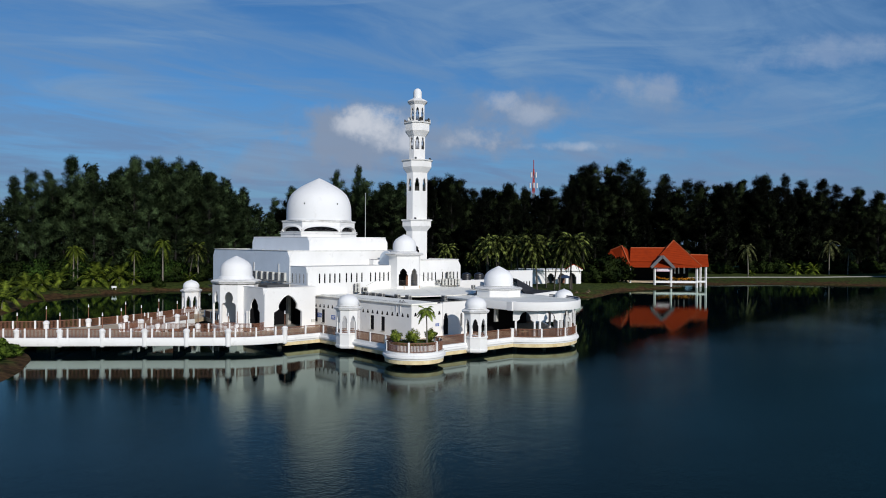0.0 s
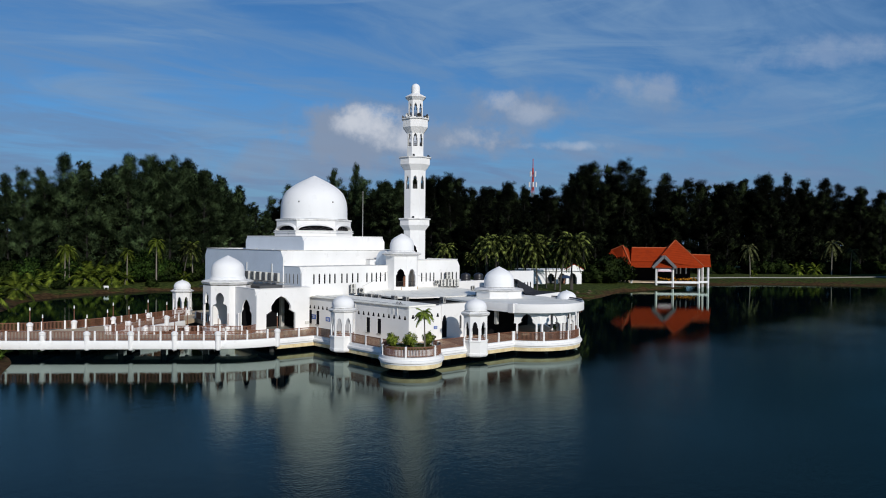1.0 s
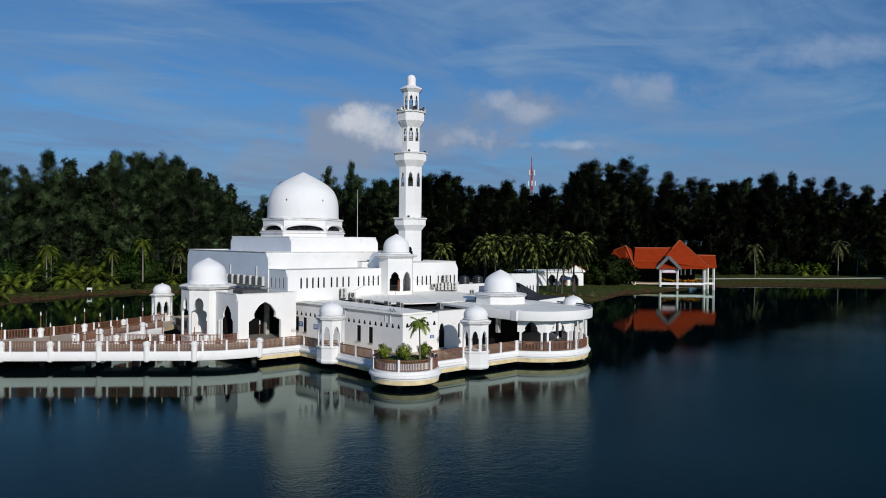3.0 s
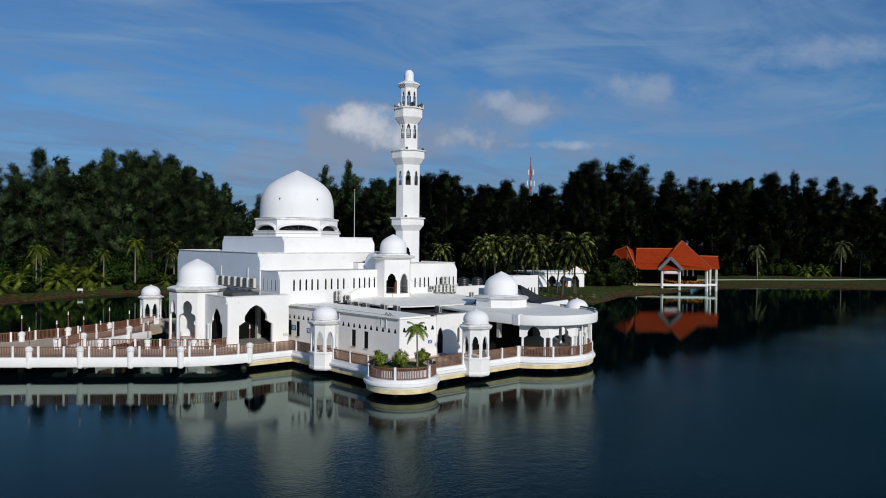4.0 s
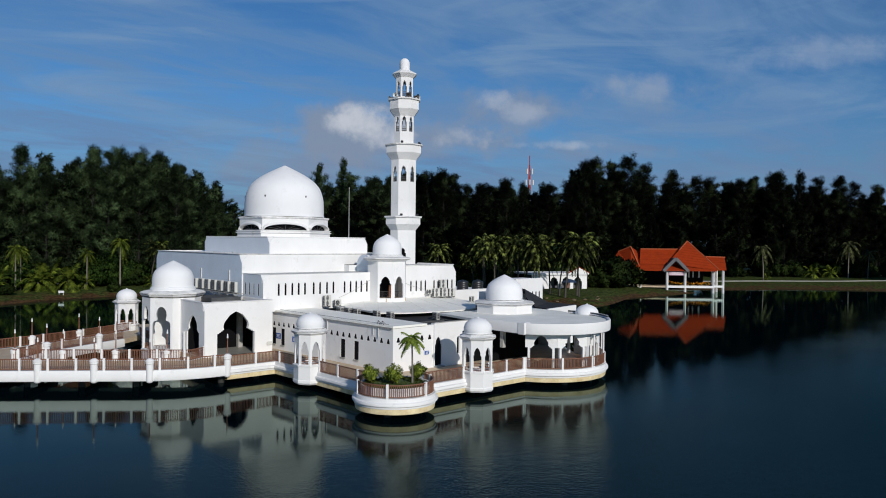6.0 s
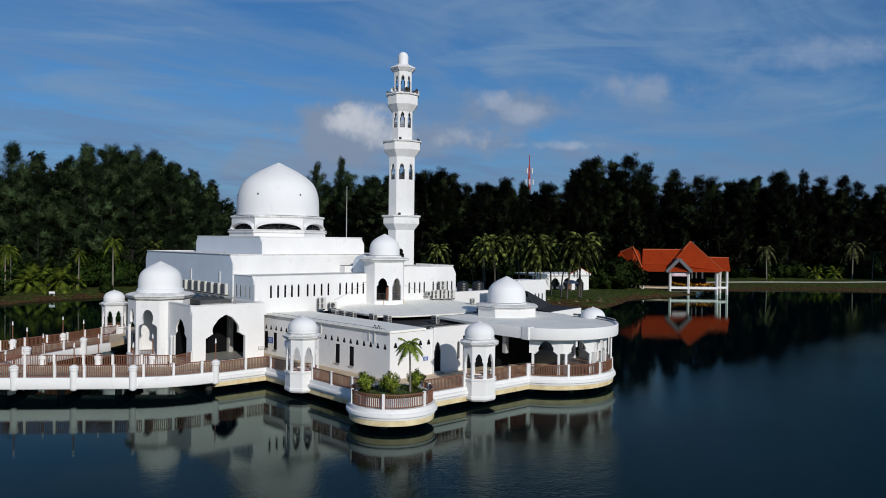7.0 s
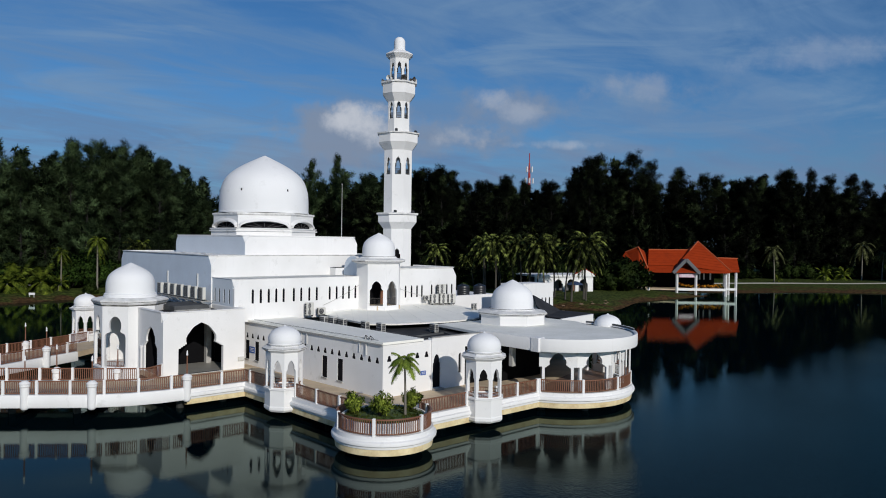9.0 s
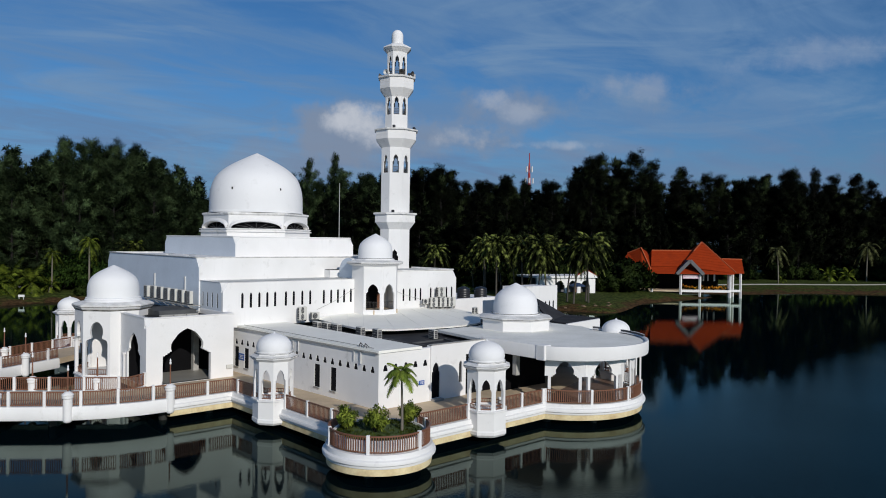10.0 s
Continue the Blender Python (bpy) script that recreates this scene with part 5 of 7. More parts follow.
        part("seam", bm, ROOF_PALE, fan_roof, "low pale roof seam")
    for i in range(len(front) - 1):
        bm = B()
        bar(bm, rims[i], rims[i + 1], 0.06, 0.05)
        part("edge_trim", bm, LEDGE, fan_roof, "grimy edge trim")
    bm = B()
    for y0, y1 in ((9.6, 14.5), (14.5, 20.0), (20.0, 25.8)):
        bar(bm, (4.32 - 0.046 * (y0 - 8.78), y0, 5.45), (4.32 - 0.046 * (y1 - 8.78), y1, 5.47), 0.035)
    part("roof_pipe", bm, GREYED, a, "thin grey pipe lying along the roof edge")
    for y in (10.2, 10.7):
        bm = B()
        x = 4.1 - 0.046 * (y - 8.78)
        for dy in (-0.18, 0.18):
            bar(bm, (x, y + dy, 5.41), (x, y, 5.72), 0.03)
        bar(bm, (x, y, 5.72), (x + 0.35, y, 5.42), 0.03)
        part("pipe_stand", bm, GRILLE, a, "small dark metal pipe stand")
    for y in (10.5, 17.6, 21.0):
        bm = B()
        x = skew(y, 0, 0)[0] - 0.08
        bar(bm, (x, y, 4.35), (x, y, 5.3), 0.08)
        bar(bm, (x, y, 5.25), (x - 0.03, y + 0.7, 5.2), 0.06)
        bar(bm, (x - 0.03, y + 0.7, 4.5), (x - 0.03, y + 0.7, 5.2), 0.05)
        part("downpipe", bm, PIPE, a, "pale plastic downpipe")


build_annex()


# ---- waterside pavilion ----
def build_pavilion():
    p = thing("pavilion", "white round waterside pavilion with a flat roof, arcade and dome", "pavilion", (PAV_C[0], PAV_C[1], FLOOR))
    C = PAV_C
    z0, z1 = 4.6, 5.42
    R = PAV_R + 0.32
    roof = arc_path(C, R, radians(211), radians(375), 56)
    ring = [(13.55, 9.2), (13.55, 3.6)] + roof + [(26, 9.5), (26, 15), (14.5, 15)]
    bm = B()
    slab(bm, ring, [], z1 - 0.25, z1 - 0.05)
    part("roof", bm, ROOF_PALE, p, "pale weathered flat roof")
    bm = B()
    fas = [(13.55, 9.2), (13.55, 3.6)] + roof
    sweep(bm, fas, [(-0.25, z1 + 0.02), (-0.12, z1 + 0.1), (0.0, z1 + 0.1), (0.03, z1), (0.03, z0 + 0.15), (0.0, z0), (-0.3, z0), (-0.3, z1 - 0.2)])
    part("fascia", bm, WHITE, p, "deep white curved fascia", True)
    bm = B()
    sweep(bm, arc_path(C, R - 0.02, radians(318), radians(375), 24), [(0.02, z1), (0.02, z1 + 0.24), (-0.10, z1 + 0.24)])
    part("rim", bm, WHITE, p, "raised rim of the flat roof", True)
    bm = B()
    sweep(bm, arc_path(C, R - 0.02, radians(318), radians(375), 24), [(-0.10, z1 + 0.24), (-0.12, z1 - 0.04)])
    part("rim_lining", bm, ROOF_GREY, p, "grey felt inside the rim", True)
    bm = B()
    soft_box(bm, 13.49, 14.2, 3.2, 3.95, z0 - 0.06, z1 + 0.14, 0.04)
    part("corner_block", bm, WHITE, p, "white corner block of the roof edge")
    bm = B()
    slab(bm, offset_path([Vector(q) for q in ring], -0.35, True), [], z0 + 0.02, z0 + 0.1)
    part("ceiling", bm, WHITE, p)
    rr = 5.2
    joints = [radians(v) for v in (205, 235, 268, 303, 338, 372)]
    for s0, s1 in zip(joints, joints[1:]):
        P, Q = (Vector((C[0] + rr * math.cos(s), C[1] + rr * math.sin(s))) for s in (s0, s1))
        e = (Q - P)
        w = e.length
        e.normalize()
        nv = Vector((e.y, -e.x))

        def place(u, v, t, P=P, e=e, nv=nv):
            q = P + e * u - nv * t
            return (q.x, q.y, v)

        gap = 0.84
        hole = moorish(w / 2, w - gap, FLOOR + 0.02, 2.75, 3, 0.58, 0.62)
        post = 0.2
        outline = [(0.01, 3.4), (0.01, z0 + 0.02), (w - 0.01, z0 + 0.02), (w - 0.01, 3.4), (w - gap / 2 + post, 3.4), (w - gap / 2 + post, FLOOR + 0.02)] + hole + [(gap / 2 - post, FLOOR + 0.02), (gap / 2 - post, 3.4)]
        bm = B()
        slab(bm, outline, [], 0.0, 0.22, place)
        part("arch_panel", bm, WHITE, p)
    for ang in (274, 298, 322):
        a = radians(ang)
        bm = B()
        lathe(bm, [(0.07, FLOOR), (0.07, z0)], 12, (C[0] + 5.55 * math.cos(a), C[1] + 5.55 * math.sin(a)))
        part("pole", bm, WHITE, p, "thin white roof pole", True)
    bm = B()
    slab(bm, arc_path(C, 5.2, radians(200), radians(376), 30), [], FLOOR + 0.004, FLOOR + 0.02)
    part("floor", bm, PAV_FLOOR, p, "red-brown tiled pavilion floor")
    # black back wall and sheet paint the shade inside the pavilion
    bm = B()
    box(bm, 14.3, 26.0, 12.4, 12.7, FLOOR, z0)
    part("back_wall", bm, INTERIOR_SHADE, p, "back wall painted near-black as shade")
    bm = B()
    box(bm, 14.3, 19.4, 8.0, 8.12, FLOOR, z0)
    part("shade_sheet", bm, INTERIOR_SHADE, p, "near-black sheet painted as shade behind the opening")
    # grey here puts the shade under the roof into the pier's colour
    bm = B()
    bar(bm, (14.2, 6.3, 3.1), (14.2, 6.3, 4.5), 0.35)
    part("hanging_pier", bm, GREYED, p, "pier in grey that stands in for shade under the roof")
    D = (20.6, 12.2)
    bm = B()
    lathe(bm, [(2.66, 5.2), (2.66, 6.12), (2.72, 6.15), (2.86, 6.24), (2.88, 6.33), (2.6, 6.41), (2.0, 6.51), (0, 6.54)], 8, D, OCT)
    drum = part("drum", bm, WHITE, p, "octagonal white drum with a grimy ledge")
    bm = B()
    lathe(bm, [(2.882, 6.315), (2.89, 6.345), (2.61, 6.425), (2.01, 6.525)], 8, D, OCT)
    part("ledge", bm, LEDGE, drum, "weathered grey ledge")
    bm = B()
    lathe(bm, [(2.865, 6.25), (2.895, 6.26), (2.895, 6.285), (2.87, 6.295)], 8, D, OCT)
    lathe(bm, [(1.90, 6.60), (1.97, 6.61), (1.97, 6.635), (1.90, 6.645)], 48, D)
    part("drip_edge", bm, GRIME, drum, "thin black grime along the cornice edge")
    bm = B()
    lathe(bm, [(1.95, 6.48), (1.95, 6.62), (1.82, 6.66)] + dome_profile(1.80, 6.66, 2.4, 1.03), 48, D)
    part("dome", bm, WHITE_DOME, p, "", True)


build_pavilion()


# ---- far wing ----
def build_wing():
    w = thing("east_wing", "plain white wing with small slit windows and a dark lean-to roof", "building", (32, 24, FLOOR))
    s = [slit(c, 0.22, 5.6, 6.5) for c in (33.6, 34.2, 34.8)]
    bm = B()
    slab(bm, rect(30.6, 35.4, FLOOR, 8.0), s, 0.0, 0.3, along_x(19.8))
    part("front_wall", bm, WHITE, w)
    glass_slits(w, s, along_x(19.8))
    bm = B()
    box(bm, 30.62, 35.38, 20.1, 23.0, FLOOR, 7.9)
    part("wall", bm, WHITE, w)
    for v0 in ([(29.6, 17.5, 7.0), (31.3, 15.5, 5.58), (26.4, 13.2, 5.5), (27.0, 15.0, 6.37)], [(31.3, 15.48, 5.58), (31.3, 11.5, 5.60), (30.3, 10.82, 5.57), (26.2, 11.25, 5.42), (26.4, 13.18, 5.5)], [(29.6, 17.5, 7.0), (29.6, 19.75, 7.2), (33.6, 19.75, 6.2), (31.3, 15.5, 5.58)]):
        bm = B()
        top = [bm.verts.new(q) for q in v0]
        low = [bm.verts.new((x, y, z - 0.2)) for x, y, z in v0]
        bm.faces.new(top)
        bm.faces.new(low[::-1])
        for i in range(len(v0)):
            j = (i + 1) % len(v0)
            bm.faces.new((top[i], top[j], low[j], low[i]))
        part("lean_to_roof", bm, ROOF_DARK, w, "dark lean-to roof")
    bm = B()
    v0 = [(25.96, 11.02, 5.44), (30.02, 10.62, 5.68), (30.05, 10.85, 5.68), (26.0, 11.24, 5.44)]
    top = [bm.verts.new(q) for q in v0]
    low = [bm.verts.new((x, y, 4.5)) for x, y, z in v0]
    bm.faces.new(top)
    bm.faces.new(low[::-1])
    for i in range(4):
        bm.faces.new((top[i], top[(i + 1) % 4], low[(i + 1) % 4], low[i]))
    part("parapet", bm, WHITE, w, "low white wedge-shaped parapet")
    bm = B()
    slab(bm, [(26.6, 11.35), (30.0, 11.0), (31.1, 12.0), (31.1, 19.7), (26.6, 19.7)], [], FLOOR, 5.18)
    part("lower_wall", bm, WHITE, w)
    bm = B()
    box(bm, 27.2, 36, 27.0, 27.3, FLOOR, 6.4)
    part("parapet", bm, WHITE, w)


build_wing()


# ---- footbridges ----
DECK = 1.78
NEAR = [(-38.8, 42.4), (-27.86, 33.95), (-10.7, 20.95), (-8.6, 19.95), (-6.6, 19.5), (-4.9, 19.45)]
INNER = [(-4.75, 24.7), (-6.2, 23.85), (-10.4, 27.1), (-13.9, 29.9), (-17.6, 32.9), (-14.5, 36.0), (-9.0, 39.3), (-6.0, 41.0)]
BACK = [(-3.3, 47.6), (-9.6, 43.8), (-14.4, 41.7), (-19.0, 40.4), (-23.4, 40.6), (-30.0, 44.5), (-36.0, 49.0)]


def build_bridge():
    b = thing("footbridge", "white-edged footbridge with a brown paved deck on dark piers", "bridge", (-20, 34, 0.3), kind="structure")
    outline = NEAR + [(-4.6, 25.2)] + INNER + [(-3.6, 43.0)] + BACK
    bm = B()
    slab(bm, outline, [], DECK - 0.5, DECK)
    part("deck", bm, TERRACE, b, "brown paved deck")
    for path in (NEAR, INNER, BACK):
        bm = B()
        sweep(bm, path, [(-0.3, DECK + 0.01), (0.0, DECK + 0.01), (0.06, DECK - 0.1), (0.10, 1.05), (0.04, 0.95), (-0.3, 0.95), (-0.3, 1.2)])
        part("edge_beam", bm, WHITE, b, "white concrete edge beam", True)
    for k in range(7):
        x, y = -31.5 + 4.25 * k * 0.79, 38.4 - 4.25 * k * 0.61
        bm = B()
        for d in (0.0, 2.4, 4.8):
            box(bm, x + 0.61 * d - 0.2 + 0.4, x + 0.61 * d + 0.2 + 0.4, y + 0.79 * d - 0.2 + 0.5, y + 0.79 * d + 0.2 + 0.5, -2, 1.0)
        bar(bm, (x + 0.4, y + 0.5, 0.85), (x + 0.61 * 5 + 0.4, y + 0.79 * 5 + 0.5, 0.85), 0.5, 0.5)
        part("pier", bm, UNDER, b, "dark concrete pier")


build_bridge()
for path, step in ((NEAR, 2.12), (INNER, 2.3), (BACK, 2.3)):
    railing([tuple(p) for p in offset_path(path, -0.12)], DECK, "brown metal balustrade with white posts on the footbridge", post_step=step)


railing([(-3.55, 43.4), (-4.3, 36.0)], FLOOR, "brown metal balustrade with white posts behind the porch tower", post_step=2.4)


def build_bollard():
    t = thing("bridge_post", "stout white bridge post with a thin brown lamp pole", "post", group="footbridge posts")
    bm = B()
    lathe(bm, [(0, 0.80), (0.16, 0.82), (0.25, 0.90), (0.28, 1.04), (0.28, 2.30), (0.33, 2.36), (0.33, 2.50), (0, 2.52)], 20)
    part("pillar", bm, WHITE, t, "", True)
    bm = B()
    lathe(bm, [(0.34, 2.5), (0.36, 2.56), (0.30, 2.64), (0.16, 2.74), (0, 2.78)], 20)
    part("cap", bm, WHITE, t, "", True)
    bm = B()
    lathe(bm, [(0.05, 2.72), (0.035, 4.02), (0.06, 4.05)], 10)
    pole = part("pole", bm, BROWN, t, "thin brown lamp pole", True)
    bm = B()
    lathe(bm, [(0.04, 4.02), (0.065, 4.08), (0.07, 4.15), (0.04, 4.21), (0.055, 4.27), (0.04, 4.34), (0, 4.44)], 12)
    part("lamp_globe", bm, WHITE, pole, "small white lamp globe", True)
    return t


bollard = build_bollard()
D_NEAR = Vector((-0.79, 0.613)).normalized()
spots = [(-4.9, 19.5)] + [(-10.7 + D_NEAR.x * 4.27 * k, 20.98 - D_NEAR.x * 0 + D_NEAR.y * 4.27 * k) for k in range(7)]
spots += [(-23.4, 40.5), (-19.0, 40.3), (-14.4, 41.6), (-9.6, 43.7), (-28.2, 43.4), (-17.6, 33.1), (-14.5, 35.8), (-14.5, 30.5), (-11.1, 27.75), (-7.7, 25.15), (-9.0, 39.1)]
for k, (x, y) in enumerate(spots):
    turn = -37.8 if k < 8 else 0
    if k == 0:
        bollard.matrix_basis = pose(x, y, 0)
    else:
        copy_thing(bollard, pose(x, y, 0, 0, 0, turn))


# ---- air conditioners, tanks, signs ----
def build_condenser(fans=((-0.1, 0.39, 0.25),), label="cream outdoor air-conditioning unit with a round fan grille"):
    t = thing("condenser", label, "air conditioner", group="outdoor air-conditioning units")
    bm = B()
    soft_box(bm, -0.42, 0.42, -0.17, 0.17, 0.06, 0.72, 0.025)
    body = part("casing", bm, CREAM, t)
    for fx, fz, fr in fans:
        bm = B()
        lathe(bm, [(0.0, 0.0), (fr, 0.0), (fr * 1.08, 0.02), (0.0, 0.02)], 24)
        bmesh.ops.transform(bm, matrix=pose(fx, -0.172, fz, 90, 0, 0), verts=bm.verts[:])
        part("fan_opening", bm, BLACK, body, "dark fan opening")
        bm = B()
        for r in (0.32 * fr, 0.6 * fr, 0.88 * fr):
            pts = [(fx + r * math.cos(a), -0.197, fz + r * math.sin(a)) for a in np.linspace(0, 2 * math.pi, 17)]
            for p, q in zip(pts, pts[1:]):
                bar(bm, p, q, 0.008)
        part("fan_grille", bm, PIPE, body)
    bm = B()
    box(bm, -0.428, -0.42, -0.13, 0.13, 0.12, 0.66)
    box(bm, -0.37, 0.37, 0.171, 0.179, 0.12, 0.66)
    part("coil", bm, COIL, body, "dark finned coil")
    bm = B()
    for k in range(3):
        box(bm, -0.38, 0.38, 0.18, 0.188, 0.20 + 0.18 * k, 0.215 + 0.18 * k)
        box(bm, -0.437, -0.429, -0.14, 0.14, 0.20 + 0.18 * k, 0.215 + 0.18 * k)
    part("guard_bars", bm, CREAM, body)
    for x in (-0.3, 0.3):
        bm = B()
        box(bm, x - 0.03, x + 0.03, -0.16, 0.16, 0, 0.07)
        part("foot", bm, BLACK, t)
    return t


def build_big_condenser():
    t = thing("large_condenser", "tall cream air-conditioning unit with a finned side on a wall rack", "air conditioner", group="wall rack units")
    bm = B()
    soft_box(bm, -0.40, 0.40, -0.28, 0.28, 0.05, 1.02, 0.025)
    body = part("casing", bm, CREAM, t)
    bm = B()
    box(bm, -0.33, 0.24, -0.288, -0.28, 0.10, 0.97)
    part("coil", bm, COIL, body, "dark finned coil")
    for k in range(2):
        bm = B()
        box(bm, -0.15 + 0.19 * k, -0.13 + 0.19 * k, -0.292, -0.289, 0.10, 0.97)
        part("guard_bar", bm, CREAM, body)
    for x in (-0.3, 0.3):
        bm = B()
        box(bm, x - 0.03, x + 0.03, -0.3, 0.3, 0, 0.06)
        part("foot", bm, BLACK, t)
    return t


ac = build_condenser()
big_ac = build_big_condenser()
big_ac.matrix_basis = pose(1.0, 30.5 + 1.52 * 6, 6.89, 0, 0, -90) @ Matrix.Diagonal((1.12, 0.72, 1.05, 1))
twin = build_condenser(((-0.08, 0.235, 0.145), (-0.08, 0.555, 0.145)), "tall cream air-conditioning unit with two round fan grilles")
twin.matrix_basis = pose(8.8, 25.7, 5.42) @ Matrix.Diagonal((0.9, 1.0, 1.72, 1))
ac.matrix_basis = pose(10.05, 25.7, 5.48) @ Matrix.Scale(0.92, 4)
for x, y, z, r, k in ((25.2, 21.5, 5.46, 20, 1.0), (8.4, 22.75, 4.94, 85, 1.18), (8.62, 21.7, 4.94, 85, 1.18), (8.65, 20.3, 4.94, 85, 1.18), (9.0, 17.6, 4.94, 80, 1.2), (9.3, 15.9, 4.94, 80, 1.2),
                      (12.8, 13.5, 4.94, 80, 1.1), (20.4, 15.6, 5.2, 20, 1.0)):
    copy_thing(ac, pose(x, y, z, 0, 0, r) @ Matrix.Scale(k, 4))
# a row of twin-fan units on brackets beside the entrance tower, one of them above the rest
for x, z in ((23.5, 5.80), (24.72, 5.76), (25.9, 5.74), (24.5, 6.78)):
    copy_thing(twin, pose(x, 25.6, z) @ Matrix.Diagonal((1.25, 1.0, 0.84, 1)))
    br = thing("wall_bracket", "grey steel bracket carrying an air-conditioning unit on the hall wall", "bracket", (x, 25.8, z), group="condenser brackets")
    for dx in (-0.3, 0.3):
        bm = B()
        box(bm, x + dx - 0.02, x + dx + 0.02, 25.42, 26.2, z - 0.03, z)
        bar(bm, (x + dx, 25.45, z - 0.03), (x + dx, 26.19, z - 0.42), 0.035)
        part("arm", bm, GREYED, br)
copy_thing(ac, pose(22.45, 25.6, 6.2) @ Matrix.Scale(0.85, 4))
br = thing("wall_bracket", "grey steel bracket carrying an air-conditioning unit on the hall wall", "bracket", (22.45, 25.8, 6.2), group="condenser brackets")
for dx in (-0.25, 0.25):
    bm = B()
    box(bm, 22.45 + dx - 0.02, 22.45 + dx + 0.02, 25.44, 26.2, 6.17, 6.2)
    part("arm", bm, GREYED, br)
bm = B()
bar(bm, (0.65, 29.8, 6.85), (0.65, 39.4, 6.85), 0.08)
bar(bm, (1.2, 29.8, 6.85), (1.2, 39.4, 6.85), 0.08)
for k in range(6):
    bar(bm, (0.6, 29.9 + 1.85 * k, 6.82), (1.79, 29.9 + 1.85 * k, 6.82), 0.06)
    bar(bm, (0.65, 29.9 + 1.85 * k, 6.8), (1.78, 29.9 + 1.85 * k, 6.2), 0.05)
rack = tagged(link_mesh("rack", bm, GREYED), "grey steel rack carrying air-conditioning units along the wall", "rack")
for k in range(6):
    copy_thing(big_ac, pose(1.0, 30.5 + 1.52 * k, 6.89, 0, 0, -90) @ Matrix.Diagonal((1.12, 0.72, 1.05, 1)))


# cables slung along the hall wall beside the entrance tower
for a, b, n in (((14.5, 26.1, 8.05), (10.5, 26.1, 6.3), 10), ((18.45, 26.1, 7.9), (22.1, 26.1, 6.75), 10)):
    bm = B()
    a, b = Vector(a), Vector(b)
    pts = [a.lerp(b, k / n) - Vector((0, 0, 0.12 * math.sin(math.pi * k / n))) for k in range(n + 1)]
    for p, q in zip(pts, pts[1:]):
        bar(bm, p, q, 0.024)
    tagged(link_mesh("cable", bm, GREYED), "thin grey cable slung along the white wall", "cable", group="wall cables")


def build_tank():
    t = thing("water_tank", "black ribbed plastic rooftop water tank", "water tank", (0, 0, 0), group="rooftop water tanks")
    prof = [(0, 0), (0.72, 0)]
    for k in range(5):
        prof += [(0.72, 0.05 + 0.24 * k), (0.76, 0.10 + 0.24 * k), (0.72, 0.17 + 0.24 * k)]
    prof += [(0.70, 1.28), (0.4, 1.42), (0, 1.46)]
    bm = B()
    lathe(bm, prof, 28)
    part("body", bm, BLACK, t, "", True)
    bm = B()
    lathe(bm, [(0.25, 1.40), (0.25, 1.5), (0, 1.52)], 18)
    part("lid", bm, BLACK, t, "", True)
    return t


tank = build_tank()
tank.location = (33.0, 31.2, 5.8)
copy_thing(tank, pose(34.9, 30.4, 5.8))
bm = B()
box(bm, 28, 40, 29.0, 42, FLOOR, 5.8)
tagged(link_mesh("roof_block", bm, WHITE), "flat-roofed white block carrying water tanks", "building")


def wall_sign(m, label, w=0.62, h=0.46):
    t = thing("wall_sign", label, "sign")
    bm = B()
    soft_box(bm, -w / 2, w / 2, -0.02, 0.0, -h / 2, h / 2, 0.006)
    part("board", bm, SIGN_BLUE, t)
    bm = B()
    for k, s in enumerate((0.8, 0.6, 0.7)):
        box(bm, -w * 0.45 * s, w * 0.45 * s, -0.024, -0.021, h * (0.22 - 0.22 * k) - 0.05 * h, h * (0.22 - 0.22 * k) + 0.05 * h)
    part("lettering_bars", bm, SIGN_WHITE, t, "white lines of unreadable lettering")
    t.matrix_basis = m


wall_sign(pose(3.26, 25.62, 2.97, 0, 0, -87.4), "blue enamel sign with white lines on the annex wall", 0.85, 0.54)
wall_sign(pose(3.39, 22.8, 2.9, 0, 0, -87.4), "blue enamel sign with white lines on the annex wall", 0.85, 0.5)
wall_sign(pose(7.61, 8.75, 2.97), "blue enamel sign with white lines beside the arched door", 0.48, 0.30)


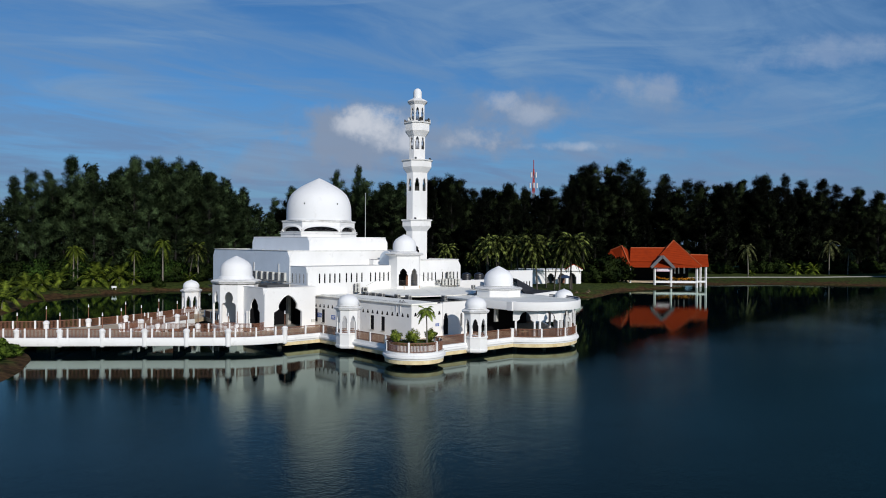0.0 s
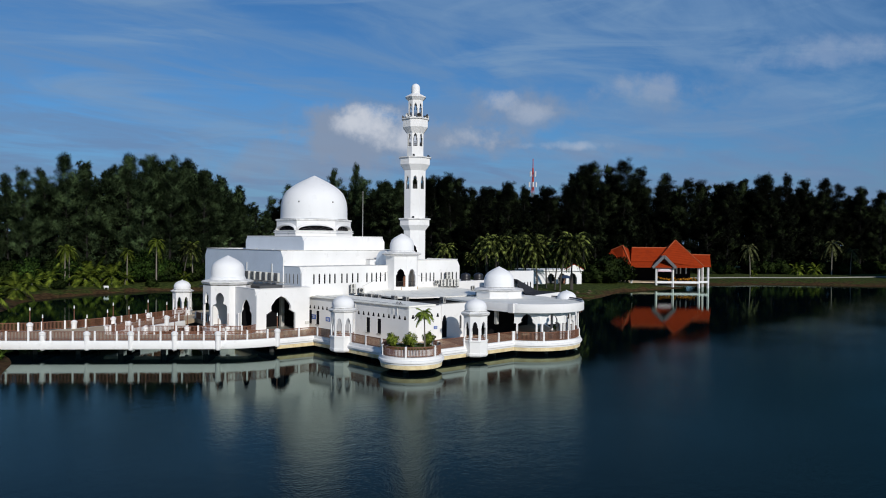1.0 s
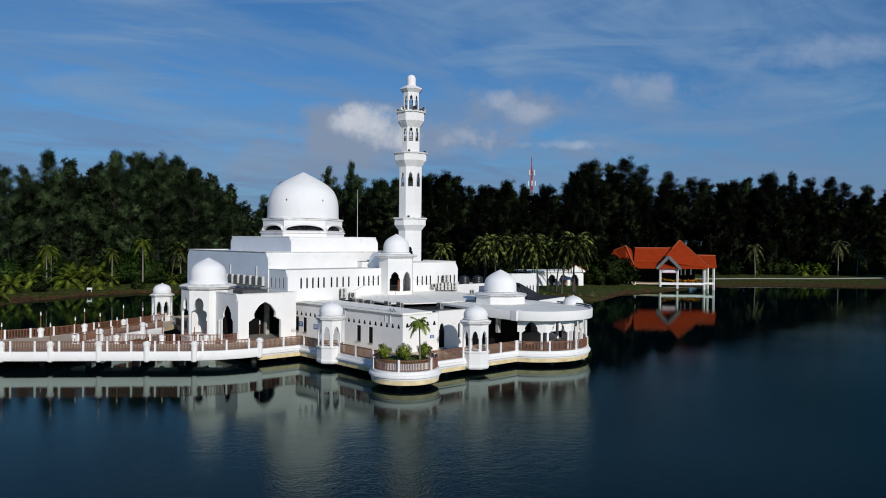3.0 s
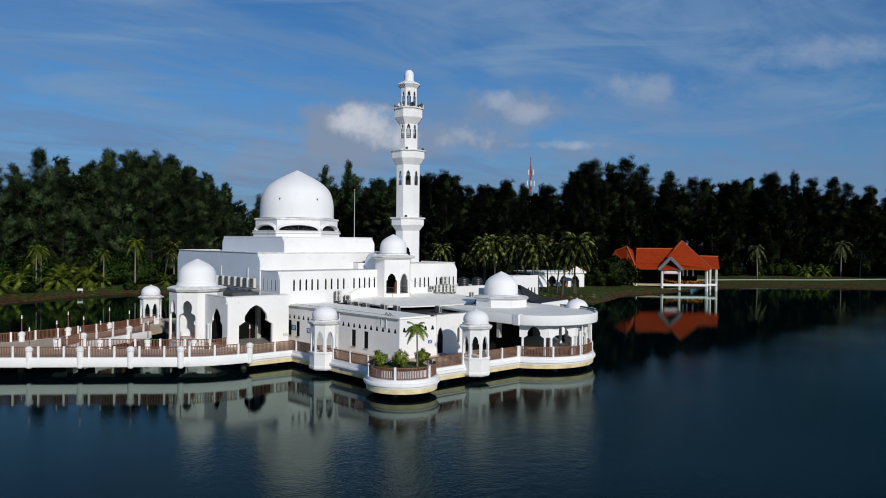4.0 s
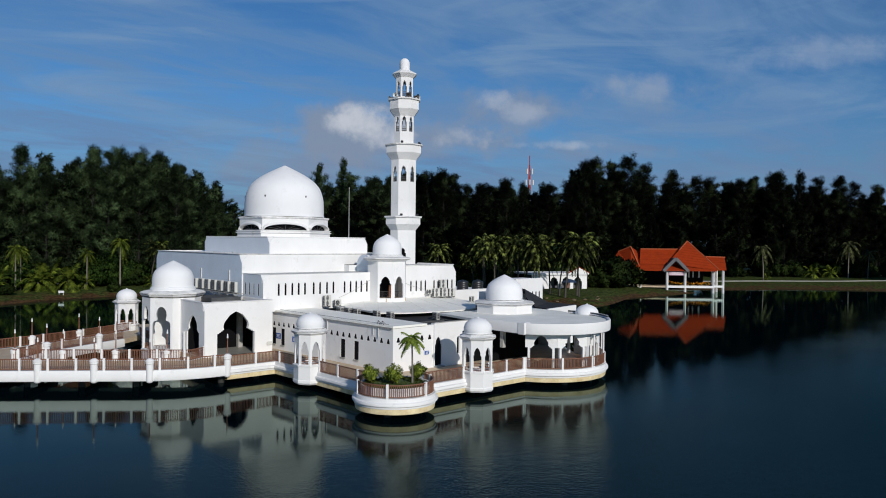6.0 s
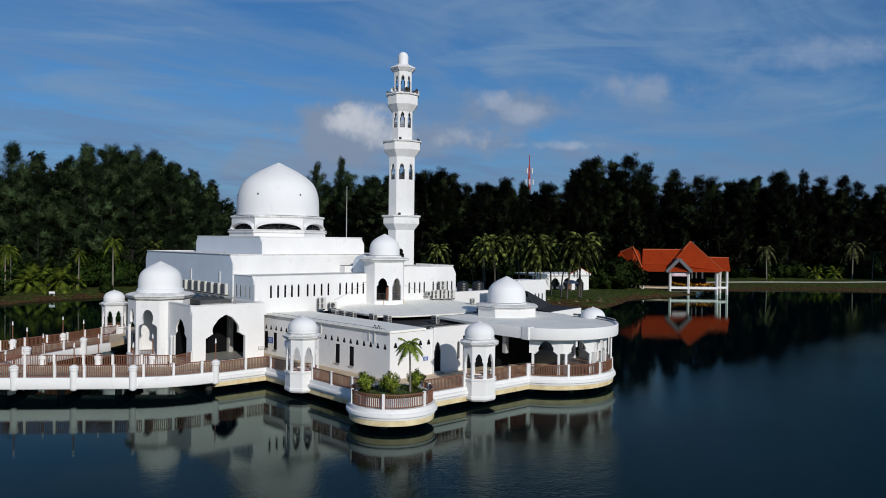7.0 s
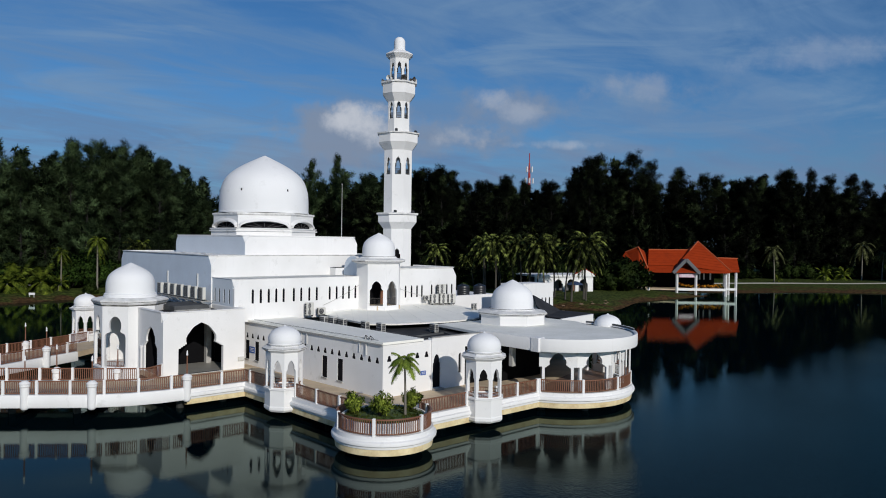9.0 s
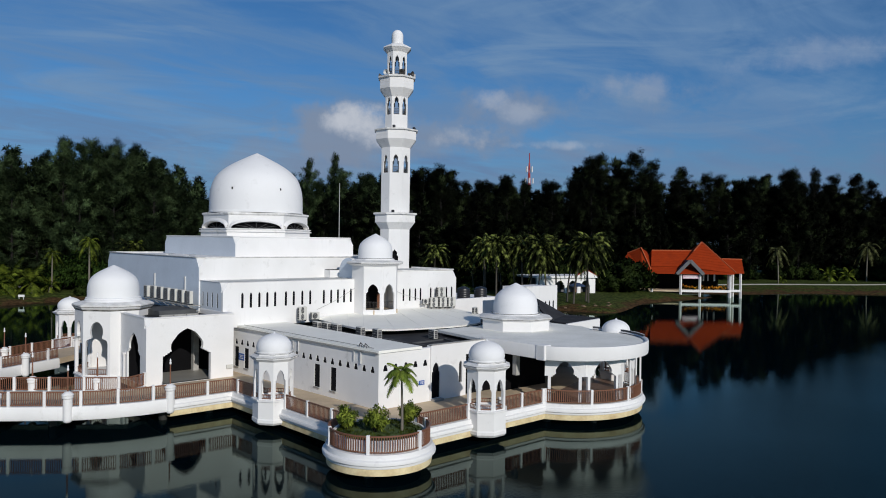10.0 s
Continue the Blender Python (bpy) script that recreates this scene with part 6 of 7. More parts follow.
# ---- plants ----
def leaves_mesh(name, mat, centers, size, rng, count, spread, slim=0.28, droop=0.0, axis=None):
    """Many small pointed leaves round each centre, as one mesh, shaded softly as clumps."""
    n = len(centers) * count
    c = np.repeat(np.asarray(centers, float), count, 0)
    off = rng.normal(0, 1, (n, 3))
    off /= np.linalg.norm(off, axis=1, keepdims=True)
    rad = spread * rng.random((n, 1)) ** 0.45
    p = c + off * rad * np.array([1, 1, 0.8])
    d = off + rng.normal(0, 0.5, (n, 3))
    d[:, 2] += -droop
    d /= np.linalg.norm(d, axis=1, keepdims=True)
    s = np.cross(d, rng.normal(0, 1, (n, 3)))
    s /= np.linalg.norm(s, axis=1, keepdims=True) + 1e-9
    ln = size * (0.6 + 0.8 * rng.random((n, 1)))
    w = ln * slim
    # outward direction of clump and crown, for soft shading
    mid = np.asarray(centers, float).mean(0)
    out = p - mid if axis is None else p * np.array([1, 1, 0]) + np.array([0, 0, axis])
    out /= np.linalg.norm(out, axis=1, keepdims=True) + 1e-9
    nor = off * 0.75 + out * 0.7 + rng.normal(0, 0.22, (n, 3))
    nor /= np.linalg.norm(nor, axis=1, keepdims=True)
    flip = np.sum(np.cross(s, d) * nor, 1, keepdims=True) < 0
    s = np.where(flip, -s, s)
    verts = np.stack([p - d * ln * 0.5 - s * w, p - d * ln * 0.5 + s * w, p + d * ln * 0.5], 1).reshape(-1, 3)
    me = bpy.data.meshes.new(name)
    me.vertices.add(len(verts))
    me.vertices.foreach_set("co", verts.ravel())
    me.loops.add(3 * n)
    me.loops.foreach_set("vertex_index", np.arange(3 * n).astype(np.int32))
    me.polygons.add(n)
    me.polygons.foreach_set("loop_start", (np.arange(n) * 3).astype(np.int32))
    me.update(calc_edges=True)
    me.polygons.foreach_set("use_smooth", [True] * n)
    me.normals_split_custom_set_from_vertices(np.repeat(nor, 3, 0).tolist())
    me.materials.append(mat)
    return me


def limb(bm, a, b, r0, r1, n=7):
    a, b = Vector(a), Vector(b)
    q = (b - a).to_track_quat("Z", "Y").to_matrix()
    rows = []
    for p, r in ((a, r0), (b, r1)):
        rows.append([bm.verts.new(p + q @ Vector((r * math.cos(2 * math.pi * i / n), r * math.sin(2 * math.pi * i / n), 0))) for i in range(n)])
    for i in range(n):
        bm.faces.new((rows[0][i], rows[0][(i + 1) % n], rows[1][(i + 1) % n], rows[1][i]))


def build_casuarina(seed, wide, gaps, count=96, size=0.22, limbs=96, leaf=None, label="tall feathery casuarina tree behind the lake, shade put into its colour"):
    """A tall feathery casuarina, 10 m of unit height scaled on copying."""
    rng = np.random.default_rng(seed)
    t = thing("casuarina_tree", label, "tree", group="casuarina grove")
    bm = B()
    lean = rng.normal(0, 0.25, 2)
    pts = [Vector((lean[0] * s * s, lean[1] * s * s, 10 * s * 0.97)) for s in np.linspace(0, 1, 7)]
    for k in range(6):
        limb(bm, pts[k], pts[k + 1], 0.11 * (1 - k / 6.4), 0.11 * (1 - (k + 1) / 6.4))
    centers = []
    lumps = rng.uniform(0, 6.28, 6)
    for k in range(limbs):
        s = 0.05 + 0.93 * (k / (limbs - 1)) ** 0.85
        base = Vector((lean[0] * s * s, lean[1] * s * s, 9.5 * s))
        az = k * 2.4 + rng.normal(0, 0.4)
        shape = (1 - ((s - 0.42) / 0.60) ** 2.0) ** 0.95 if s > 0.42 else 1 - 0.45 * ((0.42 - s) / 0.42) ** 2
        lump = 0.76 + 0.24 * math.sin(3 * az + lumps[0]) * math.sin(9 * s + lumps[1]) + 0.22 * math.sin(17 * s + 2 * az + lumps[2])
        reach = max(0.34, wide * shape * lump * (0.55 + 0.6 * rng.random()))
        if rng.random() < gaps:
            continue
        tip = base + Vector((math.cos(az) * reach, math.sin(az) * reach, reach * (0.25 + 0.5 * rng.random())))
        limb(bm, base, tip, 0.025, 0.008, 4)
        m = max(2, int(reach / 0.32))
        for j in range(1, m + 1):
            f = 0.2 + 0.8 * j / m
            centers.append(base.lerp(tip, f))
            if rng.random() < 0.5:
                centers.append(base.lerp(tip, f) + Vector((rng.normal(0, 0.18), rng.normal(0, 0.18), 0.25 * rng.random())))
    for k in range(7):
        centers.append(pts[-1] - Vector((rng.normal(0, 0.22), rng.normal(0, 0.22), 0.12 * k - 0.1)))
    part("trunk", bm, BARK, t)
    me = leaves_mesh("crown", leaf or LEAF_SHADED, [tuple(c) for c in centers], size, rng, count, 0.38, 0.055 if count > 40 else 0.12, -0.25, 2.2)
    ob = new("crown", me)
    ob.parent = t
    return t


SHAPES = ((2.1, 0.1), (1.7, 0.2), (2.4, 0.1), (1.5, 0.3), (2.0, 0.15), (2.7, 0.1), (1.25, 0.5))
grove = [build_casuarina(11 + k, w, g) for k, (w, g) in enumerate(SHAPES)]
pale_grove = [build_casuarina(111 + k, w, g, leaf=LEAF_LIT, label="tall grey-green feathery casuarina tree on the far shore") for k, (w, g) in enumerate(SHAPES[:5])]
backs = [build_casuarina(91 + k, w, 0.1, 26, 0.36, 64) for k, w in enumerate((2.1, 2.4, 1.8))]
pale_backs = [build_casuarina(95 + k, w, 0.1, 26, 0.36, 64, LEAF_LIT, "tall grey-green feathery casuarina tree on the far shore") for k, w in enumerate((2.1, 2.4))]
LEFT_GROVE = [(-15, 152, 24.9), (-10, 156, 25.5), (-3, 160, 27.5), (0, 154, 29), (6, 161, 29.7), (10, 158, 33.7), (14, 155, 30.5), (20, 159, 31.7), (24, 155, 34.7), (26, 149, 33.9), (32, 154, 34.8), (33, 148, 34.2), (38, 151, 34.4), (41, 145, 30.9), (46, 148, 28.2), (51, 149, 23.9), (56, 151, 22)]
MID_GROVE = [(75, 169, 25.9), (82, 170, 30.2), (86, 162, 31), (91, 159, 35.6), (100, 159, 38), (100, 151, 33.2), (103, 145, 31.4), (111, 148, 32.5), (114, 142, 33.1), (119, 138, 34.1), (121, 132, 34.5), (128, 130, 29.9), (131, 124, 30.2), (141, 125, 32.2), (141, 117, 30.7), (143, 109, 30.2), (150, 107, 31.3), (108, 152, 32.1), (117, 145, 33.5), (125, 134, 33.4), (134, 128, 30.4), (137, 121, 31.7), (146, 113, 30.5), (152, 101, 32), (95, 160, 30)]
RIGHT_GROVE = [(170, 115, 39.5), (175, 111, 41), (181, 105, 42.1), (189, 103, 39.4), (190, 96, 36.8), (196, 90, 35), (202, 87, 34.6), (209, 81, 34.4), (219, 80, 35.3), (218, 74, 36.4), (219, 69, 37.2), (226, 67, 37.6), (233, 63, 35.4), (236, 59, 35.8), (245, 56, 34), (248, 50, 32.9), (250, 44, 31.4), (257, 39, 31.4), (270, 34, 31.7)]
rng = np.random.default_rng(5)
used = set()
VIEW = Vector((0.67, 0.74))


def plant(sources, k, x, y, h, unit, wide=1.0):
    src = sources[k % len(sources)]
    z = float(land_height(np.array([float(x)]), np.array([float(y)]))[0]) - 0.1
    s = h / unit
    m = pose(x, y, z, 0, 0, float(rng.random() * 360)) @ Matrix.Diagonal((s * wide, s * wide, s, 1))
    if id(src) not in used:
        used.add(id(src))
        src.matrix_basis = m
        return src
    o = copy_thing(src, pose(0, 0, 0))
    o.matrix_basis = m
    return o


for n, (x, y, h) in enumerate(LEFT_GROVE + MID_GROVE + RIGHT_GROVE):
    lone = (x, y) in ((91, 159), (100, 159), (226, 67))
    # lit-toned needles on the left, shade-toned needles for the other groves
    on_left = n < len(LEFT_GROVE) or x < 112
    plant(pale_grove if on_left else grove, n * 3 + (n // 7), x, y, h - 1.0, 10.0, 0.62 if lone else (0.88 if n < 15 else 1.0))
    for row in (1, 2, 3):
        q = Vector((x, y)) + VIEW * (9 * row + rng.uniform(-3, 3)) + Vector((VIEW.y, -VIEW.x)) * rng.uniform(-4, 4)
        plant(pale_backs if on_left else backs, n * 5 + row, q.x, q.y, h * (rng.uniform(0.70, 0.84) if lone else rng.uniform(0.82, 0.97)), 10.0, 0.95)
for k in range(28):
    q = Vector((60 + 5.5 * k, 176 - 6.2 * k)) if k < 13 else Vector((146 + 8.4 * (k - 13), 112 - 4.9 * (k - 13)))
    q += Vector((rng.uniform(-3, 3), rng.uniform(-3, 3)))
    plant(backs, k, q.x, q.y, rng.uniform(20, 26), 10.0, 1.1)
# unseen trees added on the south shore to shade the right-hand grove
for k in range(14):
    q = Vector((214 + 3.2 * (k % 5), 8 - 6.5 * k)) + Vector((rng.uniform(-2, 2), rng.uniform(-2, 2)))
    plant(backs, k, q.x, q.y, rng.uniform(30, 35), 10.0, 1.1)


def frond_mesh(bm, a, length, rise, droop, leaflets, width, rng, tilt=0.6):
    """One feather palm frond: an arched rib with pointed leaflets on both sides."""
    d = Vector((math.cos(a), math.sin(a), 0))
    s = Vector((-d.y, d.x, 0))
    length /= math.sqrt(1 + 0.5 * rise * rise)
    pts = []
    for k in range(8):
        f = k / 7
        pts.append(d * (length * (f - 0.12 * f * f)) + Vector((0, 0, rise * f * length - droop * f * f * length)))
    for p, q in zip(pts, pts[1:]):
        v = [bm.verts.new(w) for w in (p + s * 0.02, p - s * 0.02, q - s * 0.015, q + s * 0.015)]
        bm.faces.new(v)
    for k in range(leaflets):
        f = 0.12 + 0.88 * k / (leaflets - 1)
        i = min(6, int(f * 7))
        p = pts[i].lerp(pts[i + 1], f * 7 - i)
        e = (pts[i + 1] - pts[i]).normalized()
        w = width * math.sin(math.pi * (0.12 + 0.80 * f)) * rng.uniform(0.8, 1.1)
        for side in (1, -1):
            tip = p + s * side * w * 0.75 + e * w * 0.55 - Vector((0, 0, tilt * w * rng.uniform(0.6, 1.2)))
            b = e * length * 0.028
            bm.faces.new([bm.verts.new(w2) for w2 in (p - b, p + b, tip)])


def build_palm(seed, name, label, leaf, fronds=20, length=3.6, lean=0.6, unit=10.0, rise=0.75, droop=0.95, leaflets=20, group="shore palms", bark=PALM_BARK, girth=0.16):
    rng = np.random.default_rng(seed)
    t = thing(name, label, "palm", group=group)
    bm = B()
    ang = rng.uniform(0, 6.28)
    pts = [Vector((lean * math.cos(ang) * s * s, lean * math.sin(ang) * s * s, unit * s)) for s in np.linspace(0, 1, 8)]
    for k in range(7):
        limb(bm, pts[k], pts[k + 1], girth * (1.15 - 0.07 * k), girth * (1.15 - 0.07 * (k + 1)), 9)
    part("trunk", bm, bark, t, "", True)
    bm = B()
    for k in range(fronds):
        f = k / (fronds - 1)
        frond_mesh(bm, k * 2.4, length * rng.uniform(0.85, 1.1), rise * (1 - 1.25 * f) + rng.uniform(-0.2, 0.2), droop * rng.uniform(0.55, 1.05), leaflets, length * (0.36 if leaf is LEAF_FAN else 0.19 if leaf is LEAF_PALM else 0.27), rng, 0.75 if leaf is LEAF_PALM else 0.45)
    bmesh.ops.translate(bm, vec=pts[-1], verts=bm.verts[:])
    me = bpy.data.meshes.new("crown")
    bm.to_mesh(me)
    bm.free()
    me.materials.append(leaf)
    ob = new("crown", me)
    ob.parent = t
    return t


coco = [build_palm(31 + k, "coconut_palm", "tall coconut palm with drooping dark green fronds", LEAF_PALM, 30, 4.2, 0.8 + 0.6 * k, 9.4, 1.35, 1.15, 38, bark=COCO_BARK) for k in range(3)]
royal = [build_palm(41 + k, "royal_palm", "slender pale-trunked palm on the grassy shore", LEAF_YELLOW, 19, 3.4, 0.1, 10.0, 1.5, 1.2, 20, "shore palms", PALM_BARK, 0.2) for k in range(2)]
low_palm = [build_palm(51 + k, "bushy_palm", "low bushy palm with arching yellow-green fronds", LEAF_YELLOW, 15, 4.2, 0.2, 1.6, 2.5, 1.7, 30) for k in range(2)]
for k, (x, y, h) in enumerate(((79.4, 70.2, 11.4), (81.0, 64.9, 11.3), (84.5, 66.0, 12.0), (82.4, 60.2, 11.4), (86.9, 61.4, 10.6), (84.3, 55.2, 11.9), (88.6, 55.6, 12.2), (87.2, 54.0, 9.6), (85.4, 57.6, 10.4), (83.0, 62.6, 9.2),
                               (85.4, 79.5, 11.4), (93.5, 82.7, 8.5), (88.5, 82.0, 10.5), (89.0, 74.0, 9.0), (86.8, 84, 7.5), (79, 88, 9.5), (90.8, 79.6, 8.8), (28.3, 126.7, 9.3))):
    plant(coco, k, x, y, h, 10.0, 0.95)
slim = build_palm(45, "coconut_palm", "slender young coconut palm with sparse hanging fronds on the far bank", LEAF_DRY, 14, 4.2, 0.5, 9.2, 1.5, 1.35, 26, "shore palms", PALM_BARK, 0.17)
for k, (x, y, h) in enumerate(((190, 63.0, 10.4), (222, 50.0, 11.6), (229, 46.5, 9.0))):
    plant([slim], k, x, y, h, 10.0, 0.95)
for k, (x, y, h) in enumerate(((1.8, 127.1, 8.4), (15.1, 127.3, 7.6), (21.8, 127.1, 9.9), (31, 128, 9.0), (2.9, 128.0, 8.0))):
    plant(royal, k, x, y, h, 10.0, 0.9)
for k, (x, y, h) in enumerate(((-12.1, 105.7, 2.2), (5.4, 124.5, 2.4), (-6.7, 116.8, 1.9), (-19.8, 84.6, 1.9), (11.2, 125.5, 2.5), (213, 57.5, 1.9), (219, 54.5, 1.9), (27.8, 124.4, 1.3), (191.0, 62.4, 1.0), (-2, 124, 2.2), (14.6, 127, 1.6), (8, 128, 2.8), (-15, 108, 1.6))):
    plant(low_palm, k, x, y, h, 2.0, 1.1)


def build_bush(seed, name, label, leaf, r=1.0, dense=1.0, size=0.16, category="bush", group="shore bushes", low=0.15):
    rng = np.random.default_rng(seed)
    t = thing(name, label, category, group=group)
    bm = B()
    centers = []
    for k in range(int(26 * dense)):
        az, el = rng.uniform(0, 6.28), rng.uniform(low, 1.45)
        reach = r * rng.uniform(0.5, 1.05)
        tip = Vector((math.cos(az) * math.cos(el), math.sin(az) * math.cos(el), 0.15 + math.sin(el) * 1.05)) * reach
        limb(bm, (0, 0, 0), tip, 0.025 * r, 0.008 * r, 5)
        centers += [tuple(tip), tuple(tip * 0.72)]
    part("stems", bm, BARK, t)
    me = leaves_mesh("foliage", leaf, centers, size * r, rng, 66, 0.28 * r, 0.36)
    ob = new("foliage", me)
    ob.parent = t
    return t


bushes = [build_bush(61 + k, "bush", "rounded dark green bush on the shore", LEAF_BUSH, 1.0, 1.4) for k in range(3)]
for k, (x, y, h) in enumerate(((118.5, 66.5, 10.4), (121.5, 67.5, 8.6), (115.5, 67.5, 8.6), (112.0, 70.0, 5.0), (-1.5, 118.5, 3.0), (19, 122, 2.8), (23, 131, 3.5), (12, 131, 3.5), (36, 125, 4.0), (40, 120, 4.5), (46, 116, 4.0), (-16, 101, 2.5), (60, 96, 4), (70, 84, 4), (76, 76, 3.5), (0, 132, 5), (6, 133, 6), (17, 133, 6), (26, 132, 6), (33, 130, 5.5), (-8, 130, 5), (-14, 124, 4.5), (30, 127, 3.5))):
    plant(bushes, k, x, y, h * 0.55, 1.0)
for k in range(18):
    x, y = 78 + 2.1 * k, 92 - 0.9 * k
    plant(bushes, k, x + rng.uniform(-1.5, 1.5), y + rng.uniform(-1.5, 1.5), rng.uniform(2.2, 3.4), 1.0)
for k in range(60):
    x, y = (-14 + 2.3 * k, 146 - 0.1 * k) if k < 28 else (100 + 5.3 * (k - 28), 138 - 3.4 * (k - 28))
    plant(bushes, k, x + rng.uniform(-2, 2), y + rng.uniform(-2, 2), rng.uniform(2.0, 4.2), 1.0)



def build_stone(seed):
    rs = np.random.default_rng(seed)
    bm = B()
    bmesh.ops.create_icosphere(bm, subdivisions=2, radius=1.0)
    for v in bm.verts:
        v.co *= 0.8 + 0.2 * math.sin(3.1 * v.co.x + seed) * math.sin(2.7 * v.co.y + 2 * seed) + 0.12 * rs.random()
        v.co.z = max(-0.4, v.co.z * 0.65)
    ob = link_mesh("bank_stone", bm, BANK_STONE)
    return tagged(ob, "rough brown stone on the grassy bank", "stone", group="bank stones")


stones = [build_stone(4), build_stone(9)]
for k, (x, y, h) in enumerate(((79.5, 53.0, 0.55), (81.2, 54.6, 0.4), (83.6, 52.4, 0.6), (85.0, 50.8, 0.45), (86.6, 52.2, 0.35), (88.2, 50.4, 0.6), (90.5, 51.6, 0.4), (82.0, 58.0, 0.5), (92.5, 53.4, 0.45))):
    plant(stones, k, x, y, h * 0.8, 1.0, 1.1)

lush = [build_bush(91 + k, "broadleaf_tree", "round lush green broad-leaved tree behind the lakeside path", LEAF_LUSH, 1.0, 1.6, 0.12, "tree", "lakeside broadleaf trees") for k in range(2)]
for k, (x, y, h) in enumerate(((18.0, 131.5, 5.0), (21.5, 133.0, 5.6), (24.8, 132.0, 4.2), (3.5, 130.5, 5.2), (-4.5, 131.0, 4.6), (28.5, 133.5, 3.8))):
    plant(lush, k, x, y, h, 1.0, 0.8)

tufts = [build_bush(66 + k, "grass_clump", "green clump of long grass on the bank beside the footbridge", LEAF_GRASS, 1.0, 1.0, 0.22, "grass", "bank grass") for k in range(2)]
for k, (x, y, h) in enumerate(((-28.4, 30.6, 0.8), (-29.6, 28.4, 0.9), (-30.2, 32.4, 1.1), (-31.2, 26.0, 0.9), (-29.2, 34.0, 0.9), (-31.6, 29.5, 1.1), (-28.2, 32.6, 0.7))):
    plant(tufts, k, x, y, h, 1.0, 1.3)

# ---- planted bastion ----
planter = thing("planter", "round white planter curb filled with turf in the bastion", "planter", (*ROT_C, FLOOR))
bm = B()
lathe(bm, [(2.50, FLOOR), (2.50, FLOOR + 0.58), (2.47, FLOOR + 0.62), (2.36, FLOOR + 0.62), (2.34, FLOOR + 0.5)], 56, ROT_C)
part("curb", bm, WHITE, planter, "", True)
bm = B()
lathe(bm, [(2.35, FLOOR + 0.52), (2.0, FLOOR + 0.58), (1.2, FLOOR + 0.64), (0, FLOOR + 0.66)], 48, ROT_C)
part("turf", bm, SOIL, planter, "dark green turf", True)
rngt = np.random.default_rng(17)
spots = [(2.25 * math.sqrt(u) * math.cos(a), 2.25 * math.sqrt(u) * math.sin(a), 0.62) for u, a in zip(rngt.random(420), rngt.uniform(0, 6.283, 420))]
blades = new("grass_blades", leaves_mesh("grass_blades", LEAF_YELLOW, spots, 0.16, rngt, 14, 0.13, 0.10, -1.5))
blades.parent = planter
tagged(blades, "short green grass blades", kind="stuff")
shrubs = [build_bush(71 + k, "shrub", "leafy sunlit shrub in the round planting bed", LEAF_SHRUB, 1.0, 1.0, 0.11, "shrub", "bastion shrubs", 0.55) for k in range(2)]
for k, (x, y, s) in enumerate(((-1.45, 4.35, 0.84), (-0.75, 2.75, 0.90), (1.80, 3.05, 0.84))):
    m = pose(x, y, FLOOR + 0.58, 0, 0, 70 * k) @ Matrix.Diagonal((s, s, s * 1.2, 1))
    if k < 2:
        shrubs[k].matrix_basis = m
    else:
        o = copy_thing(shrubs[0], pose(0, 0, 0))
        o.matrix_basis = m
fan = build_palm(81, "small_palm", "young palm with a bare trunk in the planting bed", LEAF_FAN, 18, 1.20, 0.08, 3.2, 1.0, 0.92, 46, "bastion palm", PALM_BARK, 0.07)
fan.location = (0.6, 2.15, FLOOR + 0.6)


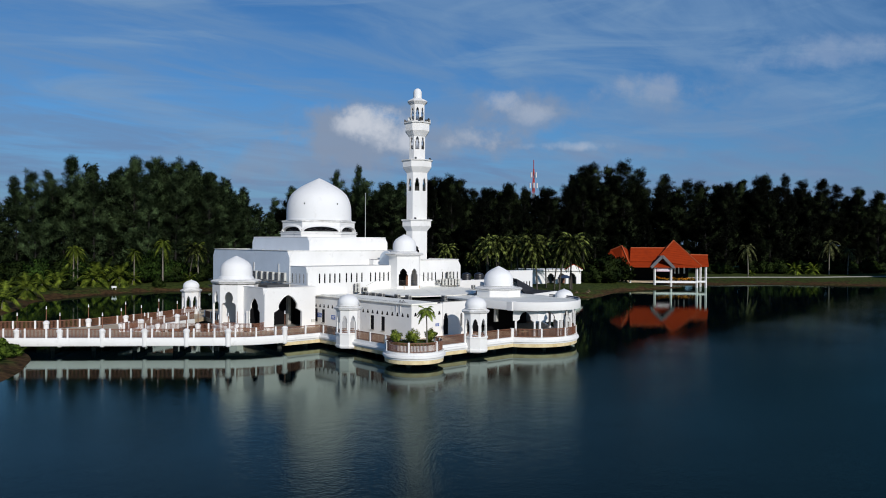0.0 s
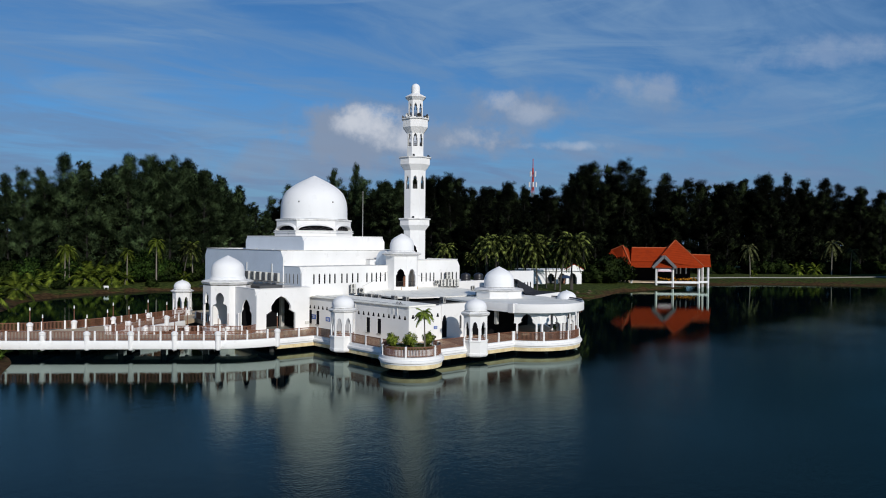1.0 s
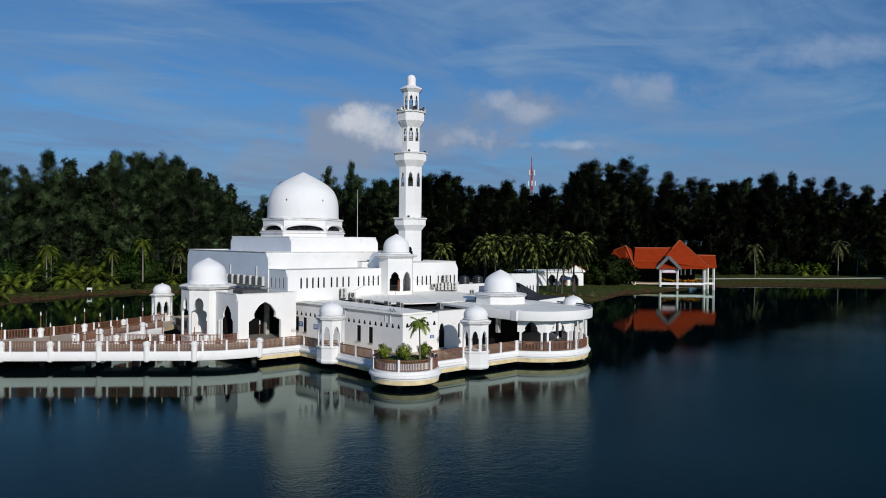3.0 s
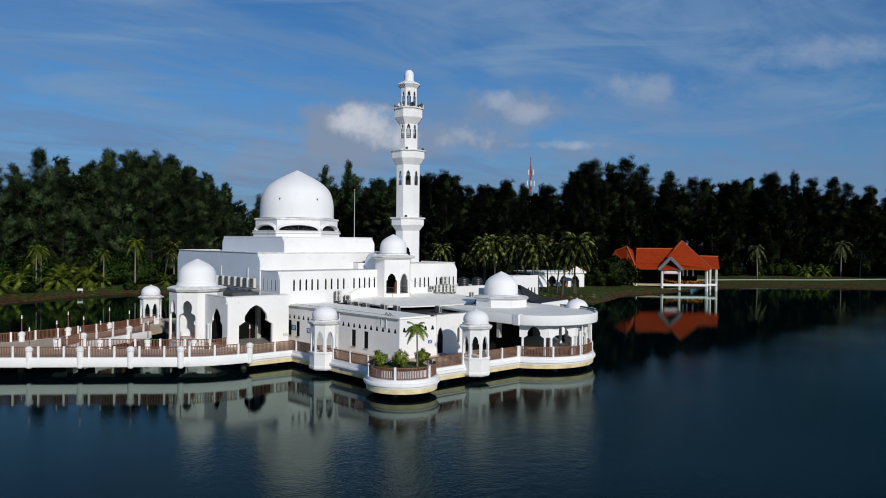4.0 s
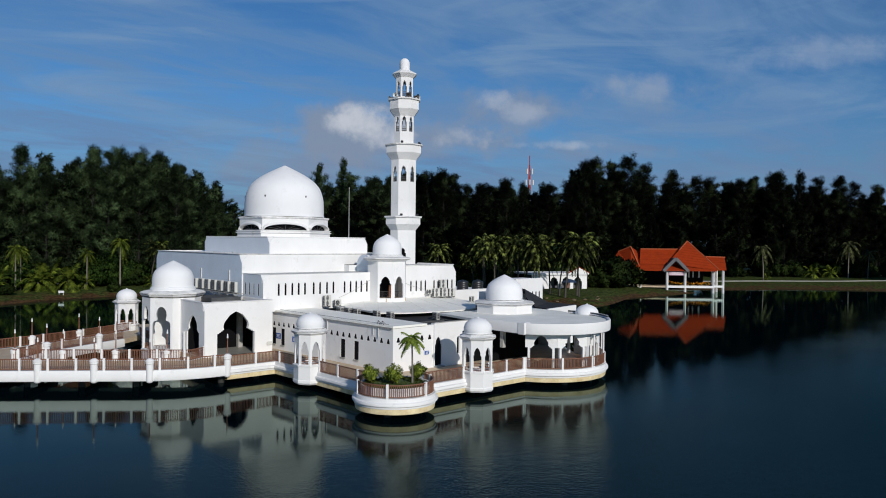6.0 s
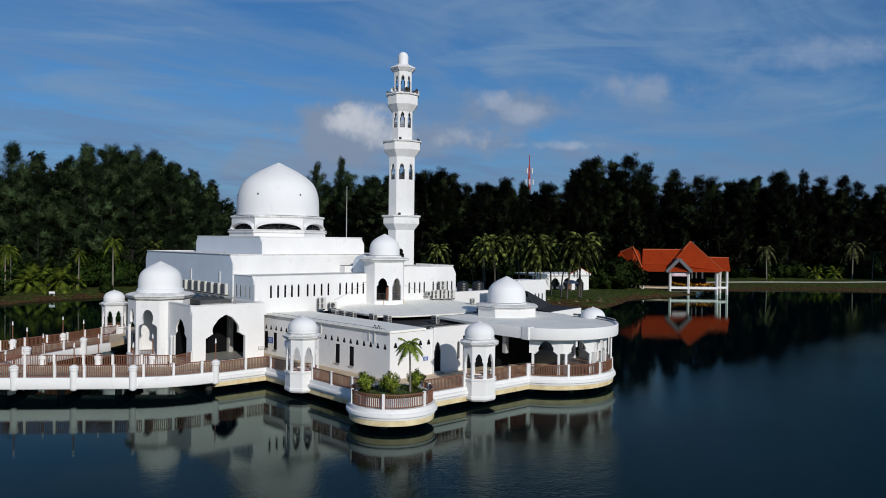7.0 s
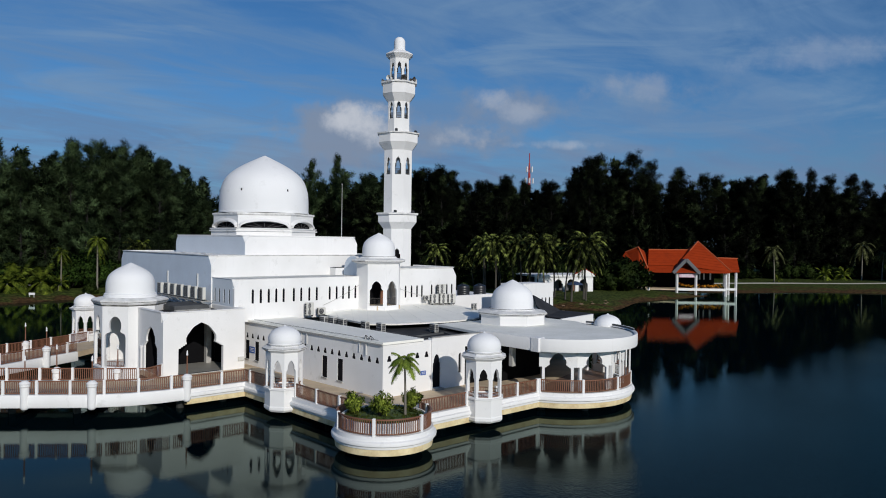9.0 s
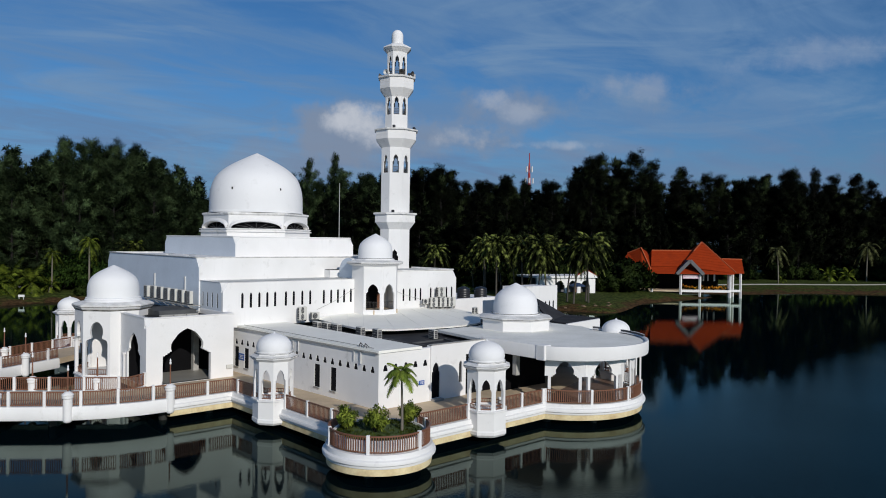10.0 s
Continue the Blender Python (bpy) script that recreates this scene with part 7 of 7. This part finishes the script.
# ---- lakeside buildings and distance ----
def build_red_house():
    h = thing("lakeside_house", "open white-posted lakeside house with an orange-red tiled hip roof", "house", (131, 58, 0.5))
    ax, ay = Vector((0.741, -0.672)), Vector((0.672, 0.741))
    O = Vector((133.0, 55.0))

    def P(u, v, z):
        q = O + ax * u + ay * v
        return (q.x, q.y, z)

    def plate(corners, name, mat, label="", thick=0.22):
        """A sloping slab of roof or deck through the given corners."""
        bm = B()
        top = [bm.verts.new(P(*c)) for c in corners]
        low = [bm.verts.new(P(c[0], c[1], c[2] - thick)) for c in corners]
        bm.faces.new(top), bm.faces.new(low[::-1])
        n = len(corners)
        for i in range(n):
            bm.faces.new((top[i], top[(i + 1) % n], low[(i + 1) % n], low[i]))
        return part(name, bm, mat, h, label)

    def cap(roof, pts):
        for p, q in zip(pts, pts[1:]):
            bm = B()
            bar(bm, P(*p), P(*q), 0.26, 0.22)
            part("ridge_tiles", bm, RIDGE, roof, "pale worn ridge tiles")

    def courses(roof, lo, hi, n):
        """Raised tile courses across a slope, from its lower edge to its upper."""
        for k in range(1, n):
            f = k / n
            (a0, b0), (a1, b1) = lo, hi
            p = [a0[i] + (a1[i] - a0[i]) * f for i in range(3)]
            q = [b0[i] + (b1[i] - b0[i]) * f for i in range(3)]
            bm = B()
            bar(bm, P(p[0], p[1], p[2] + 0.03), P(q[0], q[1], q[2] + 0.03), 0.14, 0.07)
            part("tile_course", bm, RED_TILE, roof)

    # long main roof: upper slope, then a lower eave set forward
    main = plate(((-12.4, 1.2, 7.45), (4.9, 1.2, 7.45), (2.0, 5.0, 10.9), (-11.2, 5.0, 10.85)), "roof", RED_TILE, "orange-red tiled roof")
    courses(main, ((-12.4, 1.2, 7.45), (4.9, 1.2, 7.45)), ((-11.2, 5.0, 10.85), (2.0, 5.0, 10.9)), 8)
    cap(main, ((-11.2, 5.0, 10.9), (0.0, 5.0, 10.95)))
    plate(((-11.2, 5.0, 10.85), (2.0, 5.0, 10.9), (4.9, 9.5, 7.0), (-12.4, 9.5, 7.0)), "roof", RED_TILE, "orange-red tiled roof")
    eave = plate(((-13.3, -1.0, 5.85), (6.0, -1.0, 5.85), (5.4, 1.5, 7.25), (-12.6, 1.5, 7.25)), "lower_eave", RED_TILE, "orange-red tiled lower eave")
    courses(eave, ((-13.3, -1.0, 5.85), (6.0, -1.0, 5.85)), ((-12.6, 1.5, 7.25), (5.4, 1.5, 7.25)), 4)
    # steep hip over the landing
    peak = (0.55, 5.0, 13.0)
    hip = plate(((-5.6, 0.6, 7.6), (6.4, -0.9, 6.05), peak), "roof", RED_TILE, "steep orange-red tiled hip")
    courses(hip, ((-5.6, 0.6, 7.6), (6.4, -0.9, 6.05)), (peak, peak), 10)
    plate(((6.4, -0.9, 6.05), (6.4, 9.5, 6.05), peak), "roof", RED_TILE, "steep orange-red tiled hip")
    plate(((-5.6, 9.5, 7.6), (-5.6, 0.6, 7.6), peak), "roof", RED_TILE, "steep orange-red tiled hip")
    cap(hip, ((-2.0, 3.2, 10.7), peak, (6.4, -0.9, 6.1)))
    # end roof over the water
    end = plate(((4.6, -0.5, 6.1), (8.4, -0.5, 6.1), (9.6, 4.0, 9.0), (4.9, 4.0, 9.1)), "roof", RED_TILE, "orange-red tiled end roof")
    courses(end, ((4.6, -0.5, 6.1), (8.4, -0.5, 6.1)), ((4.9, 4.0, 9.1), (9.6, 4.0, 9.0)), 7)
    cap(end, ((4.9, 4.0, 9.15), (9.7, 4.0, 9.05)))
    plate(((9.6, 4.0, 9.0), (9.8, 8.5, 6.1), (4.6, 8.5, 6.1), (4.9, 4.0, 9.1)), "roof", RED_TILE, "orange-red tiled end roof")
    # cross wing with its gable towards the bank
    wing = plate(((-12.5, 0.0, 6.0), (-13.7, 5.0, 11.4), (-16.2, 7.5, 10.1), (-14.6, 0.4, 6.1)), "roof", RED_TILE, "orange-red tiled wing roof")
    courses(wing, ((-12.5, 0.0, 6.0), (-14.6, 0.4, 6.1)), ((-13.7, 5.0, 11.4), (-16.2, 7.5, 10.1)), 8)
    plate(((-13.7, 5.0, 11.4), (-12.5, 0.0, 6.0), (-10.8, 5.0, 8.6), (-11.6, 8.0, 10.6)), "roof", RED_TILE, "orange-red tiled wing roof")
    cap(wing, ((-12.5, 0.0, 6.05), (-13.7, 5.0, 11.45), (-16.2, 7.5, 10.15)))
    plate(((-14.6, 0.4, 6.1), (-16.2, 7.5, 10.1), (-17.4, 6.6, 8.7), (-15.4, 1.0, 5.9)), "lower_eave", RED_TILE, "orange-red tiled lower eave of the wing")
    cap(wing, ((-15.4, 1.0, 5.95), (-17.4, 6.6, 8.75)))
    for u, v, z, top in ((-12.5, 0.0, 0.6, 5.9), (-5.9, 0.0, 0.5, 6.0), (-1.5, 0.0, -1.0, 6.0), (5.4, 0.0, -1.0, 6.1), (6.3, 3.2, -1.0, 7.2), (7.8, 0.0, -1.0, 6.2), (8.2, 5.5, -1.0, 7.0)):
        bm = B()
        bar(bm, P(u, v, z - 0.6), P(u, v, top), 0.42)
        part("post", bm, WHITE, h)
    bm = B()
    bar(bm, P(-5.9, -0.02, 1.75), P(5.4, -0.02, 1.75), 0.4, 0.55)
    bar(bm, P(5.4, -0.02, 1.9), P(7.8, -0.02, 1.9), 0.4, 0.5)
    part("deck_beam", bm, WHITE, h)
    bm = B()
    bar(bm, P(-5.9, -0.02, 5.75), P(-1.5, -0.02, 5.75), 0.4, 0.4)
    part("lintel", bm, WHITE, h)
    plate(((-5.8, 0.1, 1.8), (7.7, 0.1, 1.8), (8.0, 8.5, 1.8), (-15.0, 8.5, 1.8), (-14.0, 1.5, 1.8)), "deck", TERRACE, "raised house deck", 0.3)
    # back wall coloured black for the shade under the roof
    plate(((-15.5, 7.4, 7.0), (5.5, 7.4, 7.0), (5.5, 7.5, 1.6), (-15.5, 7.5, 1.6)), "back_wall", INTERIOR_SHADE, "house back wall painted near-black as shade", 0.2)
    # small grey gable over the landing
    bm = B()
    for du in (-3.0, 3.1):
        bar(bm, P(-4.2, -1.2, 8.7), P(-4.2 + du, -1.2, 5.6), 0.35, 0.75)
        bar(bm, P(-4.2, 0.4, 8.5), P(-4.2 + du, 0.4, 5.6), 0.3, 0.5)
    bar(bm, P(-4.2, -1.3, 8.6), P(-4.2, 2.6, 8.6), 0.4)
    part("gable", bm, GREY_TIMBER, h, "grey carved gable boards")
    plate(((-4.2, -1.1, 8.75), (-4.2, 2.6, 8.75), (-7.1, 2.0, 5.7), (-7.2, -1.1, 5.6)), "gable_roof", GREY_TIMBER, "grey shingled gable roof", 0.12)
    plate(((-4.2, 2.6, 8.75), (-4.2, -1.1, 8.75), (-1.05, -1.1, 5.5), (-1.2, 2.0, 5.7)), "gable_roof", GREY_TIMBER, "grey shingled gable roof", 0.12)
    bm = B()
    bar(bm, P(-5.5, -0.25, 5.0), P(-1.9, -0.25, 5.0), 0.06, 0.9)
    banner = part("banner", bm, BANNER, h, "pink and white banner")
    bm = B()
    for k, wide in enumerate((1.2, 1.5)):
        bar(bm, P(-3.7 - wide, -0.30, 5.15 - 0.3 * k), P(-3.7 + wide, -0.30, 5.15 - 0.3 * k), 0.03, 0.13)
    part("lettering_bars", bm, SIGN_WHITE, banner, "white lines of unreadable lettering")
    for u, v, w in ((0.6, 3.6, 0.55), (1.7, 3.8, 0.5), (3.1, 3.5, 0.7)):
        bm = B()
        bar(bm, P(u, v, 3.9), P(u, v, 5.6), w, 0.08)
        part("hanging_board", bm, SIGN_WHITE, h, "small pale board hung under the roof")
    rngf = np.random.default_rng(8)
    cs = [P(u, 0.3 + 0.6 * rngf.random(), 2.3 + 0.7 * rngf.random()) for u in np.linspace(-5.2, 4.9, 22)]
    ob = new("flowers", leaves_mesh("flowers", FLOWERS, cs, 0.42, rngf, 12, 0.42))
    ob.parent, ob.matrix_parent_inverse = h, Matrix.Translation(h.location).inverted()
    tagged(ob, "orange flowers along the deck", kind="stuff")
    cs = [P(u, 0.5 + 0.6 * rngf.random(), 2.2 + 0.4 * rngf.random()) for u in np.linspace(-5.2, 4.9, 20)]
    ob = new("flower_leaves", leaves_mesh("flower_leaves", LEAF_BUSH, cs, 0.42, rngf, 16, 0.45))
    ob.parent, ob.matrix_parent_inverse = h, Matrix.Translation(h.location).inverted()
    tagged(ob, "dark leaves under the flowers", kind="stuff")


build_red_house()


def build_white_house():
    h = thing("white_house", "low white arcaded house behind the palms", "house", (101.5, 69.5, 1.5))
    a, b = Vector((107.0, 67.2)), Vector((94.0, 72.4))
    e = (b - a).normalized()
    n = Vector((-e.y, e.x))
    L = (b - a).length

    def place(u, v, t):
        q = a + e * u - n * t
        return (q.x, q.y, v)

    holes = [moorish(2.2 + 3.1 * k, 2.3, 1.4, 2.9, 2, 0.6, 0.7) for k in range(int(L / 3.1) - 1)]
    bm = B()
    slab(bm, rect(0, L, 0.9, 4.83), holes, 0, 0.4, place)
    part("arcade_wall", bm, WHITE, h)
    # dark grey paints the shade behind the arcade onto this wall
    bm = B()
    slab(bm, rect(0, L, 0.9, 4.8), [], 2.6, 2.9, place)
    part("back_wall", bm, GREY_TIMBER, h, "inner wall in dark grey that stands in for arcade shade")
    bm = B()
    slab(bm, rect(-0.5, L + 0.5, 4.85, 5.25), [], -0.5, 9.0, place)
    part("roof", bm, WHITE, h, "flat white roof with a deep fascia")
    bm = B()
    slab(bm, rect(-0.3, 0.0, 0.9, 4.83), [], 0.0, 8.0, place)
    part("side_wall", bm, WHITE, h)
    bm = B()
    slab(bm, [(-0.4, 5.26), (4.6, 5.26), (3.4, 5.9), (2.1, 6.5), (0.8, 5.9)], [], -0.45, -0.1, place)
    part("gable", bm, WHITE, h, "small white gable over the end bay")
    for u0, z0, u1, z1 in ((-0.6, 5.28, 2.1, 6.62), (4.8, 5.28, 2.1, 6.62)):
        bm = B()
        p, q = place(u0, z0, -0.3), place(u1, z1, -0.3)
        bar(bm, p, q, 0.5, 0.14)
        part("verge", bm, RED_TILE, h, "red-brown tiled verge")
    for u, w, z0, z1, mat, label in ((3.0, 1.5, 1.3, 3.6, BROWN, "brown timber door"), (6.2, 1.3, 2.2, 3.7, GLASS_DARK, "dark window"), (9.2, 1.3, 2.2, 3.7, GLASS_DARK, "dark window"), (12.2, 1.6, 1.3, 3.6, BROWN, "brown timber door")):
        bm = B()
        slab(bm, rect(u - w / 2, u + w / 2, z0, z1), [], 2.52, 2.598, place)
        part("door" if mat is BROWN else "window", bm, mat, h, label)


build_white_house()


def build_umbrella(x, y, z):
    t = thing("garden_umbrella", "open dark blue garden umbrella beside the white house", "umbrella", (x, y, z))
    bm = B()
    lathe(bm, [(0.035, z - 0.1), (0.03, z + 2.5), (0, z + 2.55)], 10, (x, y))
    part("pole", bm, PIPE, t, "", True)
    bm = B()
    lathe(bm, [(1.75, z + 1.85), (1.2, z + 2.2), (0.5, z + 2.48), (0, z + 2.58), (0, z + 2.55), (0.5, z + 2.45), (1.2, z + 2.17), (1.75, z + 1.82), (1.75, z + 1.85)], 8, (x, y))
    part("canopy", bm, CANVAS, t, "dark blue cloth canopy")


build_umbrella(100.2, 66.6, 1.45)


def build_tower():
    t = thing("telecom_tower", "grey lattice telecom tower with a red head above the trees", "tower", (269.7, 228, -1.0))
    for k in range(12):
        bm = B()
        z0, z1 = -1.0 + 4.6 * k, -1.0 + 4.6 * (k + 1)
        w0, w1 = 1.5 * (1 - k / 14), 1.5 * (1 - (k + 1) / 14)
        c = [(1, 1), (1, -1), (-1, -1), (-1, 1)]
        for i in range(4):
            (sx, sy), (tx, ty) = c[i], c[(i + 1) % 4]
            bar(bm, (269.7 + sx * w0, 228 + sy * w0, z0), (269.7 + sx * w1, 228 + sy * w1, z1), 0.22)
            bar(bm, (269.7 + sx * w0, 228 + sy * w0, z0), (269.7 + tx * w1, 228 + ty * w1, z1), 0.2)
        part("lattice_section", bm, TOWER_RED if k > 8 else (GREY_TIMBER if k % 3 else SIGN_WHITE), t, "red lattice section" if k > 8 else ("grey lattice section" if k % 3 else "white lattice section"))
    for k in range(8):
        bm = B()
        a = k * 0.785
        z = 43.5 if k % 2 else 49.5
        bar(bm, (269.7 + 1.9 * math.cos(a), 228 + 1.9 * math.sin(a), z), (269.7 + 1.9 * math.cos(a), 228 + 1.9 * math.sin(a), z + 2.8), 0.6)
        part("antenna", bm, SIGN_WHITE, t, "white panel antenna")
    bm = B()
    bar(bm, (269.7, 228, 53.5), (269.7, 228, 59.5), 0.32)
    part("spire", bm, TOWER_RED, t)


build_tower()

bm = B()
sweep(bm, [(-60, 140), (0, 142), (40, 136), (62, 118), (84, 92), (112, 90), (150, 98), (190, 103), (217, 93), (250, 73.5), (286, 52)], [(-3, 1.85), (3, 1.85)])
tagged(link_mesh("road", bm, ASPHALT), "narrow asphalt lakeside road", "road", kind="structure")
bm = B()
sweep(bm, [(-60, 136.6), (0, 138.6), (39, 132.8), (60, 115.5), (82, 89)], [(-0.15, 1.7), (-0.15, 2.02), (0.15, 2.02), (0.15, 1.7)])
far_kerb = np.array([(140, 78), (158, 74), (174, 66.3), (190, 57), (202, 46.5), (213, 40.5), (232, 28), (250, 14)], float)
line = np.array([far_kerb[i] + (far_kerb[i + 1] - far_kerb[i]) * f for i in range(len(far_kerb) - 1) for f in (0.0, 0.2, 0.4, 0.6, 0.8)])
heights = land_height(line[:, 0], line[:, 1])
for (p, zp), (q, zq) in zip(zip(line, heights), zip(line[1:], heights[1:])):
    bar(bm, (p[0], p[1], zp + 0.10), (q[0], q[1], zq + 0.10), 0.36, 0.4)
tagged(link_mesh("kerb", bm, KERB), "pale concrete kerb along the shore", "kerb", kind="structure")


def build_car(paint, m, label):
    t = thing("car", label, "car")
    bm = B()
    soft_box(bm, -2.1, 2.1, -0.85, 0.85, 0.35, 0.95, 0.12)
    body = part("body", bm, paint, t)
    bm = B()
    v = [bm.verts.new(q) for q in ((-1.5, -0.78, 0.93), (1.0, -0.78, 0.93), (1.0, 0.78, 0.93), (-1.5, 0.78, 0.93), (-1.1, -0.62, 1.5), (0.35, -0.62, 1.5), (0.35, 0.62, 1.5), (-1.1, 0.62, 1.5))]
    for f in ((4, 5, 6, 7), (0, 1, 5, 4), (1, 2, 6, 5), (2, 3, 7, 6), (3, 0, 4, 7)):
        bm.faces.new([v[i] for i in f])
    cab = part("cabin", bm, GLASS_DARK, t, "dark glazed cabin")
    bm = B()
    soft_box(bm, -1.12, 0.37, -0.64, 0.64, 1.46, 1.54, 0.03)
    part("roof", bm, paint, cab)
    for x in (-1.3, 1.3):
        for y in (-0.8, 0.8):
            bm = B()
            lathe(bm, [(0, -0.1), (0.32, -0.1), (0.34, 0), (0.32, 0.1), (0, 0.1)], 18)
            bmesh.ops.transform(bm, matrix=pose(x, y, 0.34, 90, 0, 0), verts=bm.verts[:])
            part("wheel", bm, BLACK, t, "", True)
    t.matrix_basis = m


build_car(CAR_WHITE, pose(42, 133.8, 1.86, 0, 0, -20), "small white car parked on the lakeside road")
build_car(CAR_WHITE, pose(36, 137, 1.86, 0, 0, -12), "white car parked on the lakeside road")
build_car(CAR_RED, pose(76, 101.5, 1.86, 0, 0, -50), "red car parked on the lakeside road")

sg = thing("shore_sign", "small white sign board on two posts on the bank", "sign", (8.2, 118.6, 0.5))
bm = B()
for x in (-0.6, 0.6):
    bar(bm, (8.2 + x * 0.5, 119.6 - x * 0.44, 0.4), (8.2 + x * 0.5, 119.6 - x * 0.44, 1.4), 0.08)
part("post", bm, PIPE, sg)
bm = B()
bar(bm, (8.2 - 0.42, 119.55 + 0.37, 1.5), (8.2 + 0.42, 119.55 - 0.37, 1.5), 0.05, 0.42)
part("board", bm, SIGN_WHITE, sg)
bm = B()
lathe(bm, [(0.13, 1.5), (0.06, 25.0), (0.13, 25.1), (0, 25.3)], 12, (71, 112))
tagged(link_mesh("flood_mast", bm, PIPE, True), "thin grey steel light mast behind the hall", "mast")
